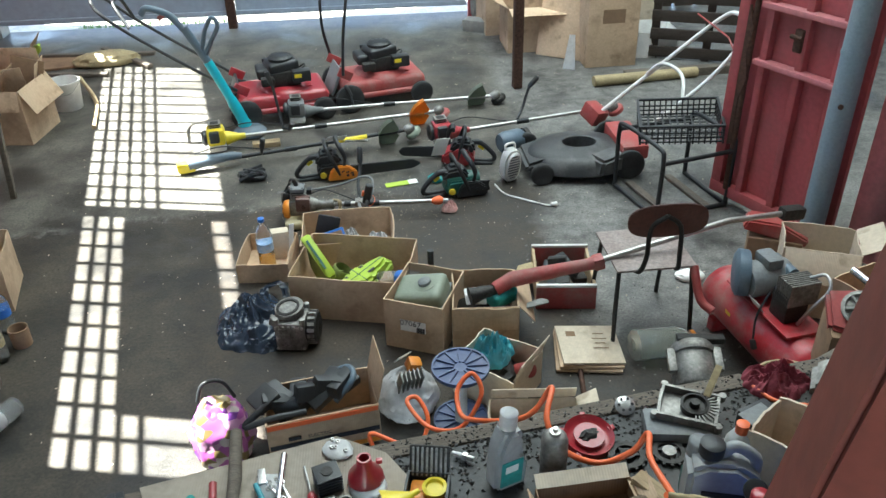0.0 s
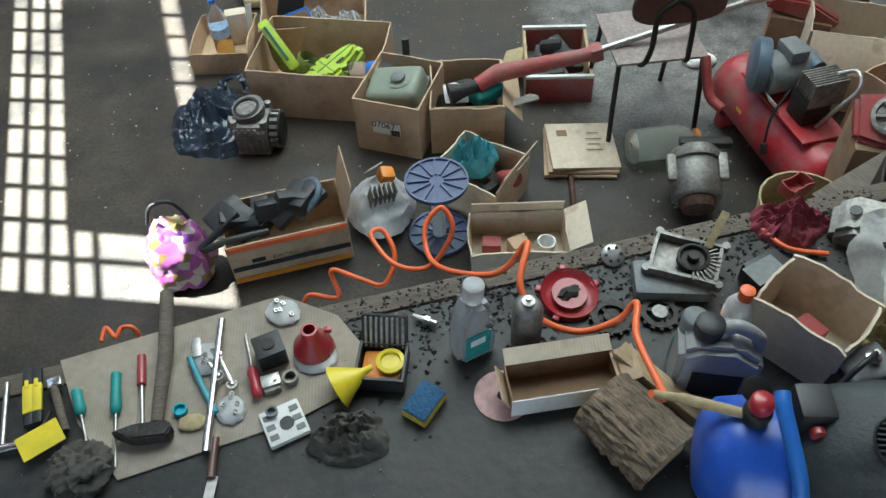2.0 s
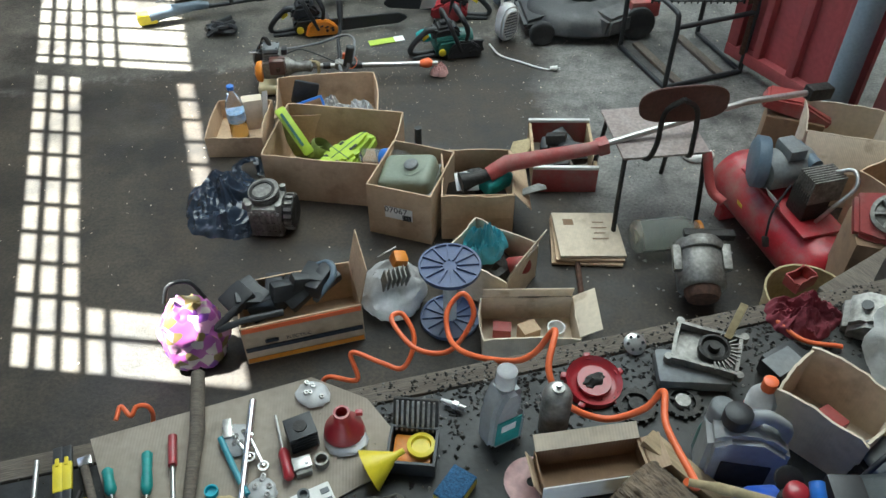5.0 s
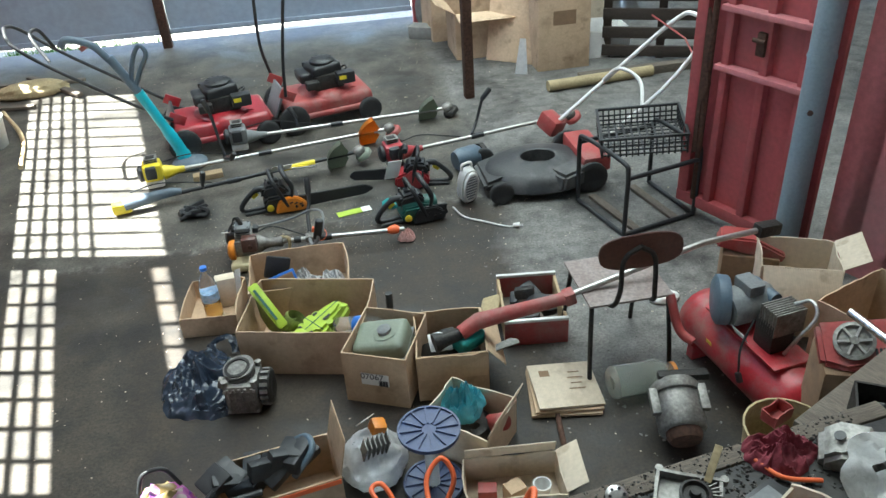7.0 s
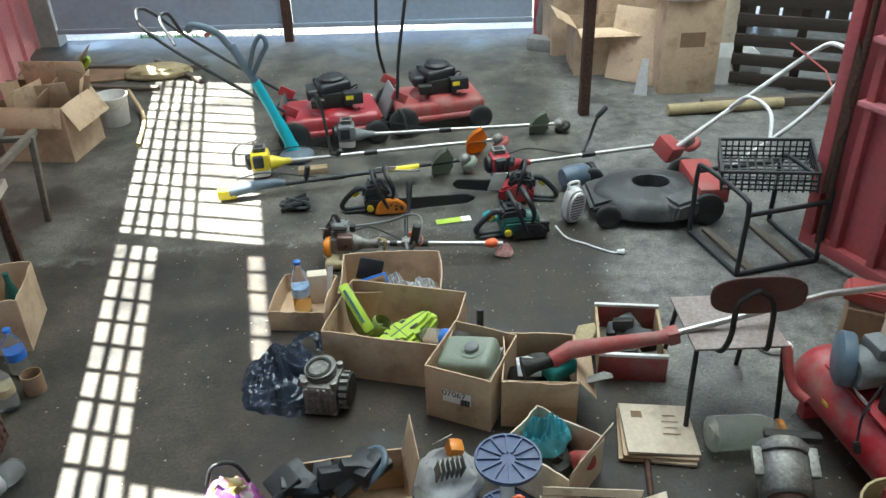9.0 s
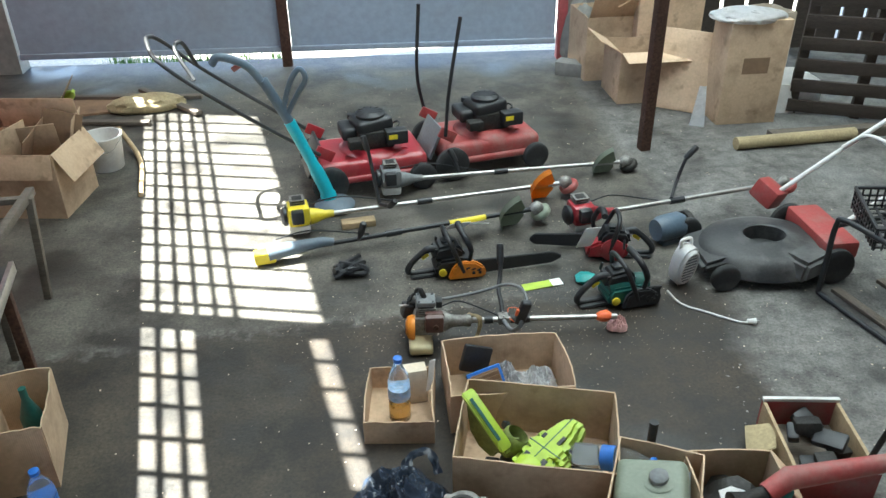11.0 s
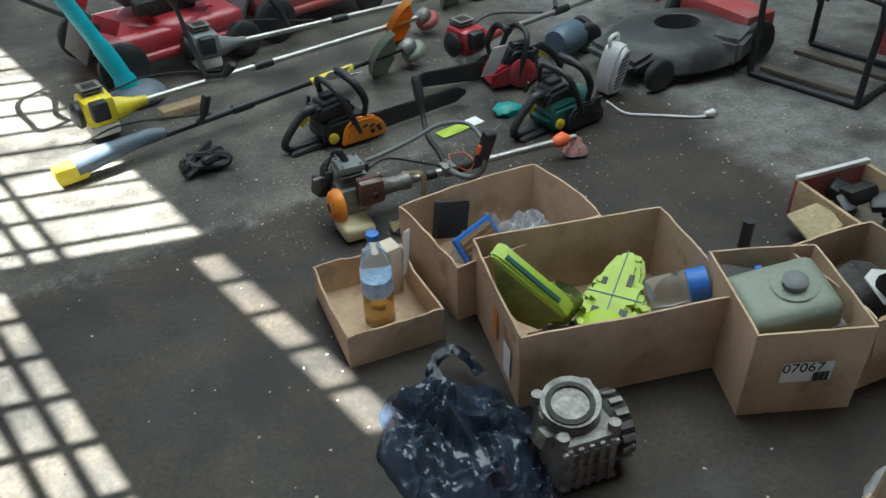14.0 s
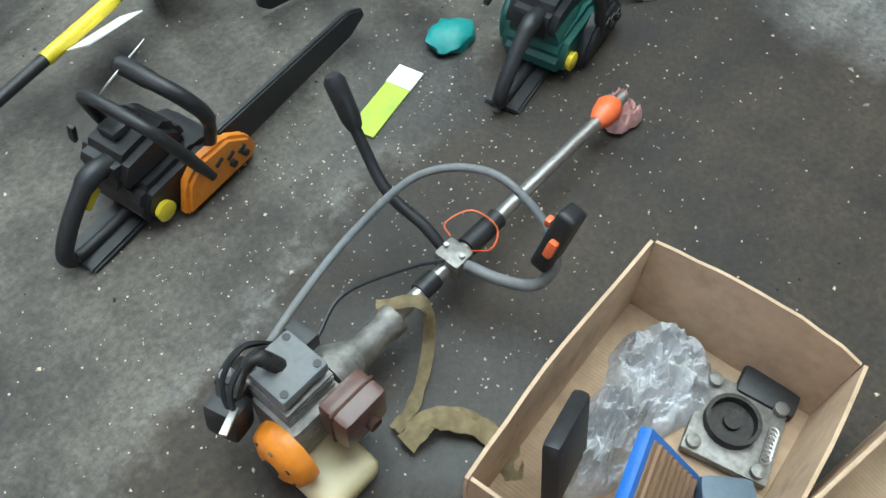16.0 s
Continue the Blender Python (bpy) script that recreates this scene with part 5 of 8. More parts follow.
part("bore", lathe([(0.045, 0), (0.045, 0.02), (0.038, 0.02), (0.036, 0.005), (0.015, 0.005), (0.014, 0.012)], 20, P(0.0, 0.01, 0.022)), M["dark"], ep)
part("spring", tube([(0.008 * math.cos(a * 0.8) - 0.04 + a * 0.001, -0.055 + 0.008 * math.sin(a * 0.8), 0.03) for a in range(60)], 0.0015, 5), M["steel"], ep)
for sx, sy in ((-0.06, -0.05), (0.06, -0.055), (-0.06, 0.055), (0.06, 0.055)):
    part("lug", lathe([(0.012, 0), (0.012, 0.014), (0.006, 0.016)], 10, P(sx, sy, 0.02)), M["alu"], ep)
solo("black_cover", bx(0.08, 0.10, 0.03, P(0, 0, 0.015), 0.012), M["black"], pose(0.04, 3.63, 0.008, 0, 0, 8), "small black plastic cover in a box", "cover")
solo("blue_part", bx(0.12, 0.09, 0.05, P(0, 0, 0.025), 0.02), M["slate"], pose(-0.20, 3.58, 0.008, 0, 0, 35), "blue-grey plastic part in a box", "part")
solo("metal_bracket", prism([(-0.08, 0), (-0.05, 0.03), (0.0, 0.02), (0.07, 0.05), (0.08, 0.0)], 0.04, None, 0.005), M["alu"], pose(-0.34, 3.62, 0.008, 0, 0, 60), "bent cast metal bracket in a box", "bracket")
# bottle in the tray
bottle(P(-0.645, 3.63, 0.007), "clear plastic bottle with amber liquid and a blue cap", liquid=0.3, h=0.315, band="skyblue")
ic = thing("inner_carton", pose(-0.58, 3.745, 0.007, 0, 0, 8), "small carton with a white flap in the tray", "carton")
part("body", bx(0.10, 0.06, 0.17, P(0, 0, 0.085), 0.003), M["cardlight"], ic)
part("flap", bx(0.03, 0.003, 0.15, pose(0.065, -0.03, 0.14, 0, 8, 25), 0.001), M["paper"], ic, "white flap")
# black bag and engine
bb = thing("bin_bag", P(-0.66, 3.13, 0.0), "crumpled black plastic bin bag with stretched handles on the floor", "bag")
part("bag", crumple(0.21, 0.23, 0.15, 5, folds=11, n_r=34, n_a=120), M["blackbag"], bb, smooth=24)
part("handle", ribbon([(0.02, 0.14, 0.04), (0.05, 0.22, 0.07), (0.12, 0.23, 0.075), (0.15, 0.15, 0.04)], 0.035, 4), M["blackbag"], bb)
part("torn_flap", crumple(0.09, 0.05, 0.04, 8, folds=5, m=pose(0.12, -0.19, 0.0, 0, 0, 40)), M["blackbag"], bb, smooth=24)
engine_lump(pose(-0.44, 2.96, 0.0, 0, 0, -8), "dirty aluminium engine block with a toothed flywheel", 1.05)
# bag of parts, floral bag
pb = thing("parts_bag", pose(0.09, 2.44, 0, 0, 0, 15), "clear plastic bag of grey and orange tool parts", "bag")
part("bag", blob(0.13, 0.12, 0.13, 21, 0.35, 2.4, 4, ridge=True), M["clearbag"], pb)
for k in range(6):
    part("fin", bx(0.006, 0.05, 0.15, pose(-0.05 + 0.018 * k, -0.06, 0.19, 25, 6, 0), 0.002), M["alu"], pb)
part("orange_part", bx(0.06, 0.06, 0.06, pose(0.04, 0.03, 0.20, 10, 20, 0), 0.015), M["orange"], pb)
part("paper", bx(0.06, 0.003, 0.07, pose(0.0, 0.05, 0.24, 40, 0, 20)), M["paper"], pb)
fb = thing("floral_bag", pose(-0.66, 2.24, 0, 0, 0, 10), "shiny bag with a pink and purple flower print", "bag")
part("bag", blob(0.12, 0.10, 0.19, 31, 0.22, 2.2, 4), M["floral"], fb)
part("handle", tube(curve_pts([(-0.06, 0, 0.30), (-0.03, 0.01, 0.37), (0.04, 0.01, 0.37), (0.08, 0, 0.29)], 6), 0.008, 8), M["black"], fb)
# black housings in the printed carton
bh = thing("black_housing", pose(-0.33, 2.35, 0.13, 0, 0, 8), "black moulded plastic housings piled in a carton", "housing")
for k in range(16):
    a = random.Random(40 + k)
    part("moulding", bx(a.uniform(0.07, 0.15), a.uniform(0.05, 0.1), a.uniform(0.04, 0.08), pose(-0.16 + 0.0225 * k, a.uniform(-0.06, 0.06), a.uniform(0.02, 0.10), a.uniform(-25, 25), a.uniform(-25, 25), a.uniform(0, 90)), 0.01), M["black"], bh)
part("cable", tube(curve_pts([(0.12, -0.06, 0.05), (0.2, -0.02, 0.12), (0.19, 0.06, 0.12), (0.1, 0.08, 0.08)], 8), 0.013, 10), M["slate"], bh, "thick grey cable")
part("black_hose", tube(curve_pts([(-0.16, -0.08, 0.1), (-0.24, -0.13, 0.06), (-0.14, -0.12, 0.07), (0, -0.1, 0.06)], 8), 0.014, 10), M["black"], bh)
# spool on a stand
sp = thing("cable_spool", P(0.31, 2.33, 0), "empty dark blue plastic cable spool standing on end", "spool")
for zz in (0.0, 0.285):
    fl = part("flange", lathe([(0.03, zz), (0.115, zz), (0.118, zz + 0.006), (0.115, zz + 0.012), (0.03, zz + 0.012)], 32), M["navy"], sp)
    part("flange_ring", lathe([(0.110, zz + 0.010), (0.118, zz + 0.010), (0.118, zz + 0.02), (0.110, zz + 0.02), (0.110, zz + 0.010)], 32), M["navy"], fl)
    for k in range(12):
        part("rib", bx(0.085, 0.007, 0.008, Matrix.Rotation(k * math.pi / 6, 4, "Z") @ P(0.07, 0, zz + 0.0155)), M["navy"], fl)
part("core", tube([(0, 0, 0.01), (0, 0, 0.29)], 0.026, 18), M["white"], sp)
solo("teal_bag", crumple(0.095, 0.09, 0.16, 41, folds=9, n_r=26, n_a=90), M["tealbag"], P(0.48, 2.58, 0.14), "teal plastic bag in a cardboard box", "bag")
solo("grey_filling", blob(0.1, 0.09, 0.09, 42, 0.3, 2.6, 3), M["dark"], P(0.49, 2.54, 0.007), "dark parts under the teal bag", "parts")
solo("red_tin", lathe([(0.035, 0), (0.036, 0.1), (0.03, 0.105)], 16), M["dustred"], pose(0.58, 2.53, 0.08, 50, 0, 30), "small red tin in a cardboard box", "tin")
rod_thing("floor_rod", [(0.88, 2.62, 0.012), (0.83, 2.2, 0.012)], 0.012, "rust", "rusty steel rod lying on the floor", "rod")
# red trimmer guard and pole across the boxes
rt = thing("pole_saw", P(0, 0, 0), "red hedge tool with a long steel pole laid over the boxes", "pole tool")
part("red_housing", tube([(0.52, 2.87, 0.29), (0.60, 2.90, 0.32), (0.95, 2.88, 0.39), (1.0, 2.88, 0.40)], [0.034, 0.038, 0.028, 0.034], 12), M["dustred"], rt)
part("tip", tube([(0.40, 2.84, 0.28), (0.45, 2.85, 0.285), (0.53, 2.875, 0.29)], [0.045, 0.03, 0.025], 14), M["dark"], rt)
part("pole", tube([(0.98, 2.88, 0.40), (1.62, 2.96, 0.53), (1.95, 3.05, 0.50)], 0.014, 12), M["steel"], rt)
part("clamp", bx(0.05, 0.06, 0.06, pose(1.0, 2.88, 0.40, 0, -12, 5), 0.01), M["dustred"], rt)
part("end", bx(0.12, 0.06, 0.06, pose(1.97, 3.05, 0.50, 0, 5, 12), 0.012), M["dark"], rt)

# ---- chair ----
ch = thing("chair", pose(1.24, 2.93, 0, 0, 0, 2), "old school chair with a dark ply back and a worn seat", "chair")
sb = bx(0.37, 0.36, 0.012, P(0, 0.03, 0.405), 0.005)
part("seat", sb, M["seatworn"], ch)
bk = bmesh.new()
pts = [(0.18 * math.copysign(abs(math.cos(a)) ** 0.7, math.cos(a)), 0.075 * math.copysign(abs(math.sin(a)) ** 0.7, math.sin(a))) for a in [2 * math.pi * k / 24 for k in range(24)]]
prism(pts, 0.012, pose(0.01, -0.17, 0.67, -8, 0, 0), 0.003, bk)
part("backrest", bk, M["seat"], ch)
for sx in (-1, 1):
    part("leg", tube(curve_pts([(sx * 0.17, -0.13, 0.40), (sx * 0.18, -0.16, 0.2), (sx * 0.185, -0.19, 0.0)], 4), 0.011, 8), M["dark"], ch)
    part("leg", tube([(sx * 0.16, 0.17, 0.40), (sx * 0.175, 0.24, 0.0)], 0.011, 8), M["dark"], ch)
    part("back_support", tube(curve_pts([(sx * 0.10, 0.0, 0.385), (sx * 0.09, -0.15, 0.40), (sx * 0.075, -0.19, 0.5), (sx * 0.065, -0.18, 0.64), (0, -0.185, 0.70)], 6), 0.011, 8), M["dark"], ch)
rod_thing("drip_hose", [(1.42, 2.80, 0.40), (1.44, 2.72, 0.27), (1.48, 2.66, 0.24)], 0.02, "dustred", "short bent red steel tube over the tank", "tube", 6)
# glass jar
gj = thing("glass_jar", pose(1.12, 2.66, 0.075, 0, 90, 2), "large empty glass jar lying on its side", "jar")
part("glass", lathe([(0.05, 0), (0.07, 0.012), (0.073, 0.03), (0.073, 0.22), (0.06, 0.25), (0.045, 0.265), (0.045, 0.285), (0.041, 0.285), (0.041, 0.265), (0.068, 0.21), (0.068, 0.03), (0.03, 0.018)], 28), M["glass"], gj)
part("lid", lathe([(0.047, 0.283), (0.048, 0.285), (0.048, 0.30), (0.04, 0.303)], 22), M["orange"], gj, "orange lid")
# bare motor
mo = thing("electric_motor", pose(1.31, 2.36, 0.0, 0, 0, -8), "bare aluminium motor casing standing on the floor", "motor")
part("casing", lathe([(0.085, 0.02), (0.095, 0.03), (0.095, 0.17), (0.08, 0.185), (0.07, 0.185), (0.07, 0.03)], 26, pose(0, -0.08, 0.1, -70, 0, 0)), M["alu"], mo)
part("winding", lathe([(0.06, 0), (0.07, 0.02), (0.07, 0.05), (0.03, 0.06), (0.02, 0.02)], 22, pose(0, -0.10, 0.095, -70, 0, 0)), M["rust"], mo)
part("end_bell", lathe([(0.10, 0), (0.105, 0.02), (0.09, 0.05), (0.03, 0.06)], 20, pose(0, 0.08, 0.165, -70, 0, 0)), M["alu"], mo)
for k in range(3):
    part("lug", bx(0.035, 0.11, 0.03, pose(0.11 * math.cos(2.1 * k + 0.6), 0.03, 0.15 + 0.09 * math.sin(2.1 * k + 0.6), 20, 0, 0), 0.006), M["alu"], mo)
part("bracket", bx(0.2, 0.04, 0.03, pose(0.03, 0.12, 0.24, 0, 0, 0), 0.006), M["dark"], mo)

# ---- red compressor ----
rcx = thing("air_compressor", frame_of((1.63, 2.95, 0.195), (1.78, 2.10, 0.195)), "dusty red air compressor tank with a grey motor and pump", "compressor")
prof = [(0.02, 0.0), (0.10, 0.01), (0.145, 0.04), (0.155, 0.09), (0.155, 0.75), (0.145, 0.80), (0.10, 0.83), (0.02, 0.84)]
rcx.scale = (0.9, 0.82, 0.82)
part("tank", lathe(prof, 30, pose(0, 0, 0, 0, 90, 0)), M["tankred"], rcx)
part("deck", bx(0.50, 0.22, 0.015, P(0.44, 0, 0.165), 0.003), M["tankred"], rcx)
mt = part("motor", lathe([(0.085, -0.12), (0.095, -0.1), (0.095, 0.1), (0.085, 0.12)], 24, pose(0.34, 0.0, 0.275, 90, 0, 0)), M["grey"], rcx)
part("fan_cowl", lathe([(0.12, -0.03), (0.125, -0.02), (0.125, 0.025), (0.1, 0.04), (0.03, 0.042)], 26, pose(0.28, -0.1, 0.28, 0, -90, 60)), M["slate"], rcx)
part("terminal_box", bx(0.12, 0.09, 0.06, P(0.34, 0.0, 0.385), 0.012), M["grey"], rcx)
part("capacitor", tube([(0.27, 0.09, 0.33), (0.43, 0.09, 0.33)], 0.035, 16), M["slate"], rcx)
pu = part("pump", bx(0.12, 0.13, 0.16, P(0.54, 0.0, 0.25), 0.015), M["dark"], rcx)
for k in range(8):
    part("cooling_fin", bx(0.006, 0.17, 0.13, P(0.50 + 0.014 * k, 0.02, 0.34), 0.002), M["alu"], pu)
part("copper_pipe", tube(curve_pts([(0.55, 0.08, 0.40), (0.60, 0.12, 0.44), (0.66, 0.10, 0.40), (0.66, 0.02, 0.30), (0.62, 0, 0.18)], 8), 0.009, 10), M["steel"], rcx)
part("warning_plate", bx(0.09, 0.002, 0.07, pose(0.45, -0.115, 0.20, 30, 0, 0)), M["paper"], rcx, "white and red notice plate")
part("power_cord", tube(curve_pts([(0.50, -0.09, 0.32), (0.53, -0.17, 0.20), (0.56, -0.19, 0.08)], 6), 0.006, 8), M["black"], rcx)
part("plug", bx(0.05, 0.025, 0.025, pose(0.57, -0.19, 0.05, 0, 60, 0), 0.006), M["black"], rcx)
part("sticker", bx(0.04, 0.002, 0.035, pose(0.30, -0.153, 0.03, 10, 0, 0)), M["yellow"], rcx)
for sx in (0.12, 0.72):
    part("foot", bx(0.05, 0.22, 0.09, P(sx, 0, -0.19), 0.006), M["tankred"], rcx)
for sy in (-0.14, 0.14):
    wheel(rcx, pose(0.72, sy, -0.17, 90, 0, 0), 0.07, 0.035, "black")

# ---- left edge ----
carton(-2.86, 5.83, 0.52, 0.46, 0.42, -6, "large worn cardboard box full of torn cardboard", flaps=((1, 0.2, 150), (0, 0.15, 165), (2, 0.2, -10)), seed=14)
for k in range(6):
    a = random.Random(60 + k)
    solo("torn_cardboard", bx(a.uniform(0.18, 0.3), 0.006, a.uniform(0.2, 0.34), P(0, 0, 0.14), 0.002), M["card" if k % 2 else "carddark"], pose(-3.02 + 0.07 * k, 5.75 + 0.05 * k, 0.27, a.uniform(-25, 25), a.uniform(-20, 20), a.uniform(0, 180)), "torn piece of cardboard sticking from a box", "cardboard", "cardboard scraps")
carton(-3.15, 6.55, 0.45, 0.4, 0.35, 10, "crumpled cardboard box heaped by the wall", flaps=((0, 0.15, 60), (1, 0.2, 30)), material="carddark", seed=15)
bu = thing("bucket", P(-2.60, 6.33, 0), "dirty white plastic bucket with a wire handle", "bucket")
part("shell", lathe([(0.105, 0), (0.11, 0.006), (0.13, 0.22), (0.136, 0.225), (0.136, 0.24), (0.126, 0.24), (0.104, 0.012)], 26), M["white"], bu)
part("wire_handle", tube(curve_pts([(-0.134, 0, 0.22), (-0.08, -0.12, 0.16), (0.08, -0.12, 0.16), (0.134, 0, 0.22)], 6), 0.003, 6), M["steel"], bu)
rod_thing("wooden_stick", [(-2.25, 5.83, 0.016), (-2.40, 6.4, 0.02), (-2.62, 6.75, 0.12)], 0.018, "palewood", "pale wooden stick lying on the floor", "stick", 5)
for p, q in (((-3.6, 7.75, 0.03), (-2.2, 7.65, 0.03)), ((-2.75, 7.85, 0.04), (-2.15, 7.25, 0.03)), ((-3.3, 7.2, 0.02), (-2.5, 7.1, 0.02))):
    solo("wood_lath", bx((Vector(q) - Vector(p)).length, 0.06, 0.03, P((Vector(q) - Vector(p)).length / 2, 0, 0), 0.004), M["wood"], frame_of(p, q), "old wooden lath among scrap on the floor", "lath", "laths")
solo("plastic_wrap", blob(0.3, 0.12, 0.09, 71, 0.4, 2.4, 4, ridge=True), M["straw"], pose(-2.6, 7.45, 0, 0, 0, 10), "crumpled yellowed plastic wrap on the floor", "plastic wrap")
solo("flat_cardboard", bx(0.7, 0.4, 0.02, P(0, 0, 0.01), 0.003), M["carddark"], pose(-3.1, 7.55, 0, 0, 0, 12), "flat dirty cardboard sheet on the floor", "cardboard")
solo("green_bottle", lathe([(0.03, 0), (0.035, 0.01), (0.035, 0.16), (0.012, 0.23), (0.012, 0.26)], 16), M["lime"], pose(-2.95, 6.75, 0.34, 60, 0, 40), "green plastic bottle lying on the scrap", "bottle")
# wooden rack
rk = thing("trestle", pose(-2.62, 4.45, 0, 0, 0, 4), "old wooden trestle with thin splayed legs", "trestle")
for sx, sy in ((-0.25, -0.3), (0.22, -0.3), (-0.25, 0.3), (0.22, 0.25)):
    part("leg", bx(0.035, 0.035, 0.56, pose(sx, sy, 0.275, 4 * (1 if sy < 0 else -1), -4 * (1 if sx < 0 else -1), 0), 0.004), M["wood"], rk)
for sx in (-0.25, 0.22):
    part("rail", bx(0.04, 0.72, 0.04, P(sx, 0, 0.55), 0.004), M["wood"], rk)
for sy in (-0.3, 0.28):
    part("cross_rail", bx(0.5, 0.04, 0.03, P(0, sy, 0.54), 0.004), M["wood"], rk)
part("loose_board", bx(0.36, 0.3, 0.02, pose(-0.1, 0.2, 0.59, 0, 8, 10), 0.003), M["wood"], rk)
# grey table by the wall
gt = thing("work_table", pose(-2.27, 3.35, 0, 0, 0, 12), "dark steel-edged table with loose tools by the wall", "table")
part("top", bx(0.62, 1.15, 0.03, P(-0.08, 0, 0.62), 0.004), M["bench"], gt)
part("edge", bx(0.02, 1.15, 0.05, P(0.235, 0, 0.625), 0.003), M["steel"], gt)
for sx, sy in ((-0.35, -0.5), (0.2, -0.5), (-0.35, 0.5), (0.2, 0.5)):
    part("leg", bx(0.04, 0.04, 0.605, P(sx, sy, 0.3025), 0.003), M["rust"], gt)
solo("pliers", tube([(-2.25, 3.25, 0.645), (-2.14, 3.22, 0.645)], 0.01, 8), M["dustred"], P(0, 0, 0), "red-handled pliers lying on the table", "pliers")
carton(-2.12, 2.87, 0.36, 0.5, 0.36, 24, "open cardboard box by the table with a white bag", flaps=((3, 0.1, 30),), seed=16)
solo("white_bag", blob(0.14, 0.18, 0.16, 81, 0.35, 2.3, 4, ridge=True), M["sack"], P(-2.13, 2.87, 0.007), "crumpled white bag in a cardboard box", "bag")
carton(-2.08, 3.52, 0.22, 0.36, 0.3, 14, "narrow cardboard box with a green bottle", seed=17)
solo("glass_bottle", lathe([(0.035, 0), (0.04, 0.01), (0.04, 0.2), (0.014, 0.28), (0.014, 0.33)], 18), M["green"], P(-2.05, 3.55, 0.007), "dark green glass bottle in a cardboard box", "bottle")
bottle(P(-1.90, 3.20, 0), "clear plastic bottle of dark drink with a blue label", h=0.26, band="bluep")
bottle(P(-1.84, 2.96, 0), "clear plastic bottle with cloudy contents and a blue cap", h=0.24, band="straw")
bottle(pose(-1.61, 2.58, 0.045, 80, 0, -16), "crumpled clear plastic bottle lying on the floor", h=0.3, band="clearbag", capc="white")
solo("tin_can", lathe([(0.045, 0), (0.047, 0.1), (0.042, 0.1), (0.04, 0.01)], 18), M["carddark"], P(-1.78, 3.08, 0), "brown empty tin by the bottles", "tin")
bkx = thing("plastic_basket", pose(-1.86, 2.62, 0, 0, 0, 12), "brown perforated plastic basket on the floor", "basket")
for sx in (-1, 1):
    for r_ in range(4):
        part("slat", bx(0.008, 0.3, 0.02, P(sx * 0.12, 0, 0.02 + r_ * 0.045), 0.002), M["seat"], bkx)
    for r_ in range(8):
        part("upright", bx(0.01, 0.012, 0.17, P(sx * 0.12, -0.145 + r_ * 0.0414, 0.085), 0.002), M["seat"], bkx)
part("bottom", bx(0.24, 0.3, 0.008, P(0, 0, 0.005)), M["seat"], bkx)

# ---- mowers ----
MOW1 = pose(-0.79, 5.98, 0, 0, 0, 13)
mower(MOW1, "red lawn mower with a black engine and folded-back handle", "mowred", [
    [(-0.34, -0.21, 0.30), (-0.62, -0.21, 0.50), (-1.0, -0.20, 0.80), (-1.18, -0.18, 0.97), (-1.22, -0.05, 1.03), (-1.22, 0.10, 1.03), (-1.15, 0.20, 0.97), (-0.9, 0.21, 0.74), (-0.34, 0.21, 0.30)],
    [(-1.0, -0.19, 0.84), (-1.08, -0.05, 0.98), (-1.04, 0.1, 0.98), (-0.98, 0.19, 0.82)]])
mower(pose(-0.02, 6.22, 0, 0, 0, 15), "dusty red lawn mower with upright handle bars", "dustred", [
    [(-0.33, -0.22, 0.30), (-0.30, -0.21, 0.6), (-0.22, -0.2, 1.05)],
    [(-0.33, 0.22, 0.32), (-0.38, 0.21, 0.6), (-0.36, 0.2, 1.05)]], bag="grey")
# stripped black mower with pale handle
m3 = thing("mower_chassis", pose(1.33, 4.70, 0, 0, 0, 2), "stripped dusty black mower deck with a pale handle", "lawn mower", "lawn mowers")
part("deck", lathe([(0.33, 0.045), (0.345, 0.06), (0.335, 0.10), (0.30, 0.145), (0.24, 0.165), (0.16, 0.17), (0.115, 0.185), (0.105, 0.18), (0.10, 0.10)], 40, Matrix.Diagonal((1.08, 0.86, 1, 1))), M["dustblack"], m3)
part("discharge_chute", prism([(-0.10, 0.06), (-0.08, 0.17), (0.12, 0.18), (0.20, 0.06)], 0.16, pose(0.12, -0.22, 0.0, 0, 0, 25), 0.02), M["dustblack"], m3)
part("front_lip", prism([(-0.40, 0.06), (-0.385, 0.11), (-0.24, 0.15), (-0.22, 0.06)], 0.34, None, 0.02), M["dustblack"], m3)
part("rear_frame", bx(0.18, 0.44, 0.10, P(0.33, 0.02, 0.16), 0.02), M["dustred"], m3)
for sx, r in ((-0.30, 0.075), (0.28, 0.10)):
    for sy in (-0.24, 0.27):
        wheel(m3, pose(sx, sy, r, 90, 0, 0), r, 0.04)
part("red_wing", bx(0.12, 0.16, 0.12, pose(0.22, 0.42, 0.20, 20, 10, 30), 0.02), M["dustred"], m3)
part("handle", tube(curve_pts([(0.25, 0.38, 0.22), (0.62, 0.33, 0.55), (0.95, 0.22, 0.88), (1.02, 0.1, 0.95), (1.0, -0.12, 0.90), (0.8, -0.1, 0.6), (0.42, -0.02, 0.22)], 6), 0.014, 10), M["white"], m3)
part("cross_brace", tube(curve_pts([(0.55, 0.34, 0.50), (0.62, 0.25, 0.60), (0.70, 0.10, 0.56), (0.66, -0.06, 0.44)], 6), 0.012, 8), M["white"], m3)
part("lever", tube([(0.85, 0.33, 0.9), (0.98, 0.1, 0.8), (0.95, -0.1, 0.75)], 0.006, 6), M["dustred"], m3)
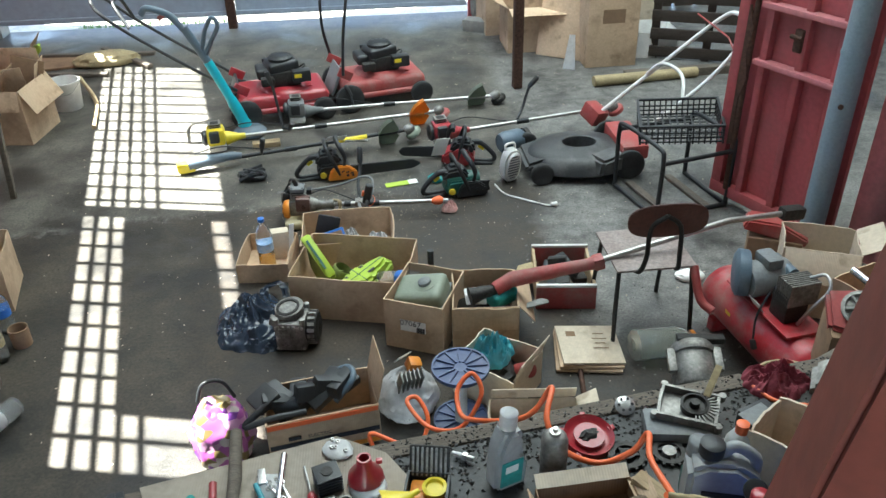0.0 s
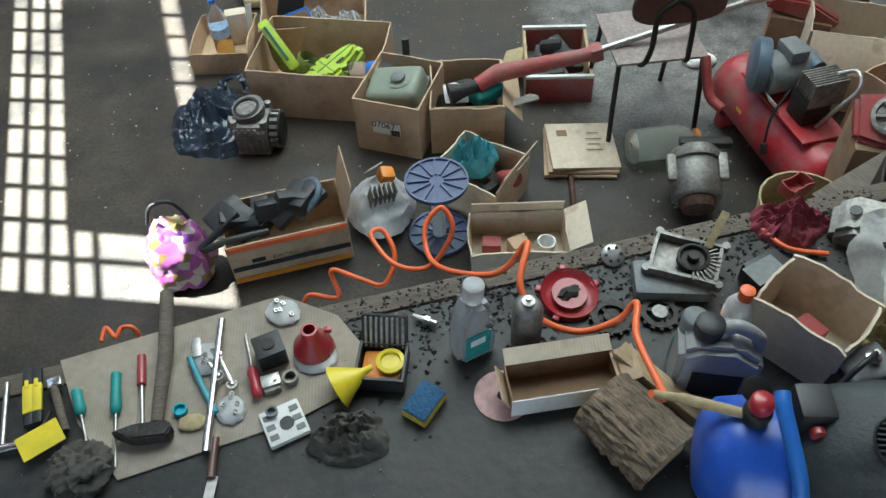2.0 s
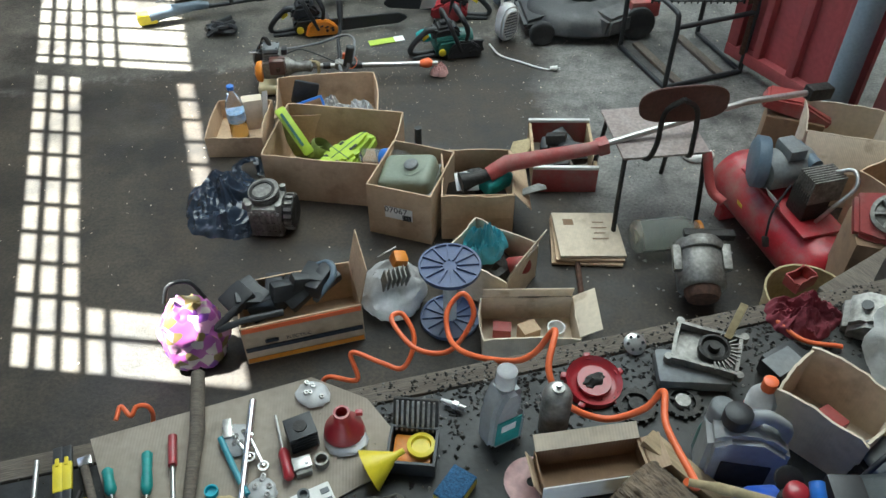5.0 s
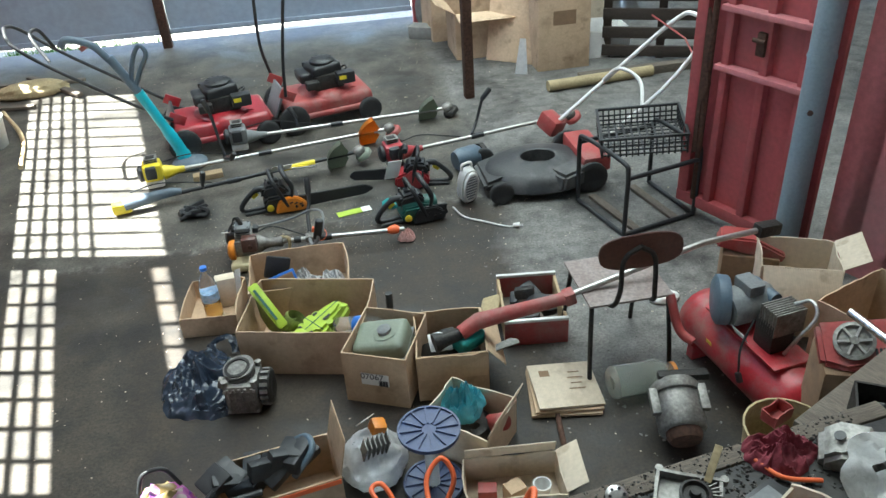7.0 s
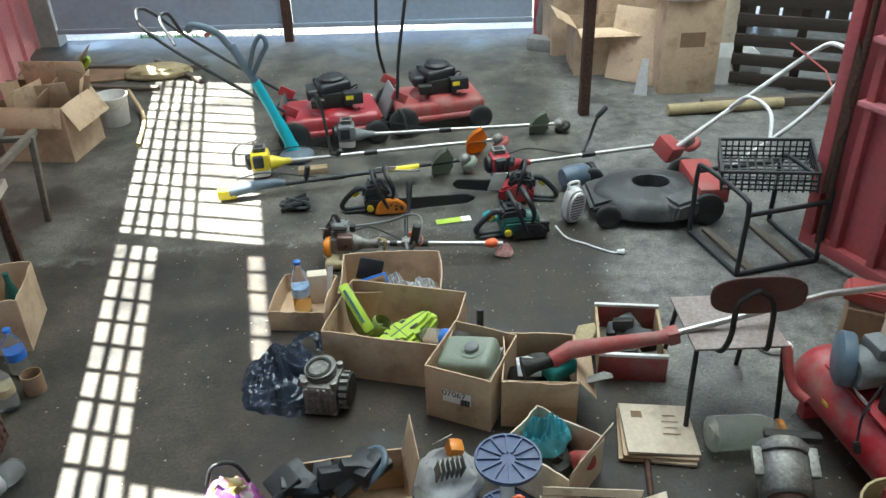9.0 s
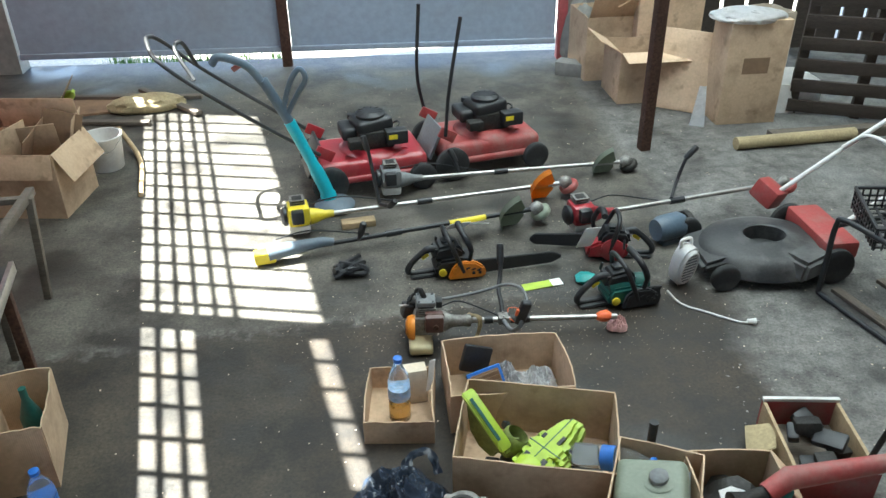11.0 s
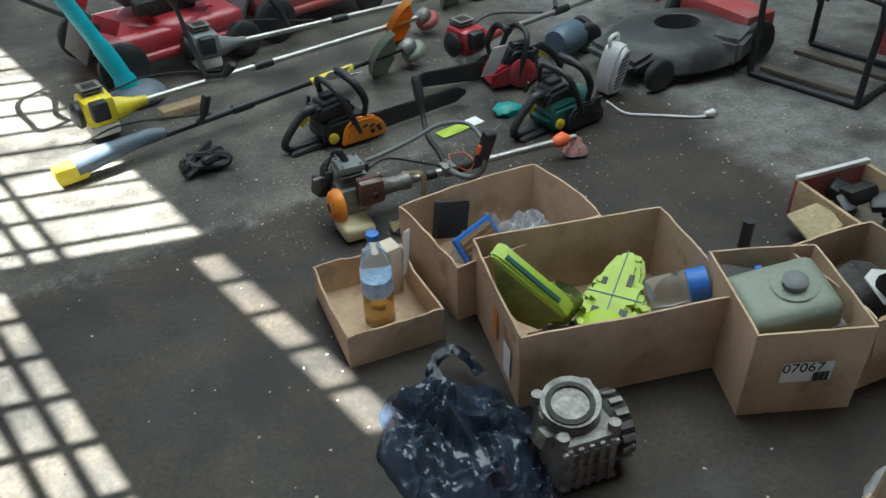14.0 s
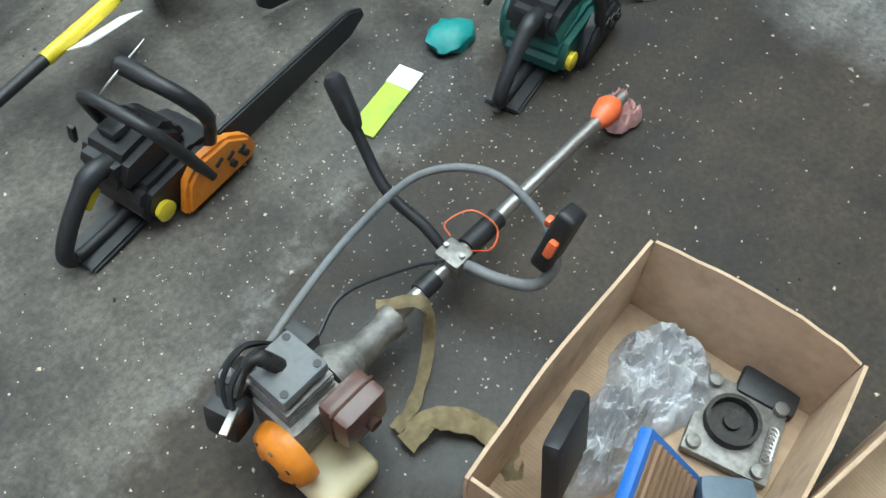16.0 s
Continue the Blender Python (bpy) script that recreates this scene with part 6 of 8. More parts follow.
# turquoise trimmer leaning on the first mower
ct = thing("lawn_trimmer", P(0, 0, 0), "turquoise and slate electric lawn trimmer leaning on a mower", "lawn trimmer")
part("lower_shell", tube(curve_pts([(-1.03, 5.58, 0.06), (-1.06, 5.58, 0.16), (-1.15, 5.57, 0.40), (-1.22, 5.56, 0.58)], 5), [0.05] * 3 + [0.042] * 5 + [0.034] * 8, 14), M["cyan"], ct)
part("tube", tube([(-1.22, 5.56, 0.58), (-1.34, 5.54, 0.84)], 0.03, 12), M["slate"], ct)
part("handle", tube(curve_pts([(-1.34, 5.54, 0.82), (-1.42, 5.53, 0.93), (-1.55, 5.50, 0.99), (-1.6, 5.5, 0.95)], 6), 0.024, 10), M["slate"], ct)
part("fore_grip", tube(curve_pts([(-1.24, 5.56, 0.60), (-1.16, 5.54, 0.74), (-1.10, 5.53, 0.84), (-1.13, 5.53, 0.90), (-1.19, 5.53, 0.82), (-1.25, 5.55, 0.64)], 6), 0.016, 10), M["slate"], ct)
part("guard", lathe([(0.03, 0.0), (0.12, 0.0), (0.125, 0.02), (0.10, 0.045), (0.04, 0.06)], 24, P(-1.0, 5.56, 0.01)), M["slate"], ct)
part("trigger", bx(0.08, 0.02, 0.03, pose(-1.46, 5.52, 0.93, 0, -30, 0), 0.006), M["dustred"], ct)

# ---- brush cutters ----
trimmer((-1.17, 5.27, 0.10), (0.44, 5.58, 0.10), "yellow brush cutter with a steel shaft and orange guard", "yellow", head="dustred", guard="orange",
        grip=[[(0.46, 0.0, 0.02), (0.45, 0.05, 0.12), (0.43, 0.10, 0.30), (0.40, 0.10, 0.42)], [(0.46, 0, 0.02), (0.5, -0.12, 0.06), (0.52, -0.18, 0.12)]], sleeve=(0.86, 0.93, "orange"))
t2 = trimmer((-1.33, 4.93, 0.06), (0.2, 5.25, 0.10), "blue and yellow cordless trimmer with a black shaft", "slate", shaft="black", head="sage", guard="sage", engine=False, sleeve=(0.66, 0.80, "yellow"),
             grip=[[(0.50, 0.0, 0.0), (0.5, -0.08, 0.06), (0.52, -0.12, 0.16)]])
part("battery", bx(0.12, 0.08, 0.07, P(-0.02, 0, -0.01), 0.02), M["yellow"], t2)
part("motor_body", tube([(0.0, 0, 0), (0.10, 0, 0.01), (0.3, 0, 0.02), (0.36, 0, 0.01)], [0.045, 0.04, 0.028, 0.02], 14), M["slate"], t2)
part("paper_tag", bx(0.16, 0.003, 0.09, pose(1.16, -0.05, 0.0, 60, 10, 0)), M["paper"], t2)
trimmer((-0.63, 5.70, 0.11), (0.92, 5.92, 0.07), "grey petrol brush cutter with a green guard", "grey", head="dark", guard="sage", grip=[[(0.42, 0.0, 0.02), (0.40, 0.04, 0.1), (0.37, 0.06, 0.16)]])
trimmer((0.45, 5.10, 0.12), (1.72, 5.33, 0.16), "red petrol brush cutter with a steel shaft", "mowred", grip=[[(0.55, 0, 0.02), (0.62, 0.08, 0.08), (0.68, 0.10, 0.22), (0.74, 0.10, 0.28)]], head="dustred")
solo("yellow_wood_block", bx(0.2, 0.07, 0.04, P(0, 0, 0.02), 0.004), M["palewood"], pose(-0.85, 5.32, 0, 0, 0, 10), "pale wooden block under a shaft", "block")
# the near one
n5 = trimmer((-0.48, 4.17, 0.10), (0.40, 4.17, 0.075), "worn grey and orange brush cutter with a bagged shaft end", "dark", engine=False,
             grip=[[(0.335, 0.02, 0.01), (0.335, 0.07, 0.04), (0.33, 0.15, 0.07), (0.345, 0.22, 0.13), (0.345, 0.28, 0.25)]])
part("crankcase", bx(0.11, 0.10, 0.10, P(-0.03, 0, 0.0), 0.014), M["alu"], n5)
cyl_ = part("cylinder", bx(0.075, 0.07, 0.07, P(-0.03, 0.01, 0.07), 0.01), M["dark"], n5)
for k in range(5):
    part("cooling_fin", bx(0.092, 0.088, 0.004, P(-0.03, 0.01, 0.045 + 0.011 * k), 0.001), M["alu"], cyl_)
top_ = part("cylinder_cover", bx(0.088, 0.086, 0.026, P(-0.03, 0.012, 0.112), 0.007), M["grey"], n5)
for sx, sy in ((-0.062, -0.02), (0.002, -0.02), (-0.062, 0.044), (0.002, 0.044)):
    part("bolt_hole", lathe([(0.0065, 0), (0.0065, 0.003)], 8, P(sx, sy, 0.1235)), M["black"], top_)
part("plug_boot", tube(curve_pts([(-0.035, 0.02, 0.12), (-0.055, 0.03, 0.16), (-0.075, 0.035, 0.15), (-0.10, 0.04, 0.09)], 5), [0.013] * 6 + [0.008] * 5 + [0.004] * 5, 9), M["dark"], n5)
mf = part("muffler", bx(0.085, 0.062, 0.085, P(0.005, -0.082, 0.055), 0.012), M["seat"], n5, "scorched brown muffler")
part("muffler_seam", bx(0.089, 0.006, 0.089, P(0.005, -0.082, 0.055), 0.003), M["rust"], mf)
part("outlet", lathe([(0.012, 0), (0.012, 0.012), (0.008, 0.012), (0.008, 0.0)], 10, pose(0.01, -0.112, 0.05, 90, 0, 0)), M["rust"], mf)
st = part("starter_cover", lathe([(0.057, 0), (0.059, 0.012), (0.052, 0.032), (0.03, 0.042), (0.012, 0.043)], 22, pose(-0.082, -0.035, -0.005, 0, -90, 0)), M["orange"], n5, "orange starter cover")
for k in range(7):
    part("vent", bx(0.003, 0.008, 0.02, Matrix.Translation((-0.1185, -0.035, -0.005)) @ Matrix.Rotation(k * 0.898, 4, "X") @ P(0, 0, 0.034)), M["black"], st)
part("badge", lathe([(0.016, 0), (0.016, 0.002)], 16, pose(-0.125, -0.035, -0.005, 0, -90, 0)), M["ink"], st)
part("fuel_tank", bx(0.11, 0.13, 0.052, P(-0.055, -0.075, -0.07), 0.02, seg=3), M["tank"], n5, "yellowed translucent fuel tank")
part("carburettor", bx(0.06, 0.05, 0.06, P(-0.075, 0.075, 0.045), 0.01), M["dark"], n5)
part("air_box", bx(0.05, 0.06, 0.07, pose(-0.115, 0.06, 0.03, 0, 10, 15), 0.012), M["black"], n5)
part("choke_lever", bx(0.05, 0.012, 0.006, pose(-0.13, 0.03, 0.075, 0, 15, 30), 0.002), M["steel"], n5)
part("primer", lathe([(0.012, 0), (0.013, 0.006), (0.008, 0.014)], 12, P(-0.085, 0.085, 0.075)), M["clearbag"], n5)
for k, (ya, za) in enumerate(((0.09, 0.07), (0.075, 0.095), (0.055, 0.10))):
    part("fuel_line", tube(curve_pts([(-0.12, 0.05 - 0.01 * k, 0.05), (-0.10, ya, za), (-0.04, ya + 0.01, za + 0.015), (0.02, 0.06, 0.05)], 5), 0.0045, 6), M["black"], n5)
part("coil", bx(0.03, 0.05, 0.035, P(0.035, 0.055, 0.07), 0.006), M["black"], n5)
part("clutch_housing", lathe([(0.052, 0), (0.05, 0.025), (0.03, 0.06), (0.026, 0.12), (0.03, 0.125), (0.03, 0.15), (0.018, 0.155)], 18, pose(0.03, 0, 0, 0, 90, 0)), M["alu"], n5)
part("rubber_collar", tube([(0.245, 0, 0), (0.285, 0, 0)], 0.0185, 14), M["black"], n5)
part("clamp", bx(0.05, 0.055, 0.04, P(0.335, 0, 0.006), 0.009), M["alu"], n5)
for sy in (-0.018, 0.018):
    part("clamp_bolt", lathe([(0.005, 0), (0.005, 0.007)], 6, P(0.335, sy, 0.026)), M["steel"], n5)
part("handlebar", tube(curve_pts([(0.335, -0.02, 0.01), (0.345, -0.09, 0.02), (0.36, -0.15, 0.045), (0.385, -0.165, 0.08), (0.39, -0.16, 0.11)], 6), 0.0105, 10), M["grey"], n5)
tg = part("throttle_grip", bx(0.045, 0.035, 0.13, pose(0.395, -0.155, 0.145, 8, 12, 0), 0.011, seg=3), M["black"], n5)
part("trigger", bx(0.014, 0.016, 0.035, pose(0.368, -0.16, 0.15, 8, 12, 0), 0.005), M["hose"], tg)
part("switch", bx(0.016, 0.012, 0.016, P(0.40, -0.132, 0.165), 0.004), M["hose"], tg)
part("outer_cable", tube(curve_pts([(-0.05, 0.075, 0.06), (0.10, 0.12, 0.05), (0.24, 0.135, 0.07), (0.36, 0.10, 0.13), (0.42, 0.0, 0.16), (0.42, -0.11, 0.13), (0.395, -0.155, 0.085)], 8), 0.0075, 8), M["grey"], n5)
part("twine", tube(curve_pts([(0.36, 0.03, 0.02), (0.37, 0.05, 0.03), (0.42, 0.03, 0.035), (0.43, -0.02, 0.02), (0.40, -0.035, 0.0), (0.36, -0.02, 0.02)], 5), 0.002, 5), M["hose"], n5, "orange twine")
part("orange_tape", tube([(0.78, 0, 0), (0.80, 0, 0), (0.83, 0.002, 0.003), (0.85, 0, 0)], [0.015, 0.025, 0.03, 0.018], 9), M["hose"], n5)
part("wrapped_end", crumple(0.055, 0.042, 0.075, 91, folds=7, m=pose(0.89, 0, -0.065, 0, 0, 0)), M["skin"], n5, "pink plastic bag wrapped on the end", smooth=25)
part("strap", ribbon([(0.17, 0.03, 0.02), (0.22, -0.03, 0.03), (0.20, -0.06, -0.06), (0.12, -0.10, -0.085), (0.06, -0.11, -0.08)], 0.022, 92), M["straw"], n5, "dirty cloth strap")
solo("cloth_strap", ribbon([(-0.43, 4.03, 0.02), (-0.37, 4.02, 0.035), (-0.33, 3.96, 0.02), (-0.33, 3.90, 0.006), (-0.36, 3.865, 0.01)], 0.04, 93), M["straw"], P(0, 0, 0), "crumpled beige cloth strap on the floor", "strap")

# ---- chainsaws and small machines ----
chainsaw(pose(-0.33, 4.76, 0, 0, 0, 8), "black and orange chainsaw with its bar sheathed", "black", "orange", 0.46)
solo("paper_tag", bx(0.14, 0.002, 0.06, None), M["paper"], pose(-0.30, 4.83, 0.24, 40, 10, 30), "white paper tag hanging on a chainsaw", "paper", "paper tags")
chainsaw(pose(0.53, 4.86, 0, 0, 0, 172), "red and black chainsaw lying beside others", "mowred", "black", 0.3)
solo("paper_tag", bx(0.10, 0.003, 0.15, None, 0.001), M["paper"], pose(0.40, 4.78, 0.16, 20, 8, 20), "white printed paper tied to a saw", "paper", "paper tags")
gs = chainsaw(pose(0.50, 4.42, 0, 0, 0, 10), "dark green and black electric chainsaw", "green", "black", 0.05)
part("motor", tube([(-0.10, 0, 0.09), (-0.02, 0, 0.09), (0.12, 0, 0.085)], [0.06, 0.062, 0.05], 16), M["green"], gs)
solo("teal_guard", blob(0.06, 0.05, 0.03, 93, 0.2, 2, 3), M["teal"], P(0.36, 4.60, 0), "teal plastic cap on the floor", "cap")
gtg = thing("price_tag", pose(0.10, 4.575, 0.004, 0, 0, 12), "lime green and white card tag on the floor", "tag")
part("card", bx(0.17, 0.06, 0.003, None), M["lime"], gtg)
part("white_end", bx(0.06, 0.062, 0.004, P(0.10, 0, 0.001)), M["paper"], gtg)
ht = thing("fan_heater", pose(0.83, 4.55, 0.0, 10, 0, 25), "white ribbed plastic fan heater on the floor", "heater")
oval = [(0.062 * math.copysign(abs(math.cos(a)) ** 0.8, math.cos(a)), 0.125 + 0.12 * math.copysign(abs(math.sin(a)) ** 0.8, math.sin(a))) for a in [2 * math.pi * k / 28 for k in range(28)]]
part("shell", prism(oval, 0.085, None, 0.014), M["white"], ht)
part("grille_ring", tube([(x * 0.78, -0.044, 0.125 + (z - 0.125) * 0.8) for x, z in oval + oval[:1]], 0.006, 6, cap=False), M["white"], ht)
for k in range(9):
    wid = 0.085 * math.sqrt(max(0.05, 1 - ((k - 4) / 4.6) ** 2))
    part("louvre", bx(wid, 0.006, 0.007, pose(0, -0.0445, 0.045 + 0.02 * k, 25, 0, 0), 0.002), M["grey"], ht)
part("carry_loop", tube(curve_pts([(-0.035, 0.02, 0.225), (-0.03, 0.03, 0.262), (0.03, 0.03, 0.262), (0.035, 0.02, 0.225)], 5), 0.009, 8), M["white"], ht)
bp = thing("blue_pump", pose(0.92, 4.98, 0, 0, 0, 20), "small blue electric pump on the floor", "pump")
part("body", tube([(-0.1, 0, 0.09), (-0.06, 0, 0.09), (0.06, 0, 0.09), (0.1, 0, 0.09)], [0.06, 0.075, 0.075, 0.05], 18), M["slate"], bp)
part("foot", bx(0.14, 0.10, 0.03, P(0, 0, 0.015), 0.005), M["slate"], bp)
part("fan_cover", lathe([(0.07, 0), (0.075, 0.03), (0.05, 0.045)], 18, pose(0.09, 0, 0.09, 0, 90, 0)), M["dark"], bp)
rod_thing("white_cable", [(0.72, 4.40, 0.05), (0.78, 4.34, 0.006), (0.88, 4.26, 0.006), (1.0, 4.17, 0.006), (1.05, 4.15, 0.008)], 0.006, "white", "white power cord ending in a plug", "cord", 6)
pl = thing("power_plug", pose(1.06, 4.15, 0.0, 0, 0, -10), "white power plug lying on the floor", "plug")
part("body", tube([(-0.02, 0, 0.017), (0.02, 0, 0.017)], [0.01, 0.018], 12), M["white"], pl)
for sy in (-0.008, 0.008):
    part("pin", tube([(0.02, sy, 0.017), (0.04, sy, 0.017)], 0.0025, 6), M["steel"], pl)
hs = thing("harness", pose(-0.90, 4.80, 0, 0, 0, 20), "black webbing harness dropped on the floor", "harness")
for k in range(5):
    a = random.Random(100 + k)
    part("strap", tube(curve_pts([(a.uniform(-0.1, 0.1), a.uniform(-0.08, 0.08), 0.012 + 0.05 * a.random()) for _ in range(5)], 6), 0.015, 6), M["black"], hs)

# ---- cart frame with crate ----
A, B, C, D = Vector((1.50, 4.37, 0)), Vector((1.63, 3.90, 0)), Vector((2.10, 4.03, 0)), Vector((2.0, 4.48, 0))
cf = thing("steel_trolley", P(0, 0, 0), "black tubular steel trolley frame on the floor", "trolley")
r = 0.014
up = lambda v, z: (v.x, v.y, z)
part("side_loop", tube(curve_pts([up(A, r), up(A, 0.2), up(A, 0.40), up(A.lerp(B, 0.12), 0.45), up(A.lerp(B, 0.88), 0.45), up(B, 0.40), up(B, 0.2), up(B, r)], 5), r, 10), M["black"], cf)
part("side_loop", tube(curve_pts([up(D, r), up(D, 0.2), up(D, 0.40), up(D.lerp(C, 0.12), 0.45), up(D.lerp(C, 0.88), 0.45), up(C, 0.40), up(C, 0.2), up(C, r)], 5), r, 10), M["black"], cf)
for p, q, z in ((A, B, r), (B, C, r), (D, C, r), (A, D, 0.40), (B, C, 0.37)):
    part("rail", tube([up(p, z), up(q, z)], r, 10), M["black"], cf)
for f_ in (0.2, 0.75):
    p, q = A.lerp(D, f_), B.lerp(C, f_)
    part("base_board", bx((q - p).length, 0.05, 0.02, P((q - p).length / 2, 0, 0.012), 0.003), M["wood"], cf, "", frame_of(p, q))
cr = thing("plastic_crate", pose(1.84, 4.28, 0.415, 4, -4, -14), "black lattice plastic crate on the trolley", "crate")
cr.scale = (1, 1, 0.72)
for sx in (-1, 1):
    part("rim", bx(0.016, 0.38, 0.02, P(sx * 0.24, 0, 0.16), 0.003), M["black"], cr)
    for k in range(3):
        part("slat", bx(0.008, 0.38, 0.012, P(sx * 0.24, 0, 0.02 + 0.04 * k), 0.002), M["black"], cr)
    for k in range(12):
        part("upright", bx(0.008, 0.008, 0.16, P(sx * 0.24, -0.185 + 0.0336 * k, 0.08), 0.001), M["black"], cr)
for sy in (-1, 1):
    part("rim", bx(0.49, 0.016, 0.02, P(0, sy * 0.19, 0.16), 0.003), M["black"], cr)
    for k in range(3):
        part("slat", bx(0.48, 0.008, 0.012, P(0, sy * 0.19, 0.02 + 0.04 * k), 0.002), M["black"], cr)
    for k in range(15):
        part("upright", bx(0.008, 0.008, 0.16, P(-0.235 + 0.0336 * k, sy * 0.19, 0.08), 0.001), M["black"], cr)
for k in range(9):
    part("floor_slat", bx(0.48, 0.012, 0.006, P(0, -0.17 + 0.0425 * k, 0.008)), M["black"], cr)
for k in range(11):
    part("floor_slat", bx(0.012, 0.38, 0.006, P(-0.22 + 0.044 * k, 0, 0.014)), M["black"], cr)

# ---- far boxes, pallet and pipe ----
carton(1.46, 7.42, 0.52, 0.45, 0.42, 2, "brown cardboard box standing open by the wall", flaps=((0, 0.18, 100), (3, 0.2, 60)), seed=20)
carton(1.30, 8.05, 0.5, 0.5, 0.55, 5, "stacked brown cardboard box by the gate", flaps=((0, 0.2, 30),), seed=21)
carton(1.75, 7.95, 0.55, 0.5, 0.75, 0, "tall brown cardboard box in a stack", flaps=((3, 0.2, 120),), seed=22)
solo("leaning_cardboard", bx(0.5, 0.05, 0.62, P(0, 0, 0.31), 0.006), M["card"], pose(1.68, 6.98, 0, -14, 0, -35), "tilted brown carton leaning on others", "carton")
tb = thing("tall_carton", pose(2.06, 6.82, 0, 0, 0, 2), "tall flat brown carton with shiny wrap on top", "carton")
part("body", bx(0.46, 0.3, 0.78, P(0, 0, 0.39), 0.006), M["card"], tb)
part("print", bx(0.2, 0.002, 0.12, P(0, -0.1505, 0.45)), M["carddark"], tb)
part("wrap", blob(0.28, 0.2, 0.05, 95, 0.3, 2.2, 4, m=P(-0.05, 0, 0.76), ridge=True), M["clearbag"], tb)
solo("wrap_tail", prism([(-0.05, 0), (-0.02, 0.3), (0.03, 0.3), (0.06, 0.0)], 0.01), M["clearbag"], pose(1.68, 6.66, 0.0, -15, 0, -25), "hanging strip of clear plastic wrap", "plastic wrap")
carton(2.55, 7.05, 0.36, 0.4, 0.24, -4, "white printed cardboard box on the floor", material="paper", seed=24)
carton(2.45, 7.5, 0.4, 0.3, 0.65, 15, "pale carton with a blue round mark", material="cardlight", seed=25)
solo("blue_mark", lathe([(0.09, 0), (0.09, 0.003)], 24, pose(0, 0, 0, 90, 0, 0)), M["cyan"], pose(2.41, 7.34, 0.5, 0, 0, 15), "round blue printed mark on a carton", "mark")
solo("concrete_block", bx(0.3, 0.16, 0.12, P(0, 0, 0.06), 0.01), M["wall"], pose(1.02, 7.98, 0, 0, 0, -28), "grey concrete block by the gate jamb", "block")
solo("rubble_pier", blob(0.16, 0.12, 0.4, 96, 0.3, 2.5, 3), M["wall"], P(1.15, 8.35, 0), "broken masonry pier at the gate jamb", "rubble")
pa = thing("pallet", pose(2.95, 6.72, 0, 8, 0, -22), "dark wooden pallet standing on edge", "pallet")
for k in range(7):
    part("slat", bx(1.0, 0.025, 0.10, P(0, -0.05, 0.08 + 0.17 * k), 0.004), M["darkwood"], pa)
for sx in (-0.46, 0, 0.46):
    part("stringer", bx(0.07, 0.09, 1.2, P(sx, 0.01, 0.6), 0.004), M["darkwood"], pa)
pa2 = copy_thing(pa, pose(3.9, 6.75, 0, 8, 0, 4))
rod_thing("steel_pipe", [(1.80, 6.20, 0.045), (2.72, 6.30, 0.045)], 0.045, "straw", "pale rusty pipe lying on the floor", "pipe")
solo("grey_beam", bx(1.8, 0.09, 0.07, P(0, 0, 0.035), 0.005), M["wood"], pose(3.0, 6.38, 0, 0, 0, 3), "grey wooden beam lying on the floor", "beam")
# grass under the gate
g = bmesh.new()
rg = random.Random(7)
for k in range(1400):
    x, y, hh = rg.uniform(-3.4, -1.7), rg.uniform(8.6, 9.3), rg.uniform(0.04, 0.14)
    a = rg.uniform(0, 6.28)
    d = Vector((math.cos(a), math.sin(a), 0)) * 0.006
    p = Vector((x, y, -0.22))
    g.faces.new([g.verts.new(p - d), g.verts.new(p + d), g.verts.new(p + Vector((rg.uniform(-0.04, 0.04), rg.uniform(-0.04, 0.04), hh + 0.12)))])
tagged(solo("grass", g, M["grass"], P(0, 0, 0), "green grass growing outside under the gate", "grass", smooth=None), kind="stuff")

# ---- heap by the container ----
yb = carton(2.22, 2.42, 0.48, 0.40, 0.45, -68, "tall yellowed cardboard box with an oil stain", material="card", seed=30)
bxs = [(2.12, 3.0, 0.34, 0.26, 0.38, -22, "crumpled cardboard box with a pale flap", ((0, 0.16, 150), (1, 0.12, 60))),
       (2.36, 1.98, 0.45, 0.36, 0.58, -64, "torn pale cardboard box on the heap", ((0, 0.2, 120), (1, 0.15, 60))),
       (2.62, 1.72, 0.5, 0.42, 0.72, -66, "large torn pale cardboard box by the container", ((0, 0.25, 150), (3, 0.2, 100))),
       (2.05, 1.28, 0.36, 0.34, 0.86, -60, "brown cardboard box with tubes and scraps", ((0, 0.1, 140), (2, 0.1, 20)))]
for i, (x, y, w, d, hh, rz, lb_, fl) in enumerate(bxs):
    carton(x, y, w, d, hh, rz, lb_, fl, material="cardlight" if i in (0, 2) else "card", seed=31 + i)
solo("red_bracket", prism([(-0.16, 0), (-0.15, 0.06), (0.0, 0.09), (0.16, 0.05), (0.15, 0)], 0.12, None, 0.01), M["dustred"], pose(2.0, 3.22, 0.28, 0, 12, -25), "dusty red metal bracket with holes", "bracket")
solo("bracket_base", bx(0.26, 0.2, 0.28, P(0, 0, 0.14), 0.01), M["carddark"], pose(2.02, 3.24, 0, 0, 0, -25), "dirty carton under a bracket", "carton")
solo("white_rag", blob(0.08, 0.05, 0.03, 97, 0.4, 2.6, 3, ridge=True), M["paper"], P(1.62, 3.28, 0), "crumpled white paper on the floor", "paper")
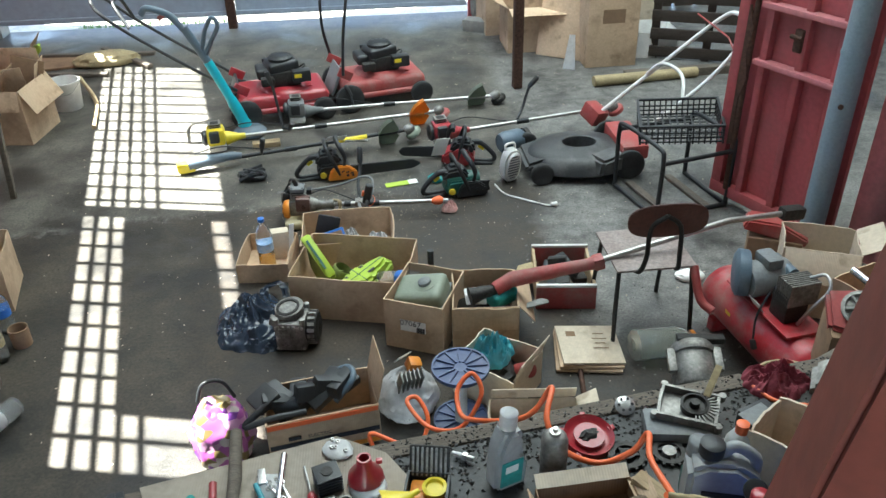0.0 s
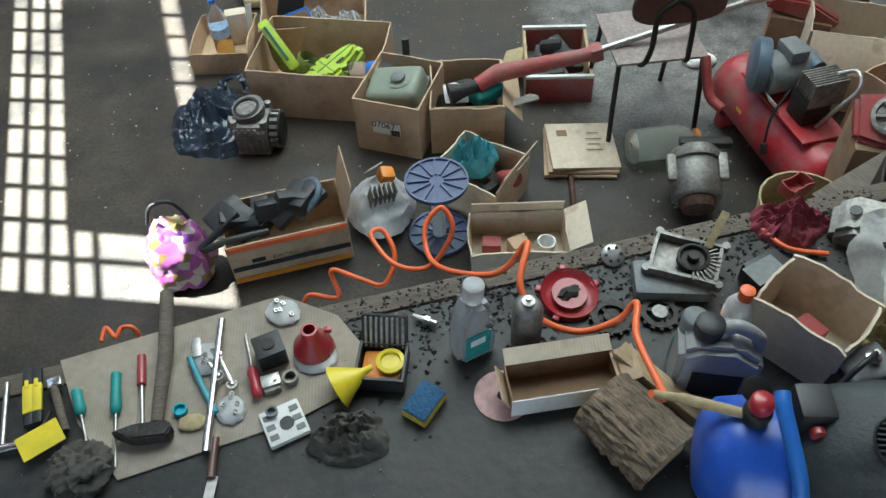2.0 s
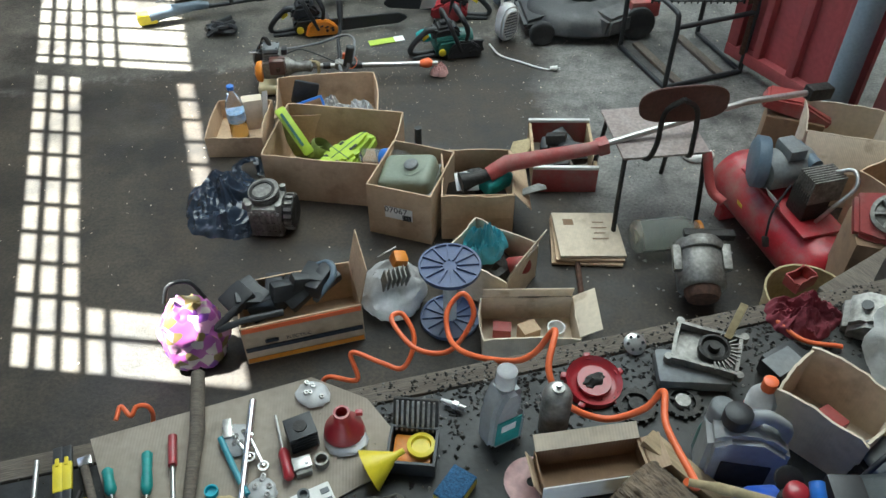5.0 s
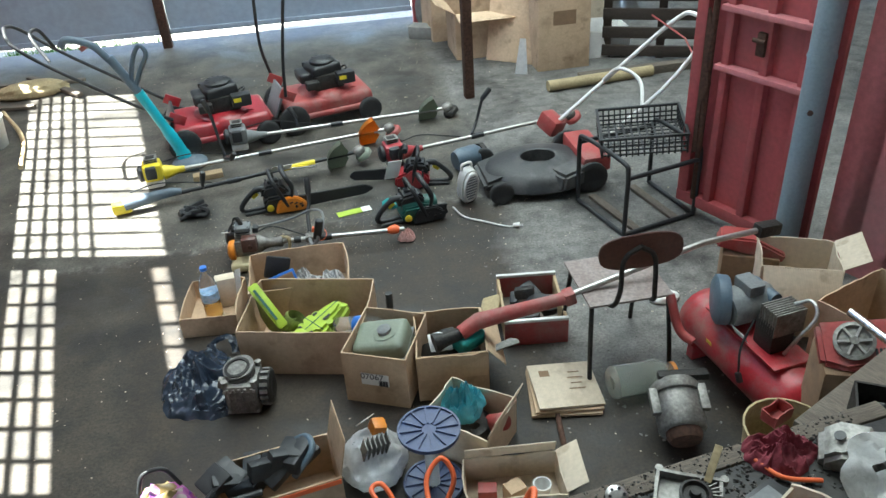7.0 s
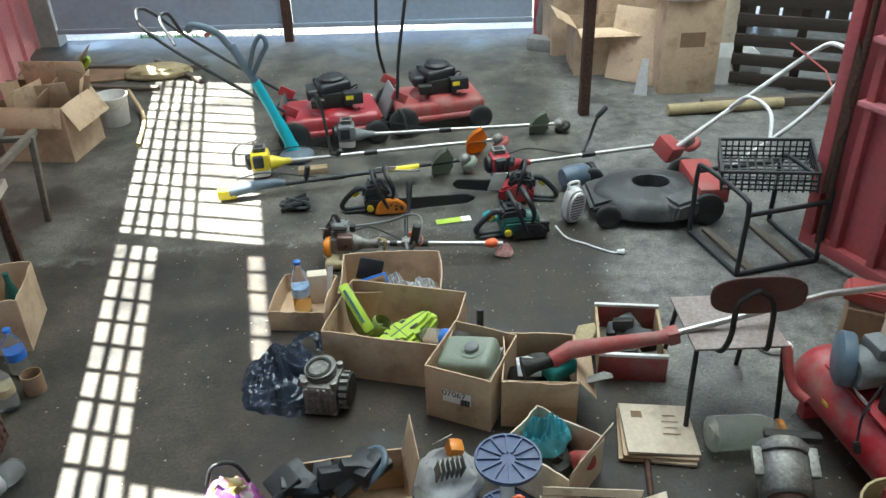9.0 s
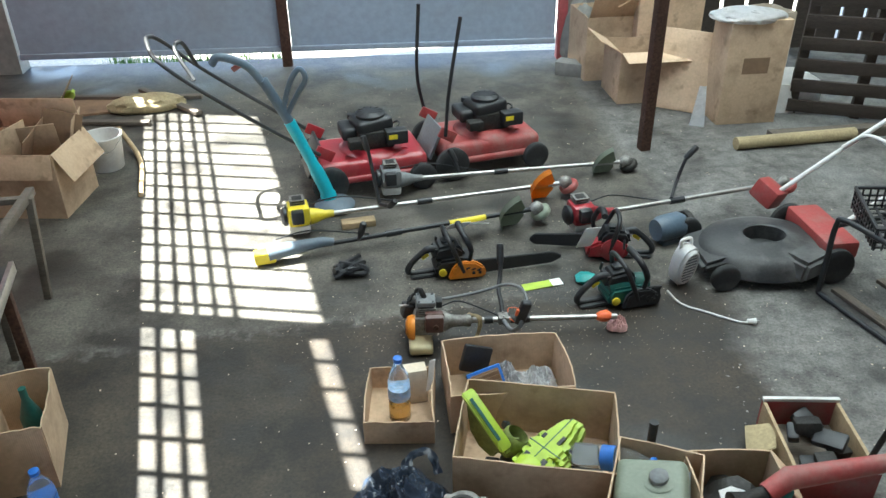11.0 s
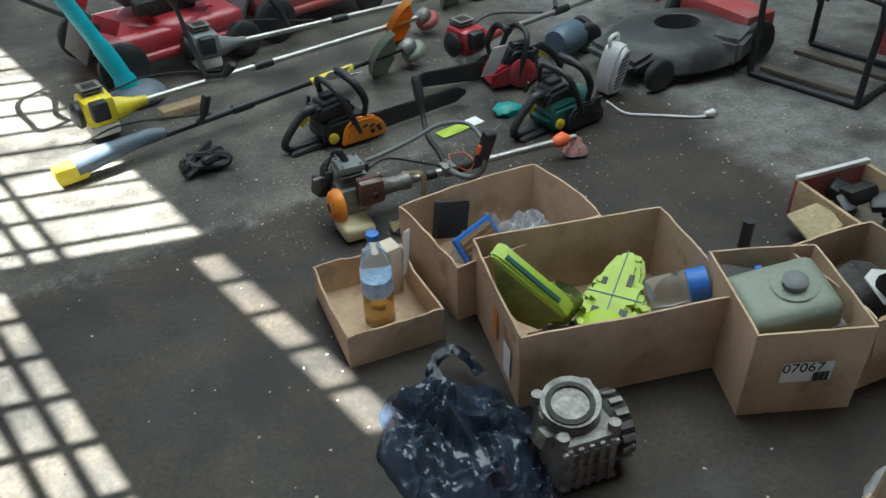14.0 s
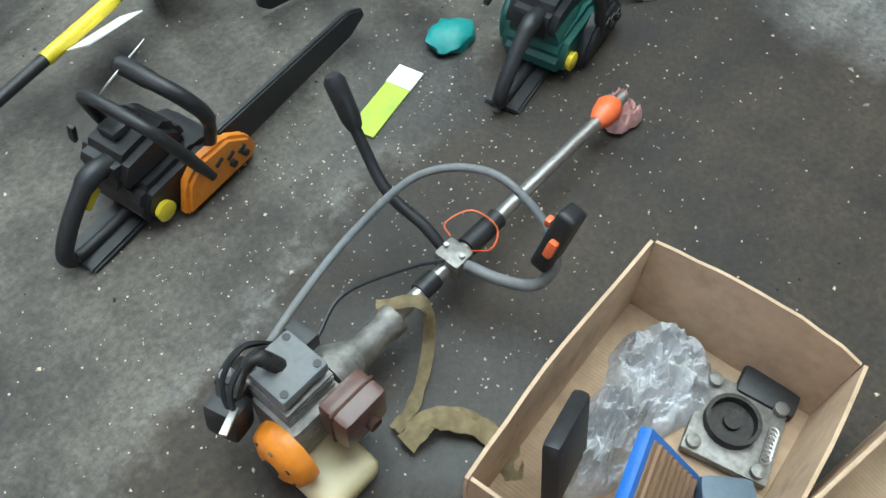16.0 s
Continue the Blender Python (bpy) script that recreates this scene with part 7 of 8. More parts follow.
# low shelf that carries the heap beside the bench
sh = thing("low_table", pose(1.80, 1.60, 0, 0, 0, -62), "low wooden table buried under spare parts", "table")
part("top", bx(0.85, 0.55, 0.03, P(0.05, 0, 0.62), 0.004), M["wood"], sh)
for sx, sy in ((-0.3, -0.22), (0.42, -0.22), (-0.3, 0.22), (0.42, 0.22)):
    part("leg", bx(0.05, 0.05, 0.605, P(sx, sy, 0.3025), 0.003), M["wood"], sh)
bcard = solo("card_bucket", lathe([(0.13, 0), (0.14, 0.3), (0.15, 0.38), (0.142, 0.38), (0.125, 0.01)], 20), M["straw"], P(1.52, 2.0, 0), "yellowed paper drum full of parts", "drum")
rf = thing("recoil_starter", pose(1.80, 2.12, 0.60, 35, -10, -20), "red plastic engine shroud with a round grille", "engine shroud", "engine shrouds")
part("shell", prism([(-0.13, -0.08), (-0.13, 0.07), (-0.05, 0.10), (0.09, 0.09), (0.13, 0.03), (0.12, -0.08)], 0.08, Matrix.Rotation(radians(90), 4, "X"), 0.015), M["dustred"], rf)
part("pulley", lathe([(0.065, 0), (0.068, 0.02), (0.055, 0.022), (0.05, 0.01), (0.02, 0.012), (0.015, 0.025)], 22, P(-0.02, 0, 0.035)), M["alu"], rf)
for k in range(6):
    part("spoke", bx(0.04, 0.008, 0.012, P(-0.02, 0, 0.052) @ Matrix.Rotation(k * math.pi / 3, 4, "Z") @ P(0.035, 0, 0)), M["steel"], rf)
for k in range(6):
    part("slot", bx(0.008, 0.045, 0.006, P(0.045 + 0.013 * k, -0.05, 0.04)), M["black"], rf)
solo("shroud_base", bx(0.24, 0.22, 0.55, P(0, 0, 0.275), 0.02), M["carddark"], pose(1.80, 2.12, 0.0, 0, 0, -20), "dirty carton under a red shroud", "carton")
cyl = thing("cylinder_head", pose(1.63, 1.98, 0.385, 10, 0, 25), "small finned aluminium cylinder", "cylinder")
for k in range(7):
    part("cooling_fin", bx(0.09, 0.09, 0.005, P(0, 0, 0.01 + 0.012 * k), 0.002), M["alu"], cyl)
part("core", bx(0.06, 0.06, 0.10, P(0, 0, 0.05), 0.008), M["alu"], cyl)
part("flange", bx(0.08, 0.05, 0.05, P(0.05, -0.03, 0.03), 0.008), M["dark"], cyl)
solo("red_box_tube", shell_box(0.09, 0.06, 0.05, 0.004), M["dustred"], pose(1.50, 2.05, 0.38, 0, 0, 25), "small open red metal box", "box")
# dark tray of nuts and parts
tr = thing("parts_tray", pose(1.68, 1.55, 0.64, 0, 0, -28), "dark steel tray heaped with small greasy parts", "tray")
part("tray", shell_box(0.46, 0.36, 0.11, 0.008), M["dark"], tr)
rg = random.Random(17)
for k in range(110):
    s = rg.uniform(0.012, 0.04)
    x, y = rg.uniform(-0.2, 0.2), rg.uniform(-0.15, 0.15)
    z = 0.03 + 0.10 * max(0, 1 - (x / 0.22) ** 2 - (y / 0.17) ** 2) * rg.random() + 0.02
    kind = k % 4
    mm = pose(x, y, z, rg.uniform(0, 180), rg.uniform(0, 180), rg.uniform(0, 180))
    if kind == 0:
        b = lathe([(s * 0.5, -s * 0.2), (s * 0.5, s * 0.2), (s * 0.25, s * 0.2), (s * 0.25, -s * 0.2)], 8)
    elif kind == 1:
        b = tube([(0, 0, -s), (0, 0, s)], s * 0.2, 6)
    elif kind == 2:
        b = bx(s * 1.5, s, s * 0.6, None, s * 0.12, seg=1)
    else:
        b = bx(s * 2.2, s * 0.7, s * 0.3, None, s * 0.1, seg=1)
    part("small_part", b, M[("dark", "alu", "rust", "black", "steel")[k % 5]], tr, "", mm)
part("filling", blob(0.2, 0.16, 0.06, 98, 0.4, 3, 3), M["dark"], tr)
rod_thing("steel_tube", [(1.52, 1.86, 0.98), (1.66, 1.24, 0.95)], 0.0125, "chrome", "bright straight steel tube across the heap", "tube")
rod_thing("iron_pipe", [(1.95, 1.62, 0.82), (1.80, 1.10, 0.90)], 0.018, "alu", "grey threaded pipe leaning in the heap", "pipe")
solo("white_ring", lathe([(0.05, 0), (0.06, 0), (0.06, 0.03), (0.05, 0.03), (0.05, 0)], 24), M["white"], pose(1.98, 1.22, 0.84, 70, 0, 30), "white plastic ring in a box", "ring")
solo("blue_wrap", blob(0.07, 0.06, 0.06, 99, 0.4, 2.6, 3, ridge=True), M["tealbag"], P(2.12, 2.12, 0.46), "blue plastic wrap on the heap", "plastic wrap")
hp = thing("scrap_heap", pose(1.98, 1.85, 0.0, 0, 0, -20), "heap of greasy scrap parts and torn cardboard", "scrap heap")
part("core", blob(0.34, 0.46, 0.36, 101, 0.35, 2.6, 4), M["dark"], hp)
rg = random.Random(23)
for k in range(90):
    a, q = rg.uniform(0, 6.28), rg.random() ** 0.5
    x, y = 0.34 * q * math.cos(a), 0.46 * q * math.sin(a)
    z = 0.20 + 0.34 * math.sqrt(max(0, 1 - q * q)) * 0.95
    s = rg.uniform(0.02, 0.06)
    mm = pose(x, y, z, rg.uniform(-60, 60), rg.uniform(-60, 60), rg.uniform(0, 180))
    kind = k % 5
    if kind == 0:
        b = lathe([(s * 0.5, -s * 0.2), (s, -s * 0.2), (s, s * 0.2), (s * 0.5, s * 0.2), (s * 0.5, -s * 0.2)], 14)
    elif kind == 1:
        b = tube([(0, 0, -s * 1.6), (0, 0, s * 1.6)], s * 0.22, 8)
    elif kind == 2:
        b = bx(s * 2, s * 1.4, s, None, s * 0.15)
    elif kind == 3:
        b = bx(s * 3, s * 2, 0.005, None, 0.001)
    else:
        b = tube(curve_pts([(-s * 2, 0, 0), (0, s, s * 0.3), (s * 2, -s * 0.5, 0)], 5), 0.006, 6)
    part("scrap_piece", b, M[("dark", "alu", "black", "cardlight" if k % 2 else "carddark", "rust")[kind]], hp, "", mm)
sk = thing("white_sack", pose(1.46, 1.22, 0.86, 0, 0, -18), "crumpled white woven plastic sack on the bench", "sack")
part("body", crumple(0.27, 0.15, 0.19, 102, folds=5, n_r=30, n_a=100), M["sack"], sk, smooth=60)
part("mouth", ribbon([(-0.24, -0.09, 0.03), (-0.27, 0.02, 0.11), (-0.22, 0.09, 0.14), (-0.14, 0.12, 0.10)], 0.07, 6), M["sack"], sk)
part("hem", ribbon([(0.05, -0.13, 0.04), (0.16, -0.12, 0.09), (0.26, -0.05, 0.05)], 0.06, 7), M["sack"], sk)
rod_thing("umbrella_shaft", [(1.16, 1.12, 1.0), (1.38, 1.27, 1.02), (1.52, 1.34, 1.05)], 0.014, "dark", "dark metal shaft lying on the sack", "shaft")

# ---- on the workbench ----
BZ = 0.862
sheet = prism([(-0.578, 1.286), (-0.096, 1.415), (0.034, 1.343), (0.136, 1.183), (-0.054, 1.085), (-0.398, 0.990), (-0.506, 1.126)], 0.004, pose(0, 0, BZ + 0.002, -90, 0, 0))
solo("cardboard_sheet", sheet, M["dirtycard"], P(0, 0, 0), "pale cardboard sheet laid under the tools", "cardboard", smooth=None)
TZ = BZ + 0.006
# hammer
hm = thing("hammer", P(0, 0, 0), "old hammer with a thick worn wooden handle", "hammer")
part("handle", tube([(-0.331, 1.097, TZ + 0.018), (-0.337, 1.268, TZ + 0.02), (-0.358, 1.430, TZ + 0.022)], [0.013, 0.017, 0.016], 10), M["wood"], hm)
part("head", prism([(-0.065, -0.004), (-0.02, -0.018), (0.05, -0.018), (0.058, 0), (0.05, 0.018), (-0.02, 0.018)], 0.034, pose(-0.352, 1.074, TZ + 0.02, 90, 0, 2), 0.004), M["dark"], hm)


def screwdriver(p, q, label, grip):
    ob = thing("screwdriver", frame_of(p, q), label, "screwdriver", "screwdrivers")
    n = (Vector(q) - Vector(p)).length
    part("grip", tube([(0, 0, 0), (0.006, 0, 0), (n * 0.2, 0, 0), (n * 0.38, 0, 0), (n * 0.44, 0, 0), (n * 0.46, 0, 0)], [0.007, 0.012, 0.0105, 0.013, 0.009, 0.005], 8), M[grip], ob)
    part("blade", tube([(n * 0.45, 0, 0), (n, 0, 0)], 0.0028, 8), M["steel"], ob)


screwdriver((-0.440, 1.232, TZ + 0.013), (-0.404, 1.014, TZ + 0.005), "screwdriver with a teal grip on the bench", "teal")
screwdriver((-0.518, 1.198, TZ + 0.013), (-0.470, 1.066, TZ + 0.005), "small screwdriver with a teal grip", "teal")
screwdriver((-0.129, 1.140, TZ + 0.013), (-0.172, 1.309, TZ + 0.005), "long screwdriver with a red grip", "mowred")
rod_thing("steel_bar", [(-0.226, 1.350, TZ + 0.009), (-0.226, 1.026, TZ + 0.009)], 0.009, "chrome", "bright steel tube lying on the bench", "bar")
th = thing("t_wrench", P(0, 0, 0), "steel socket wrench with a cross handle", "wrench")
part("stem", tube([(-0.674, 1.232, TZ + 0.008), (-0.642, 1.077, TZ + 0.008)], 0.006, 8), M["steel"], th)
part("bar", tube([(-0.675, 1.071, TZ + 0.008), (-0.602, 1.081, TZ + 0.008)], 0.01, 8), M["chrome"], th)
for i, (p, q) in enumerate((((-0.636, 1.259), (-0.598, 1.120)), ((-0.616, 1.262), (-0.582, 1.125)))):
    kn = thing("box_cutter", frame_of((*p, TZ + 0.01), (*q, TZ + 0.01)), "yellow and black snap-off knife", "knife", "snap-off knives")
    n = (Vector(q) - Vector(p)).length
    part("sleeve", bx(n, 0.02, 0.014, P(n / 2, 0, 0), 0.004), M["black"], kn)
    part("grip", bx(n * 0.5, 0.021, 0.012, P(n * 0.55, 0, 0.003), 0.004), M["yellow"], kn)
    part("slider", bx(0.02, 0.008, 0.006, P(n * 0.3, 0, 0.009), 0.002), M["yellow"], kn)
solo("yellow_card", bx(0.085, 0.055, 0.003, None), M["yellow"], pose(-0.562, 1.082, TZ + 0.02, 8, 0, 32), "small yellow printed card on the bench", "card")
pr = thing("pliers", P(0, 0, 0), "worn pliers with brown handles", "pliers", "pliers")
part("handle", tube([(-0.568, 1.208, TZ + 0.01), (-0.520, 1.102, TZ + 0.01)], 0.009, 8), M["wood"], pr)
part("handle", tube([(-0.563, 1.151, TZ + 0.01), (-0.572, 1.098, TZ + 0.01)], 0.006, 8), M["dark"], pr)
part("jaws", bx(0.03, 0.025, 0.016, pose(-0.569, 1.220, TZ + 0.01, 0, 0, 20), 0.004), M["chrome"], pr)
pr2 = thing("pliers", P(0, 0, 0), "pliers with light blue handles", "pliers", "pliers")
part("handle", tube(curve_pts([(-0.287, 1.256, TZ + 0.01), (-0.247, 1.173, TZ + 0.01), (-0.214, 1.113, TZ + 0.01)], 4), 0.007, 8), M["tealbag"], pr2)
part("jaws", bx(0.02, 0.05, 0.012, pose(-0.274, 1.278, TZ + 0.01, 0, 0, 10), 0.003), M["steel"], pr2)
km = thing("utility_tool", P(0, 0, 0), "red and steel folding tool", "tool")
part("body", tube([(-0.393, 1.270, TZ + 0.01), (-0.381, 1.196, TZ + 0.01)], 0.01, 8), M["mowred"], km)
part("shank", tube([(-0.381, 1.196, TZ + 0.008), (-0.365, 1.105, TZ + 0.006)], 0.005, 8), M["steel"], km)
kf = thing("kitchen_knife", P(0, 0, 0), "knife with a brown wooden handle", "knife")
part("handle", tube([(-0.210, 1.056, TZ + 0.008), (-0.210, 0.970, TZ + 0.008)], 0.009, 8), M["seat"], kf)
part("blade", bx(0.02, 0.07, 0.002, pose(-0.210, 0.940, TZ + 0.006, 0, 0, -6)), M["steel"], kf)
solo("bottle_cap", lathe([(0.014, 0), (0.0145, 0.012), (0.012, 0.012), (0.011, 0.003)], 16), M["cyan"], P(-0.291, 1.129, TZ), "blue plastic bottle cap", "cap")
solo("yellow_foil", blob(0.03, 0.02, 0.008, 111, 0.5, 2.6, 3, ridge=True), M["straw"], P(-0.263, 1.099, TZ), "torn yellow wrapper on the bench", "wrapper")
for i, (p, sx) in enumerate((((-0.252, 1.253), 0.035), ((-0.186, 1.121), 0.03), ((-0.090, 1.360), 0.035), ((-0.012, 1.230), 0.04))):
    bag = thing("zip_bag", pose(*p, TZ, 0, 0, 30 * i), "clear plastic bag of small hardware", "bag", "hardware bags")
    part("film", blob(sx, sx * 1.2, 0.008, 112 + i, 0.4, 2.4, 3, ridge=True), M["clearbag"], bag)
    for k in range(5):
        part("nut", lathe([(0.006, 0.0), (0.006, 0.006), (0.003, 0.006), (0.003, 0)], 6, pose(random.uniform(-0.02, 0.02), random.uniform(-0.03, 0.03), 0.01, 20, 10, 0)), M["steel"], bag)
for i, (p, q) in enumerate((((-0.274, 1.278), (-0.217, 1.200)), ((-0.227, 1.259), (-0.186, 1.176)))):
    w_ = thing("spanner", frame_of((*p, TZ + 0.012), (*q, TZ + 0.012)), "small steel spanner among bits", "spanner", "spanners")
    n = (Vector(q) - Vector(p)).length
    part("shank", bx(n, 0.008, 0.005, P(n / 2, 0, 0), 0.002), M["chrome"], w_)
    part("ring", lathe([(0.008, -0.004), (0.012, -0.004), (0.012, 0.004), (0.008, 0.004), (0.008, -0.004)], 14, P(n, 0, 0)), M["chrome"], w_)
    part("jaw", bx(0.018, 0.02, 0.006, P(0, 0, 0), 0.003), M["chrome"], w_)
rag = solo("grey_rag", crumple(0.082, 0.06, 0.07, 121, folds=12, n_r=26, n_a=90), M["fabric"], P(0.060, 1.033, BZ), "crumpled dirty grey rag on the bench", "rag", "rags")
solo("grey_glove", blob(0.06, 0.055, 0.035, 122, 1.0, 1.8, 5, ridge=True), M["fabric"], P(-0.471, 1.013, BZ), "dirty grey work glove on the bench", "glove")
# white filter plate
wp = thing("filter_plate", pose(-0.073, 1.078, BZ, 0, 0, 22), "white plastic filter plate with slots", "plate")
part("plate", bx(0.085, 0.085, 0.014, P(0, 0, 0.008), 0.004), M["white"], wp)
for k in range(6):
    part("slot", bx(0.018, 0.012, 0.003, P(-0.028 if k < 3 else 0.028, -0.025 + 0.024 * (k % 3), 0.0155)), M["grey"], wp)
part("spout", lathe([(0.012, 0), (0.013, 0.012), (0.009, 0.012), (0.008, 0.002)], 14, P(-0.015, 0.03, 0.014)), M["grey"], wp)
part("hollow", lathe([(0.015, 0), (0.015, 0.003)], 14, P(0.005, -0.005, 0.0145)), M["black"], wp)
# funnels
rfn = thing("funnel", P(-0.016, 1.253, BZ), "red plastic funnel standing mouth down", "funnel", "funnels")
part("cone", lathe([(0.045, 0), (0.047, 0.004), (0.043, 0.03), (0.02, 0.055), (0.018, 0.085), (0.013, 0.085), (0.014, 0.05)], 24), M["mowred"], rfn)
part("lug", bx(0.016, 0.012, 0.012, P(0.035, 0.02, 0.05), 0.003), M["mowred"], rfn)
yf = thing("funnel", pose(0.041, 1.141, BZ + 0.032, 0, -75, 200), "yellow plastic funnel lying on its side", "funnel", "funnels")
part("cone", lathe([(0.006, 0.08), (0.008, 0.06), (0.045, 0.0), (0.048, -0.004), (0.044, -0.002), (0.006, 0.056)], 24), M["yellow"], yf)
# black finned cylinder, carburettor, ring
bc = thing("finned_cylinder", pose(-0.108, 1.244, BZ, 0, 0, 20), "black finned engine cylinder", "cylinder")
part("core", bx(0.045, 0.045, 0.055, P(0, 0, 0.0275), 0.006), M["black"], bc)
for k in range(6):
    part("fin", bx(0.062, 0.06, 0.004, P(0, 0, 0.01 + 0.009 * k), 0.002), M["black"], bc)
part("port", lathe([(0.015, 0), (0.015, 0.004), (0.01, 0.004)], 12, P(0, 0, 0.056)), M["dark"], bc)
cb_ = thing("carburettor", pose(-0.104, 1.171, BZ, 0, 0, 15), "small aluminium carburettor on the bench", "carburettor")
part("body", bx(0.035, 0.04, 0.02, P(0, 0, 0.01), 0.004), M["alu"], cb_)
part("top_plate", bx(0.04, 0.03, 0.006, P(0, 0.004, 0.023), 0.002), M["steel"], cb_)
part("screw", lathe([(0.004, 0), (0.004, 0.006)], 8, P(0.01, 0.0, 0.026)), M["chrome"], cb_)
solo("metal_ring", lathe([(0.012, 0), (0.016, 0), (0.016, 0.022), (0.012, 0.022), (0.012, 0)], 18), M["alu"], P(-0.064, 1.182, BZ), "short steel bush on the bench", "bush")
# air filter housing
ah = thing("filter_housing", pose(0.132, 1.185, BZ, 0, 0, -10), "black filter housing with a dirty yellow inside", "filter housing")
part("shell", shell_box(0.105, 0.095, 0.045, 0.006, 0.001), M["black"], ah)
part("foam", bx(0.085, 0.07, 0.02, P(0.0, 0.002, 0.018), 0.008), M["orange"], ah, "oily yellow foam")
part("disc", lathe([(0.03, 0), (0.031, 0.012), (0.022, 0.014), (0.02, 0.006), (0.01, 0.006)], 18, P(0.018, 0.005, 0.028)), M["yellow"], ah)
part("lid", bx(0.10, 0.012, 0.08, pose(0, 0.065, 0.06, -28, 0, 0), 0.004), M["dark"], ah, "ribbed open lid")
for k in range(8):
    part("lid_rib", bx(0.005, 0.008, 0.07, pose(-0.04 + 0.0114 * k, 0.058, 0.065, -28, 0, 0), 0.001), M["alu"], ah)
spg = thing("spark_plug", frame_of((0.204, 1.319, BZ + 0.012), (0.256, 1.289, BZ + 0.012)), "used spark plug with a white insulator", "spark plug")
part("insulator", tube([(0, 0, 0), (0.02, 0, 0), (0.03, 0, 0)], [0.004, 0.006, 0.007], 10), M["white"], spg)
part("hex", tube([(0.03, 0, 0), (0.042, 0, 0)], 0.011, 6), M["steel"], spg)
part("thread", tube([(0.042, 0, 0), (0.06, 0, 0)], 0.007, 10), M["steel"], spg)
# sponge
sg = thing("sponge", pose(0.215, 1.091, BZ, 0, 0, -38), "worn yellow sponge with a blue scouring side", "sponge")
part("foam", bx(0.058, 0.082, 0.024, P(0, 0, 0.012), 0.004), M["sponge"], sg)
part("pad", bx(0.057, 0.081, 0.008, P(0, 0, 0.028), 0.003), M["scour"], sg)
# oil bottle
ob_ = thing("oil_bottle", pose(0.326, 1.222, BZ, 0, 4, 25), "grey plastic oil bottle with a teal label, dusty", "bottle")
part("body", prism([(-0.045, 0), (-0.047, 0.12), (-0.035, 0.165), (-0.02, 0.185), (0.012, 0.185), (0.03, 0.15), (0.022, 0.11), (0.046, 0.075), (0.046, 0)], 0.06, None, 0.012), M["lightgrey"], ob_)
part("cap", lathe([(0.021, 0.183), (0.022, 0.186), (0.022, 0.225), (0.018, 0.228)], 20, P(-0.008, 0, 0)), M["clearbag"], ob_, "ribbed grey cap")
part("label", bx(0.06, 0.003, 0.075, P(-0.006, -0.0315, 0.06)), M["teal"], ob_, "teal label")
part("label_print", bx(0.035, 0.002, 0.02, P(-0.008, -0.0335, 0.075)), M["paper"], ob_)
sc = thing("spray_can", P(0.446, 1.230, BZ), "dirty spray can without a cap", "spray can")
part("can", lathe([(0.03, 0), (0.033, 0.004), (0.033, 0.12), (0.028, 0.135), (0.016, 0.142)], 24), M["alu"], sc)
part("valve", lathe([(0.014, 0.142), (0.014, 0.15), (0.006, 0.152), (0.006, 0.16)], 14), M["steel"], sc)
rs = thing("recoil_cover", pose(0.561, 1.340, BZ, 8, 0, 20), "dirty red recoil starter cover", "starter cover")
part("dish", lathe([(0.02, 0.008), (0.05, 0.008), (0.058, 0.014), (0.066, 0.022), (0.068, 0.0), (0.055, -0.0), (0.02, 0.0)], 26), M["mowred"], rs)
part("spiral", lathe([(0.036, 0.01), (0.04, 0.012), (0.04, 0.02), (0.036, 0.02)], 20), M["mowred"], rs)
part("hub", blob(0.028, 0.018, 0.012, 131, 0.4, 3, 3, m=P(0, 0, 0.01)), M["dark"], rs)
for k in range(5):
    part("lug", bx(0.02, 0.016, 0.016, Matrix.Rotation(k * 1.256, 4, "Z") @ P(0.068, 0, 0.01), 0.004), M["mowred"], rs)
solo("grinding_disc", lathe([(0.012, 0), (0.06, 0), (0.06, 0.003), (0.012, 0.003), (0.012, 0)], 32), M["skin"], P(0.379, 1.101, BZ), "worn pinkish grinding disc on the bench", "disc")
# long open carton
oc = thing("narrow_carton", pose(0.502, 1.102, BZ + 0.004, 0, 0, 4), "narrow open white and brown carton", "box")
part("body", shell_box(0.23, 0.085, 0.06, 0.003, 0.001), M["carddark"], oc)
part("front_panel", bx(0.232, 0.002, 0.058, P(0, -0.0445, 0.03)), M["paper"], oc, "white printed front")
part("flap", bx(0.225, 0.003, 0.035, pose(0, 0.055, 0.068, -60, 0, 0)), M["cardlight"], oc)
part("flap", bx(0.003, 0.08, 0.05, pose(0.13, 0, 0.062, 0, 65, 0)), M["card"], oc)
part("flap", bx(0.003, 0.08, 0.045, pose(-0.125, 0, 0.045, 0, -25, 0)), M["card"], oc)
# log
lg2 = thing("log", frame_of((0.581, 1.035, BZ + 0.045), (0.668, 0.908, BZ + 0.045)), "split log with rough bark and pale wood", "log")
t = bmesh.new()
bmesh.ops.create_grid(t, x_segments=60, y_segments=48, size=1)
for v in t.verts:
    a = radians(-100 + 100 * (v.co.y + 1))
    rr = 0.05 + 0.008 * noise.noise(Vector((v.co.x * 3, v.co.y * 14, 0))) + 0.006 * abs(noise.noise(Vector((v.co.x * 5, v.co.y * 30, 3))))
    v.co = Vector((0.09 * v.co.x + 0.07, rr * 1.5 * math.sin(a), rr * math.cos(a) - 0.002))
bmesh.ops.solidify(t, geom=t.faces[:], thickness=0.006)
part("bark", t, M["bark"], lg2, "rough brown bark", smooth=60)
part("wood", bx(0.165, 0.115, 0.075, P(0.07, 0, -0.008), 0.01), M["palewood"], lg2)
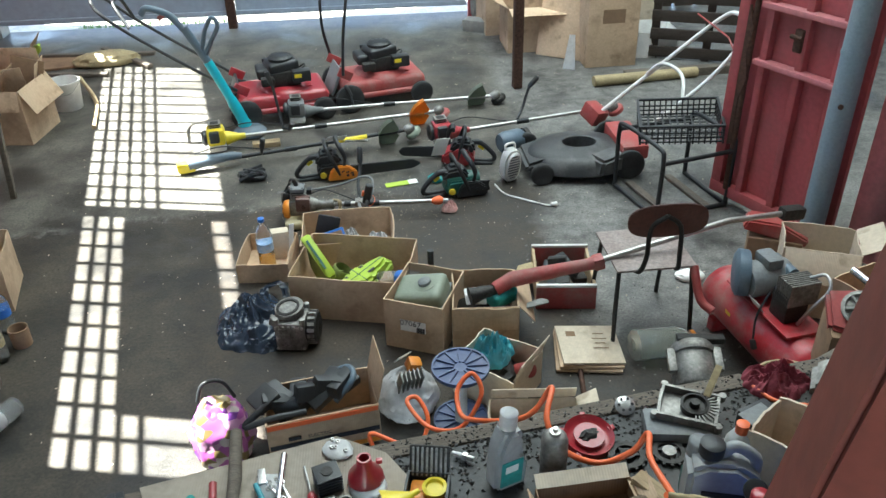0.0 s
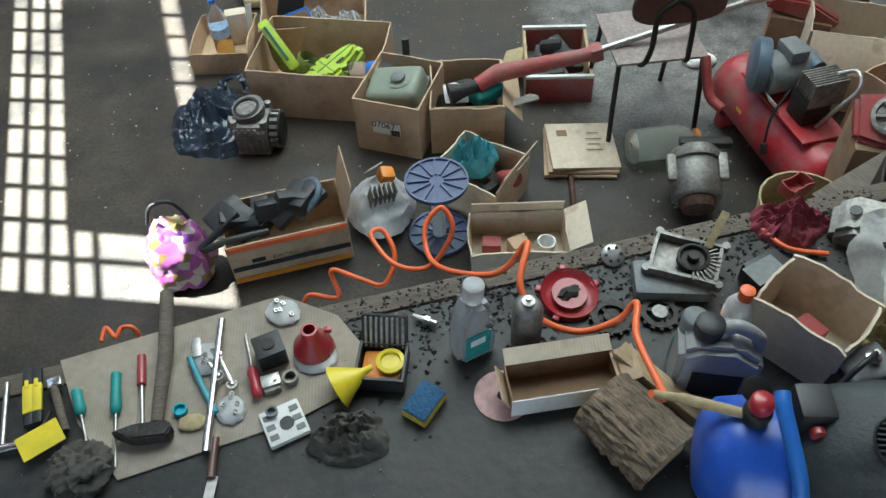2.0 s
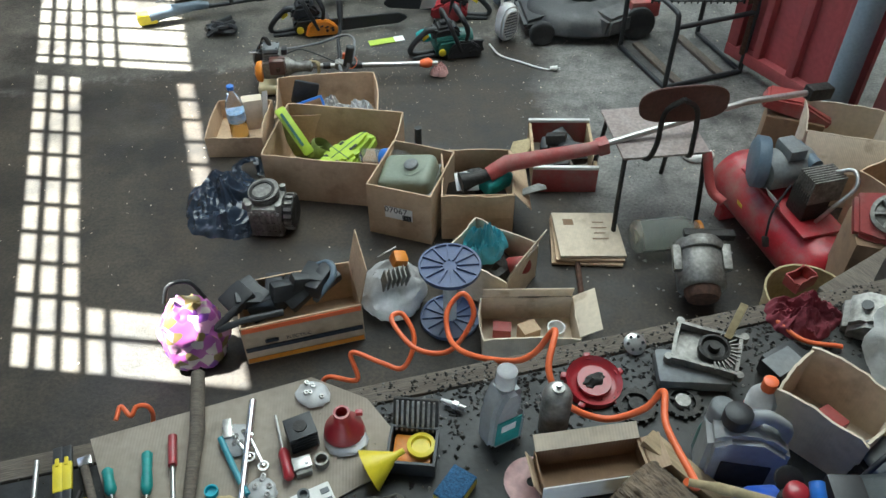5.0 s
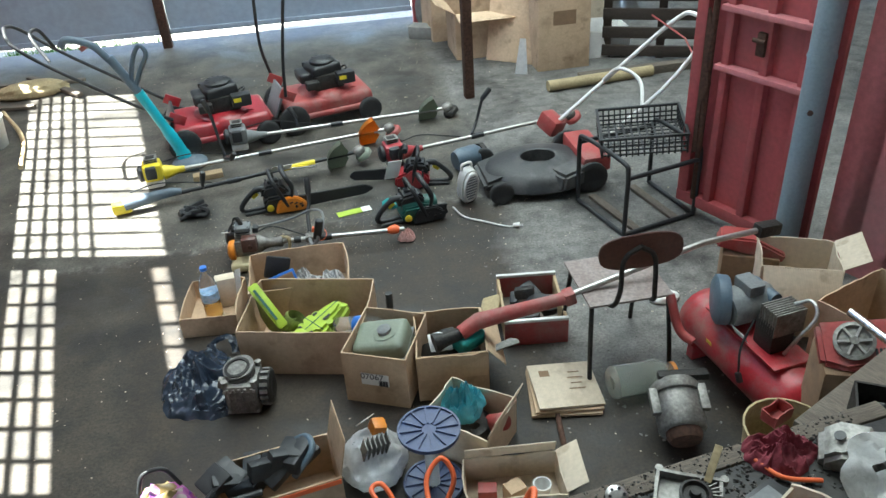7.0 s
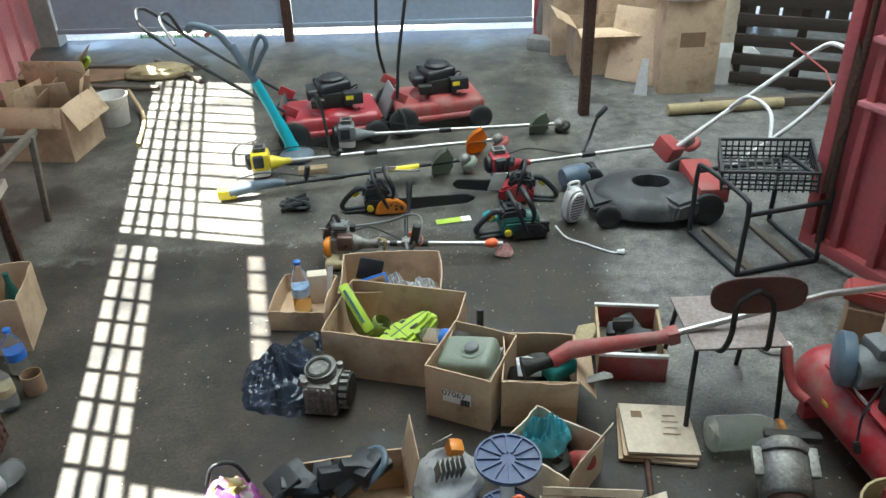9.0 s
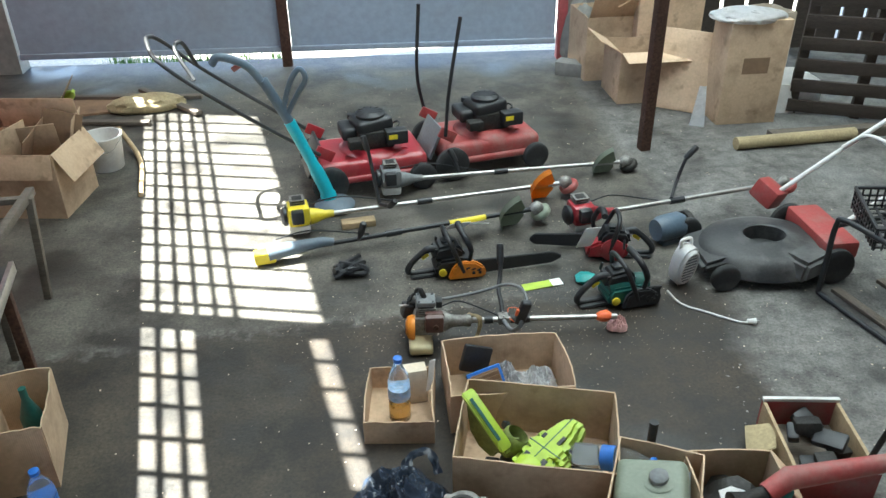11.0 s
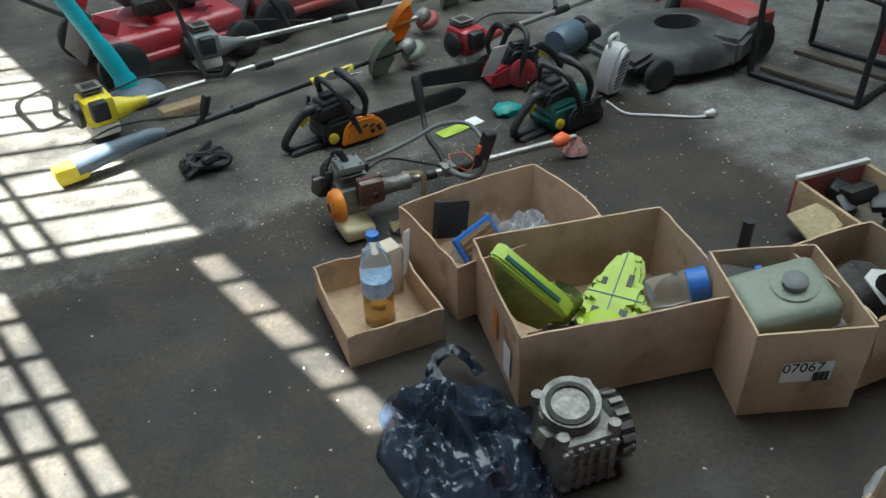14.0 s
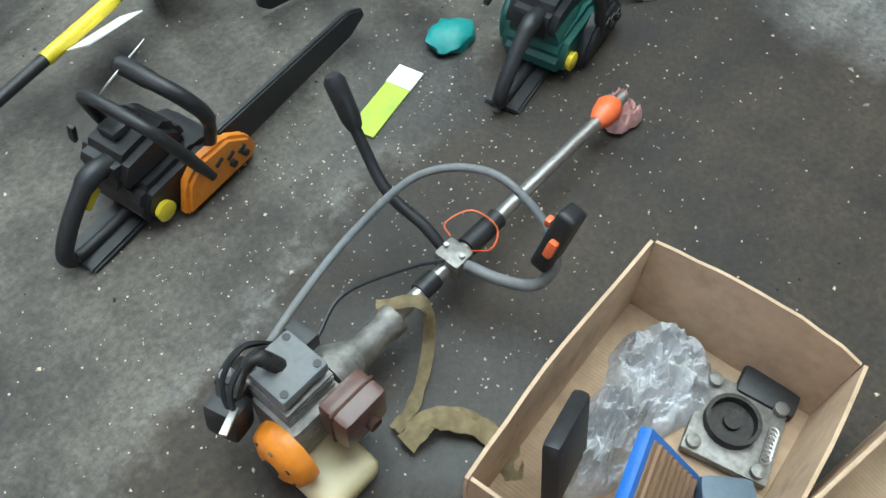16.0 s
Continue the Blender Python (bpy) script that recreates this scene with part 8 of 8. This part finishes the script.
solo("split_board", bx(0.24, 0.04, 0.03, P(0, 0, 0.015), 0.004), M["palewood"], pose(0.701, 1.060, BZ + 0.03, 0, 10, -48), "pale split piece of firewood", "firewood")
# starter plate on a flat can
solo("flat_tin", bx(0.17, 0.10, 0.035, P(0, 0, 0.0175), 0.012), M["grey"], pose(0.796, 1.348, BZ, 0, 0, -8), "flat dusty grey tin under an engine part", "tin")
sp2 = thing("starter_housing", pose(0.834, 1.380, BZ + 0.036, 6, 0, -25), "greasy aluminium starter housing with a pulley", "starter housing")
part("frame", shell_box(0.15, 0.11, 0.03, 0.008, 0.002), M["alu"], sp2)
part("pulley", lathe([(0.035, 0), (0.037, 0.02), (0.03, 0.022), (0.026, 0.012), (0.014, 0.012), (0.012, 0.028), (0.006, 0.028)], 22, P(0.015, 0, 0.015)), M["dark"], sp2)
for k in range(14):
    part("grille_bar", bx(0.022, 0.003, 0.006, P(0.015, 0, 0.03) @ Matrix.Rotation(radians(-80 + 12 * k), 4, "Z") @ P(0.05, 0, 0)), M["alu"], sp2)
for sx, sy in ((-0.08, -0.05), (0.08, -0.05), (0.08, 0.06), (-0.07, 0.06)):
    part("lug", lathe([(0.01, 0), (0.01, 0.02), (0.004, 0.02)], 10, P(sx, sy, 0.005)), M["alu"], sp2)
part("lever", bx(0.018, 0.09, 0.004, pose(0.05, 0.07, 0.06, 35, 0, -15), 0.002), M["straw"], sp2)
sgr = thing("sprocket", pose(0.685, 1.442, BZ + 0.01, 25, 0, 0), "small drilled steel sprocket", "sprocket")
part("disc", lathe([(0.008, 0), (0.026, 0), (0.028, 0.006), (0.02, 0.012), (0.008, 0.012)], 20), M["steel"], sgr)
for k in range(6):
    part("hole", lathe([(0.004, 0), (0.004, 0.002)], 8, Matrix.Rotation(k * 1.047, 4, "Z") @ P(0.018, 0, 0.012)), M["black"], sgr)
for i, (p, r_) in enumerate((((0.645, 1.270), 0.045), ((0.753, 1.270), 0.042))):
    gr = thing("gear_ring", pose(*p, BZ, 0, 0, 30 * i), "greasy toothed gear ring on the bench", "gear", "gear rings")
    part("ring", lathe([(r_ * 0.7, 0), (r_, 0), (r_, 0.01), (r_ * 0.7, 0.01), (r_ * 0.7, 0)], 24), M["dark"], gr)
    for k in range(14):
        part("tooth", bx(0.008, 0.007, 0.009, Matrix.Rotation(k * 0.4488, 4, "Z") @ P(r_ + 0.002, 0, 0.005)), M["dark"], gr)
    part("hub", lathe([(0.006, 0), (0.018, 0), (0.018, 0.014), (0.006, 0.014)], 14), M["dark" if i == 0 else "alu"], gr)
    for k in range(3):
        part("arm", bx(r_ * 0.6, 0.008, 0.006, Matrix.Rotation(k * 2.094, 4, "Z") @ P(r_ * 0.45, 0, 0.005)), M["dark"], gr)
# dusty cans and bottles
gc = thing("oil_can", P(0.764, 1.129, BZ), "dusty dark green oil can with a ribbed cap", "can")
part("body", bx(0.075, 0.06, 0.10, P(0.006, 0, 0.05), 0.018, seg=3), M["green"], gc)
part("cap", lathe([(0.026, 0.095), (0.028, 0.1), (0.027, 0.185), (0.022, 0.19)], 20, P(-0.006, 0.0, 0)), M["grey"], gc)
obt = thing("solvent_bottle", P(0.893, 1.204, BZ), "clear solvent bottle with an orange cap and label", "bottle")
part("body", lathe([(0.03, 0), (0.033, 0.006), (0.033, 0.1), (0.02, 0.125), (0.014, 0.13)], 20), M["clearbag"], obt)
part("band", lathe([(0.0335, 0.045), (0.034, 0.046), (0.034, 0.085), (0.0335, 0.086)], 20), M["paper"], obt)
part("orange_band", lathe([(0.0343, 0.05), (0.0346, 0.051), (0.0346, 0.064), (0.0343, 0.065)], 20), M["hose"], obt)
text_mesh("646", 0.016, M["ink"], obt, pose(0, -0.0352, 0.068, 90, 0, 0))
part("cap", lathe([(0.015, 0.128), (0.016, 0.13), (0.016, 0.155), (0.012, 0.157)], 16), M["hose"], obt)
canister(pose(0.80, 1.085, BZ, 0, 0, -14), "silvery grey plastic oil canister with a black cap", 0.16, 0.09, 0.22, "lightgrey", "black", band="ink")
bcx = carton(1.027, 1.165, 0.2, 0.16, 0.15, -50, "brown carton holding red parts and a small engine", z=BZ, material="cardlight", seed=50)
solo("red_packets", bx(0.09, 0.06, 0.07, P(0, 0, 0.035), 0.006), M["dustred"], pose(1.009, 1.146, BZ + 0.005, 0, 10, 30), "red packets in a carton", "packets")
sm = thing("small_motor", pose(1.086, 1.042, BZ, 0, 0, 10), "small dusty engine with a spark plug lead", "engine")
part("block", bx(0.12, 0.10, 0.09, P(0, 0, 0.045), 0.015), M["dark"], sm)
part("cover", bx(0.10, 0.08, 0.02, P(0, 0, 0.10), 0.012, seg=3), M["grey"], sm)
part("plug", lathe([(0.015, 0), (0.016, 0.012), (0.006, 0.016), (0.006, 0.03)], 12, P(0.01, 0, 0.11)), M["chrome"], sm)
part("lead", tube(curve_pts([(0.01, 0, 0.135), (-0.04, -0.02, 0.14), (-0.08, -0.03, 0.10)], 6), 0.006, 8), M["black"], sm)
solo("khaki_rag", crumple(0.10, 0.09, 0.10, 141, folds=9, n_r=26, n_a=90), M["khaki"], P(1.245, 1.158, BZ), "crumpled khaki rag on the bench", "rag", "rags")
solo("red_rag", crumple(0.10, 0.07, 0.08, 142, folds=9, n_r=26, n_a=90), M["redrag"], P(1.133, 1.495, BZ), "crumpled dark red rag on the bench", "rag", "rags")
rod_thing("red_wire", [(1.055, 1.494, BZ + 0.01), (1.096, 1.419, BZ + 0.012), (1.184, 1.392, BZ + 0.01)], 0.006, "hose", "bent red handle under a rag", "handle", 5)
ms = thing("magneto_shroud", pose(1.297, 1.450, BZ, 10, -8, -30), "grey pressed metal engine shroud", "engine shroud", "engine shrouds")
part("shell", prism([(-0.08, 0), (-0.075, 0.05), (-0.03, 0.085), (0.05, 0.075), (0.08, 0.02), (0.08, 0)], 0.11, None, 0.014), M["alu"], ms)
part("hole", lathe([(0.014, 0), (0.014, 0.003)], 14, pose(-0.03, 0, 0.086, 0, -10, 0)), M["black"], ms)
part("mouth", bx(0.004, 0.08, 0.045, P(0.081, 0, 0.03)), M["black"], ms)
solo("black_jar", bx(0.10, 0.07, 0.06, P(0, 0, 0.03), 0.01), M["black"], pose(1.011, 1.338, BZ, 0, 0, 25), "black box with a worn printed label", "box")
solo("jar_label", bx(0.085, 0.055, 0.002), M["grey"], pose(0.995, 1.322, BZ + 0.062, 0, 0, 25), "worn grey label on a black box", "label")

# ---- blue compressor at the end of the bench ----
kx = thing("bench_compressor", pose(0.79, 0.86, BZ, 0, 0, -17), "blue air compressor with a dusty charcoal motor cover", "compressor")
part("tank", lathe([(0.02, 0.0), (0.07, 0.008), (0.10, 0.03), (0.11, 0.07), (0.11, 0.52), (0.10, 0.56), (0.05, 0.58)], 30, pose(-0.10, 0, 0.12, 0, 90, 0)), M["blue"], kx)
cov = bmesh.new()
rows = []
for x, hw, top in ((0.03, 0.05, 0.03), (0.045, 0.085, 0.07), (0.09, 0.105, 0.115), (0.16, 0.112, 0.145), (0.26, 0.115, 0.165), (0.38, 0.115, 0.178), (0.48, 0.11, 0.17), (0.56, 0.095, 0.13), (0.60, 0.06, 0.06)):
    row = []
    for k in range(19):
        a = math.pi * k / 18
        row.append(cov.verts.new((x, hw * math.copysign(abs(math.cos(a)) ** 0.62, -math.cos(a)), 0.155 + 1.2 * top * math.sin(a) ** 0.62)))
    rows.append(row)
for ra, rb in zip(rows, rows[1:]):
    for k in range(18):
        cov.faces.new((ra[k], ra[k + 1], rb[k + 1], rb[k]))
for row in (rows[0], rows[-1][::-1]):
    cov.faces.new(row)
part("motor_cover", cov, M["comp"], kx, smooth=40)
part("cover_wing", prism([(0.02, 0.155), (0.05, 0.17), (0.16, 0.215), (0.34, 0.225), (0.58, 0.215), (0.60, 0.15), (0.10, 0.135)], 0.03, P(0, -0.115, 0), 0.012), M["comp"], kx)
vent_at = pose(0.175, -0.04, 0.3265, 15, -9, 0)
vt = part("vent", lathe([(0.002, 0), (0.044, 0.0), (0.047, 0.004), (0.044, 0.007), (0.040, 0.003)], 28, vent_at), M["black"], kx)
for k in range(9):
    q = -0.034 + 0.0085 * k
    part("vent_bar", bx(2 * math.sqrt(0.042 ** 2 - q * q), 0.0035, 0.006, vent_at @ P(0, q, 0.006), 0.001), M["comp"], vt)
for k in range(3):
    q = -0.02 + 0.02 * k
    part("vent_bar", bx(0.004, 2 * math.sqrt(0.042 ** 2 - q * q), 0.005, vent_at @ P(q, 0, 0.006), 0.001), M["comp"], vt)
part("handle", tube(curve_pts([(0.05, -0.10, 0.05), (0.055, -0.13, 0.16), (0.04, -0.10, 0.25), (0.005, -0.01, 0.31), (0.0, 0.02, 0.32)], 8), 0.013, 12), M["bluep"], kx)
ps = part("pressure_switch", bx(0.06, 0.065, 0.08, pose(0.06, 0.03, 0.26, 0, 0, 10), 0.008), M["black"], kx)
part("red_button", lathe([(0.012, 0), (0.013, 0.012), (0.01, 0.014)], 14, pose(0.065, -0.008, 0.27, 90, 0, 10)), M["mowred"], ps)
rg_ = part("regulator", lathe([(0.022, 0), (0.024, 0.02), (0.024, 0.035), (0.018, 0.04)], 16, P(-0.02, 0.02, 0.22)), M["dark"], kx)
part("red_knob", lathe([(0.018, 0), (0.02, 0.004), (0.02, 0.026), (0.016, 0.03)], 16, P(-0.02, 0.02, 0.26)), M["mowred"], rg_)
part("coupling", tube([(-0.19, 0.03, 0.235), (-0.15, 0.03, 0.235), (-0.14, 0.03, 0.235), (-0.03, 0.02, 0.235)], [0.007, 0.008, 0.010, 0.009], 10), M["straw"], kx)
part("gauge", lathe([(0.024, 0), (0.025, 0.014), (0.02, 0.016)], 18, pose(-0.02, 0.07, 0.24, 40, 0, 0)), M["black"], kx)
stk = part("warning_strip", bx(0.13, 0.002, 0.022, pose(0.20, -0.1105, 0.115, 0, 0, 0)), M["paper"], kx, "white strip of warning signs")
for k in range(5):
    part("pictogram", prism([(-0.009, -0.007), (0.009, -0.007), (0, 0.009)], 0.001, P(0.15 + 0.025 * k, -0.1122, 0.115)), M["yellow" if k % 2 else "bluep"], stk)
for sx in (0.0, 0.38):
    part("foot", bx(0.03, 0.18, 0.03, P(sx, 0, 0.012), 0.004), M["black"], kx)
# orange air hose
rod_thing("air_hose", [(0.615, 0.945, BZ + 0.235), (0.652, 0.973, 1.04), (0.641, 1.112, 1.02), (0.663, 1.202, 1.01), (0.629, 1.197, 0.96), (0.552, 1.205, 0.92), (0.470, 1.238, 0.94), (0.440, 1.301, 0.98), (0.470, 1.396, 1.0), (0.428, 1.392, 0.93), (0.379, 1.403, 0.89), (0.292, 1.502, 0.80), (0.253, 1.638, 0.70), (0.251, 1.725, 0.72), (0.300, 1.762, 0.75), (0.324, 1.716, 0.70), (0.253, 1.682, 0.60), (0.156, 1.717, 0.58), (0.092, 1.814, 0.60), (0.126, 1.834, 0.60), (0.156, 1.767, 0.56), (0.118, 1.711, 0.50), (0.051, 1.737, 0.50), (-0.035, 1.765, 0.52), (-0.022, 1.717, 0.45), (-0.113, 1.758, 0.42), (-0.148, 1.763, 0.36)], 0.0075, "hose", "coiled orange rubber air hose from the compressor", "hose", 8)
rod_thing("hose_coil", [(-0.783, 1.740, 0.3), (-0.775, 1.784, 0.31), (-0.741, 1.753, 0.3), (-0.725, 1.778, 0.31), (-0.692, 1.778, 0.31), (-0.689, 1.781, 0.25), (-0.775, 1.861, 0.01)], 0.0075, "hose", "end of the coiled orange hose", "hose", 8)

# ---- crumbs: dirt on the bench, flecks on the floor ----
def flecks(name, count, place, z, smin, smax, material, label, seed):
    rg = random.Random(seed)
    vs, fs = [], []
    for k in range(count):
        x, y = place(rg)
        s, a = rg.uniform(smin, smax), rg.uniform(0, 6.28)
        hgt = s * rg.uniform(0.15, 0.5)
        i = len(vs)
        for j in range(4):
            b_ = a + j * 1.57 + rg.uniform(-0.4, 0.4)
            q = s * rg.uniform(0.35, 1.0)
            vs.append((x + q * math.cos(b_), y + q * math.sin(b_), z - 0.001))
        vs.append((x, y, z + hgt))
        fs += [(i + j, i + (j + 1) % 4, i + 4) for j in range(4)]
    me = bpy.data.meshes.new(name)
    me.from_pydata(vs, [], fs)
    me.materials.append(M[material])
    tagged(new(name, me), label, "debris", kind="stuff")


def on_bench(rg):
    u, v = rg.uniform(0.62, 2.25), -abs(rg.gauss(0.02, 0.12)) - 0.005
    p = BENCH @ Vector((u, max(v, -0.5), 0))
    return p.x, p.y


flecks("bench_dirt", 2000, on_bench, BZ, 0.003, 0.011, "dark", "loose greasy crumbs and shavings on the bench", 1)
flecks("bench_shavings", 260, on_bench, BZ, 0.003, 0.010, "alu", "small metal bits scattered on the bench", 2)
flecks("bench_grit", 300, lambda rg: tuple((BENCH @ Vector((rg.uniform(0.02, 2.3), rg.uniform(-0.6, -0.02), 0)))[:2]), BZ, 0.002, 0.006, "wood", "fine grit on the bench", 6)
flecks("floor_chips", 700, lambda rg: (rg.uniform(-2.2, 2.2), rg.uniform(2.2, 7.8)), 0.001, 0.003, 0.008, "cardlight", "pale chips scattered on the floor", 3)
flecks("near_chips", 1300, lambda rg: (rg.gauss(-0.1, 0.5), rg.gauss(4.3, 0.32)), 0.001, 0.001, 0.0042, "cardlight", "small pale wood chips round the tools", 4)
flecks("floor_grit", 1500, lambda rg: (rg.uniform(-2.6, 2.4), rg.uniform(2.0, 7.8)), 0.0005, 0.003, 0.008, "dark", "dark grit on the floor", 5)
flecks("floor_gravel", 500, lambda rg: (rg.gauss(1.4, 0.35), rg.gauss(3.2, 0.5)), 0.001, 0.004, 0.012, "wall", "pale grit by the chair", 8)
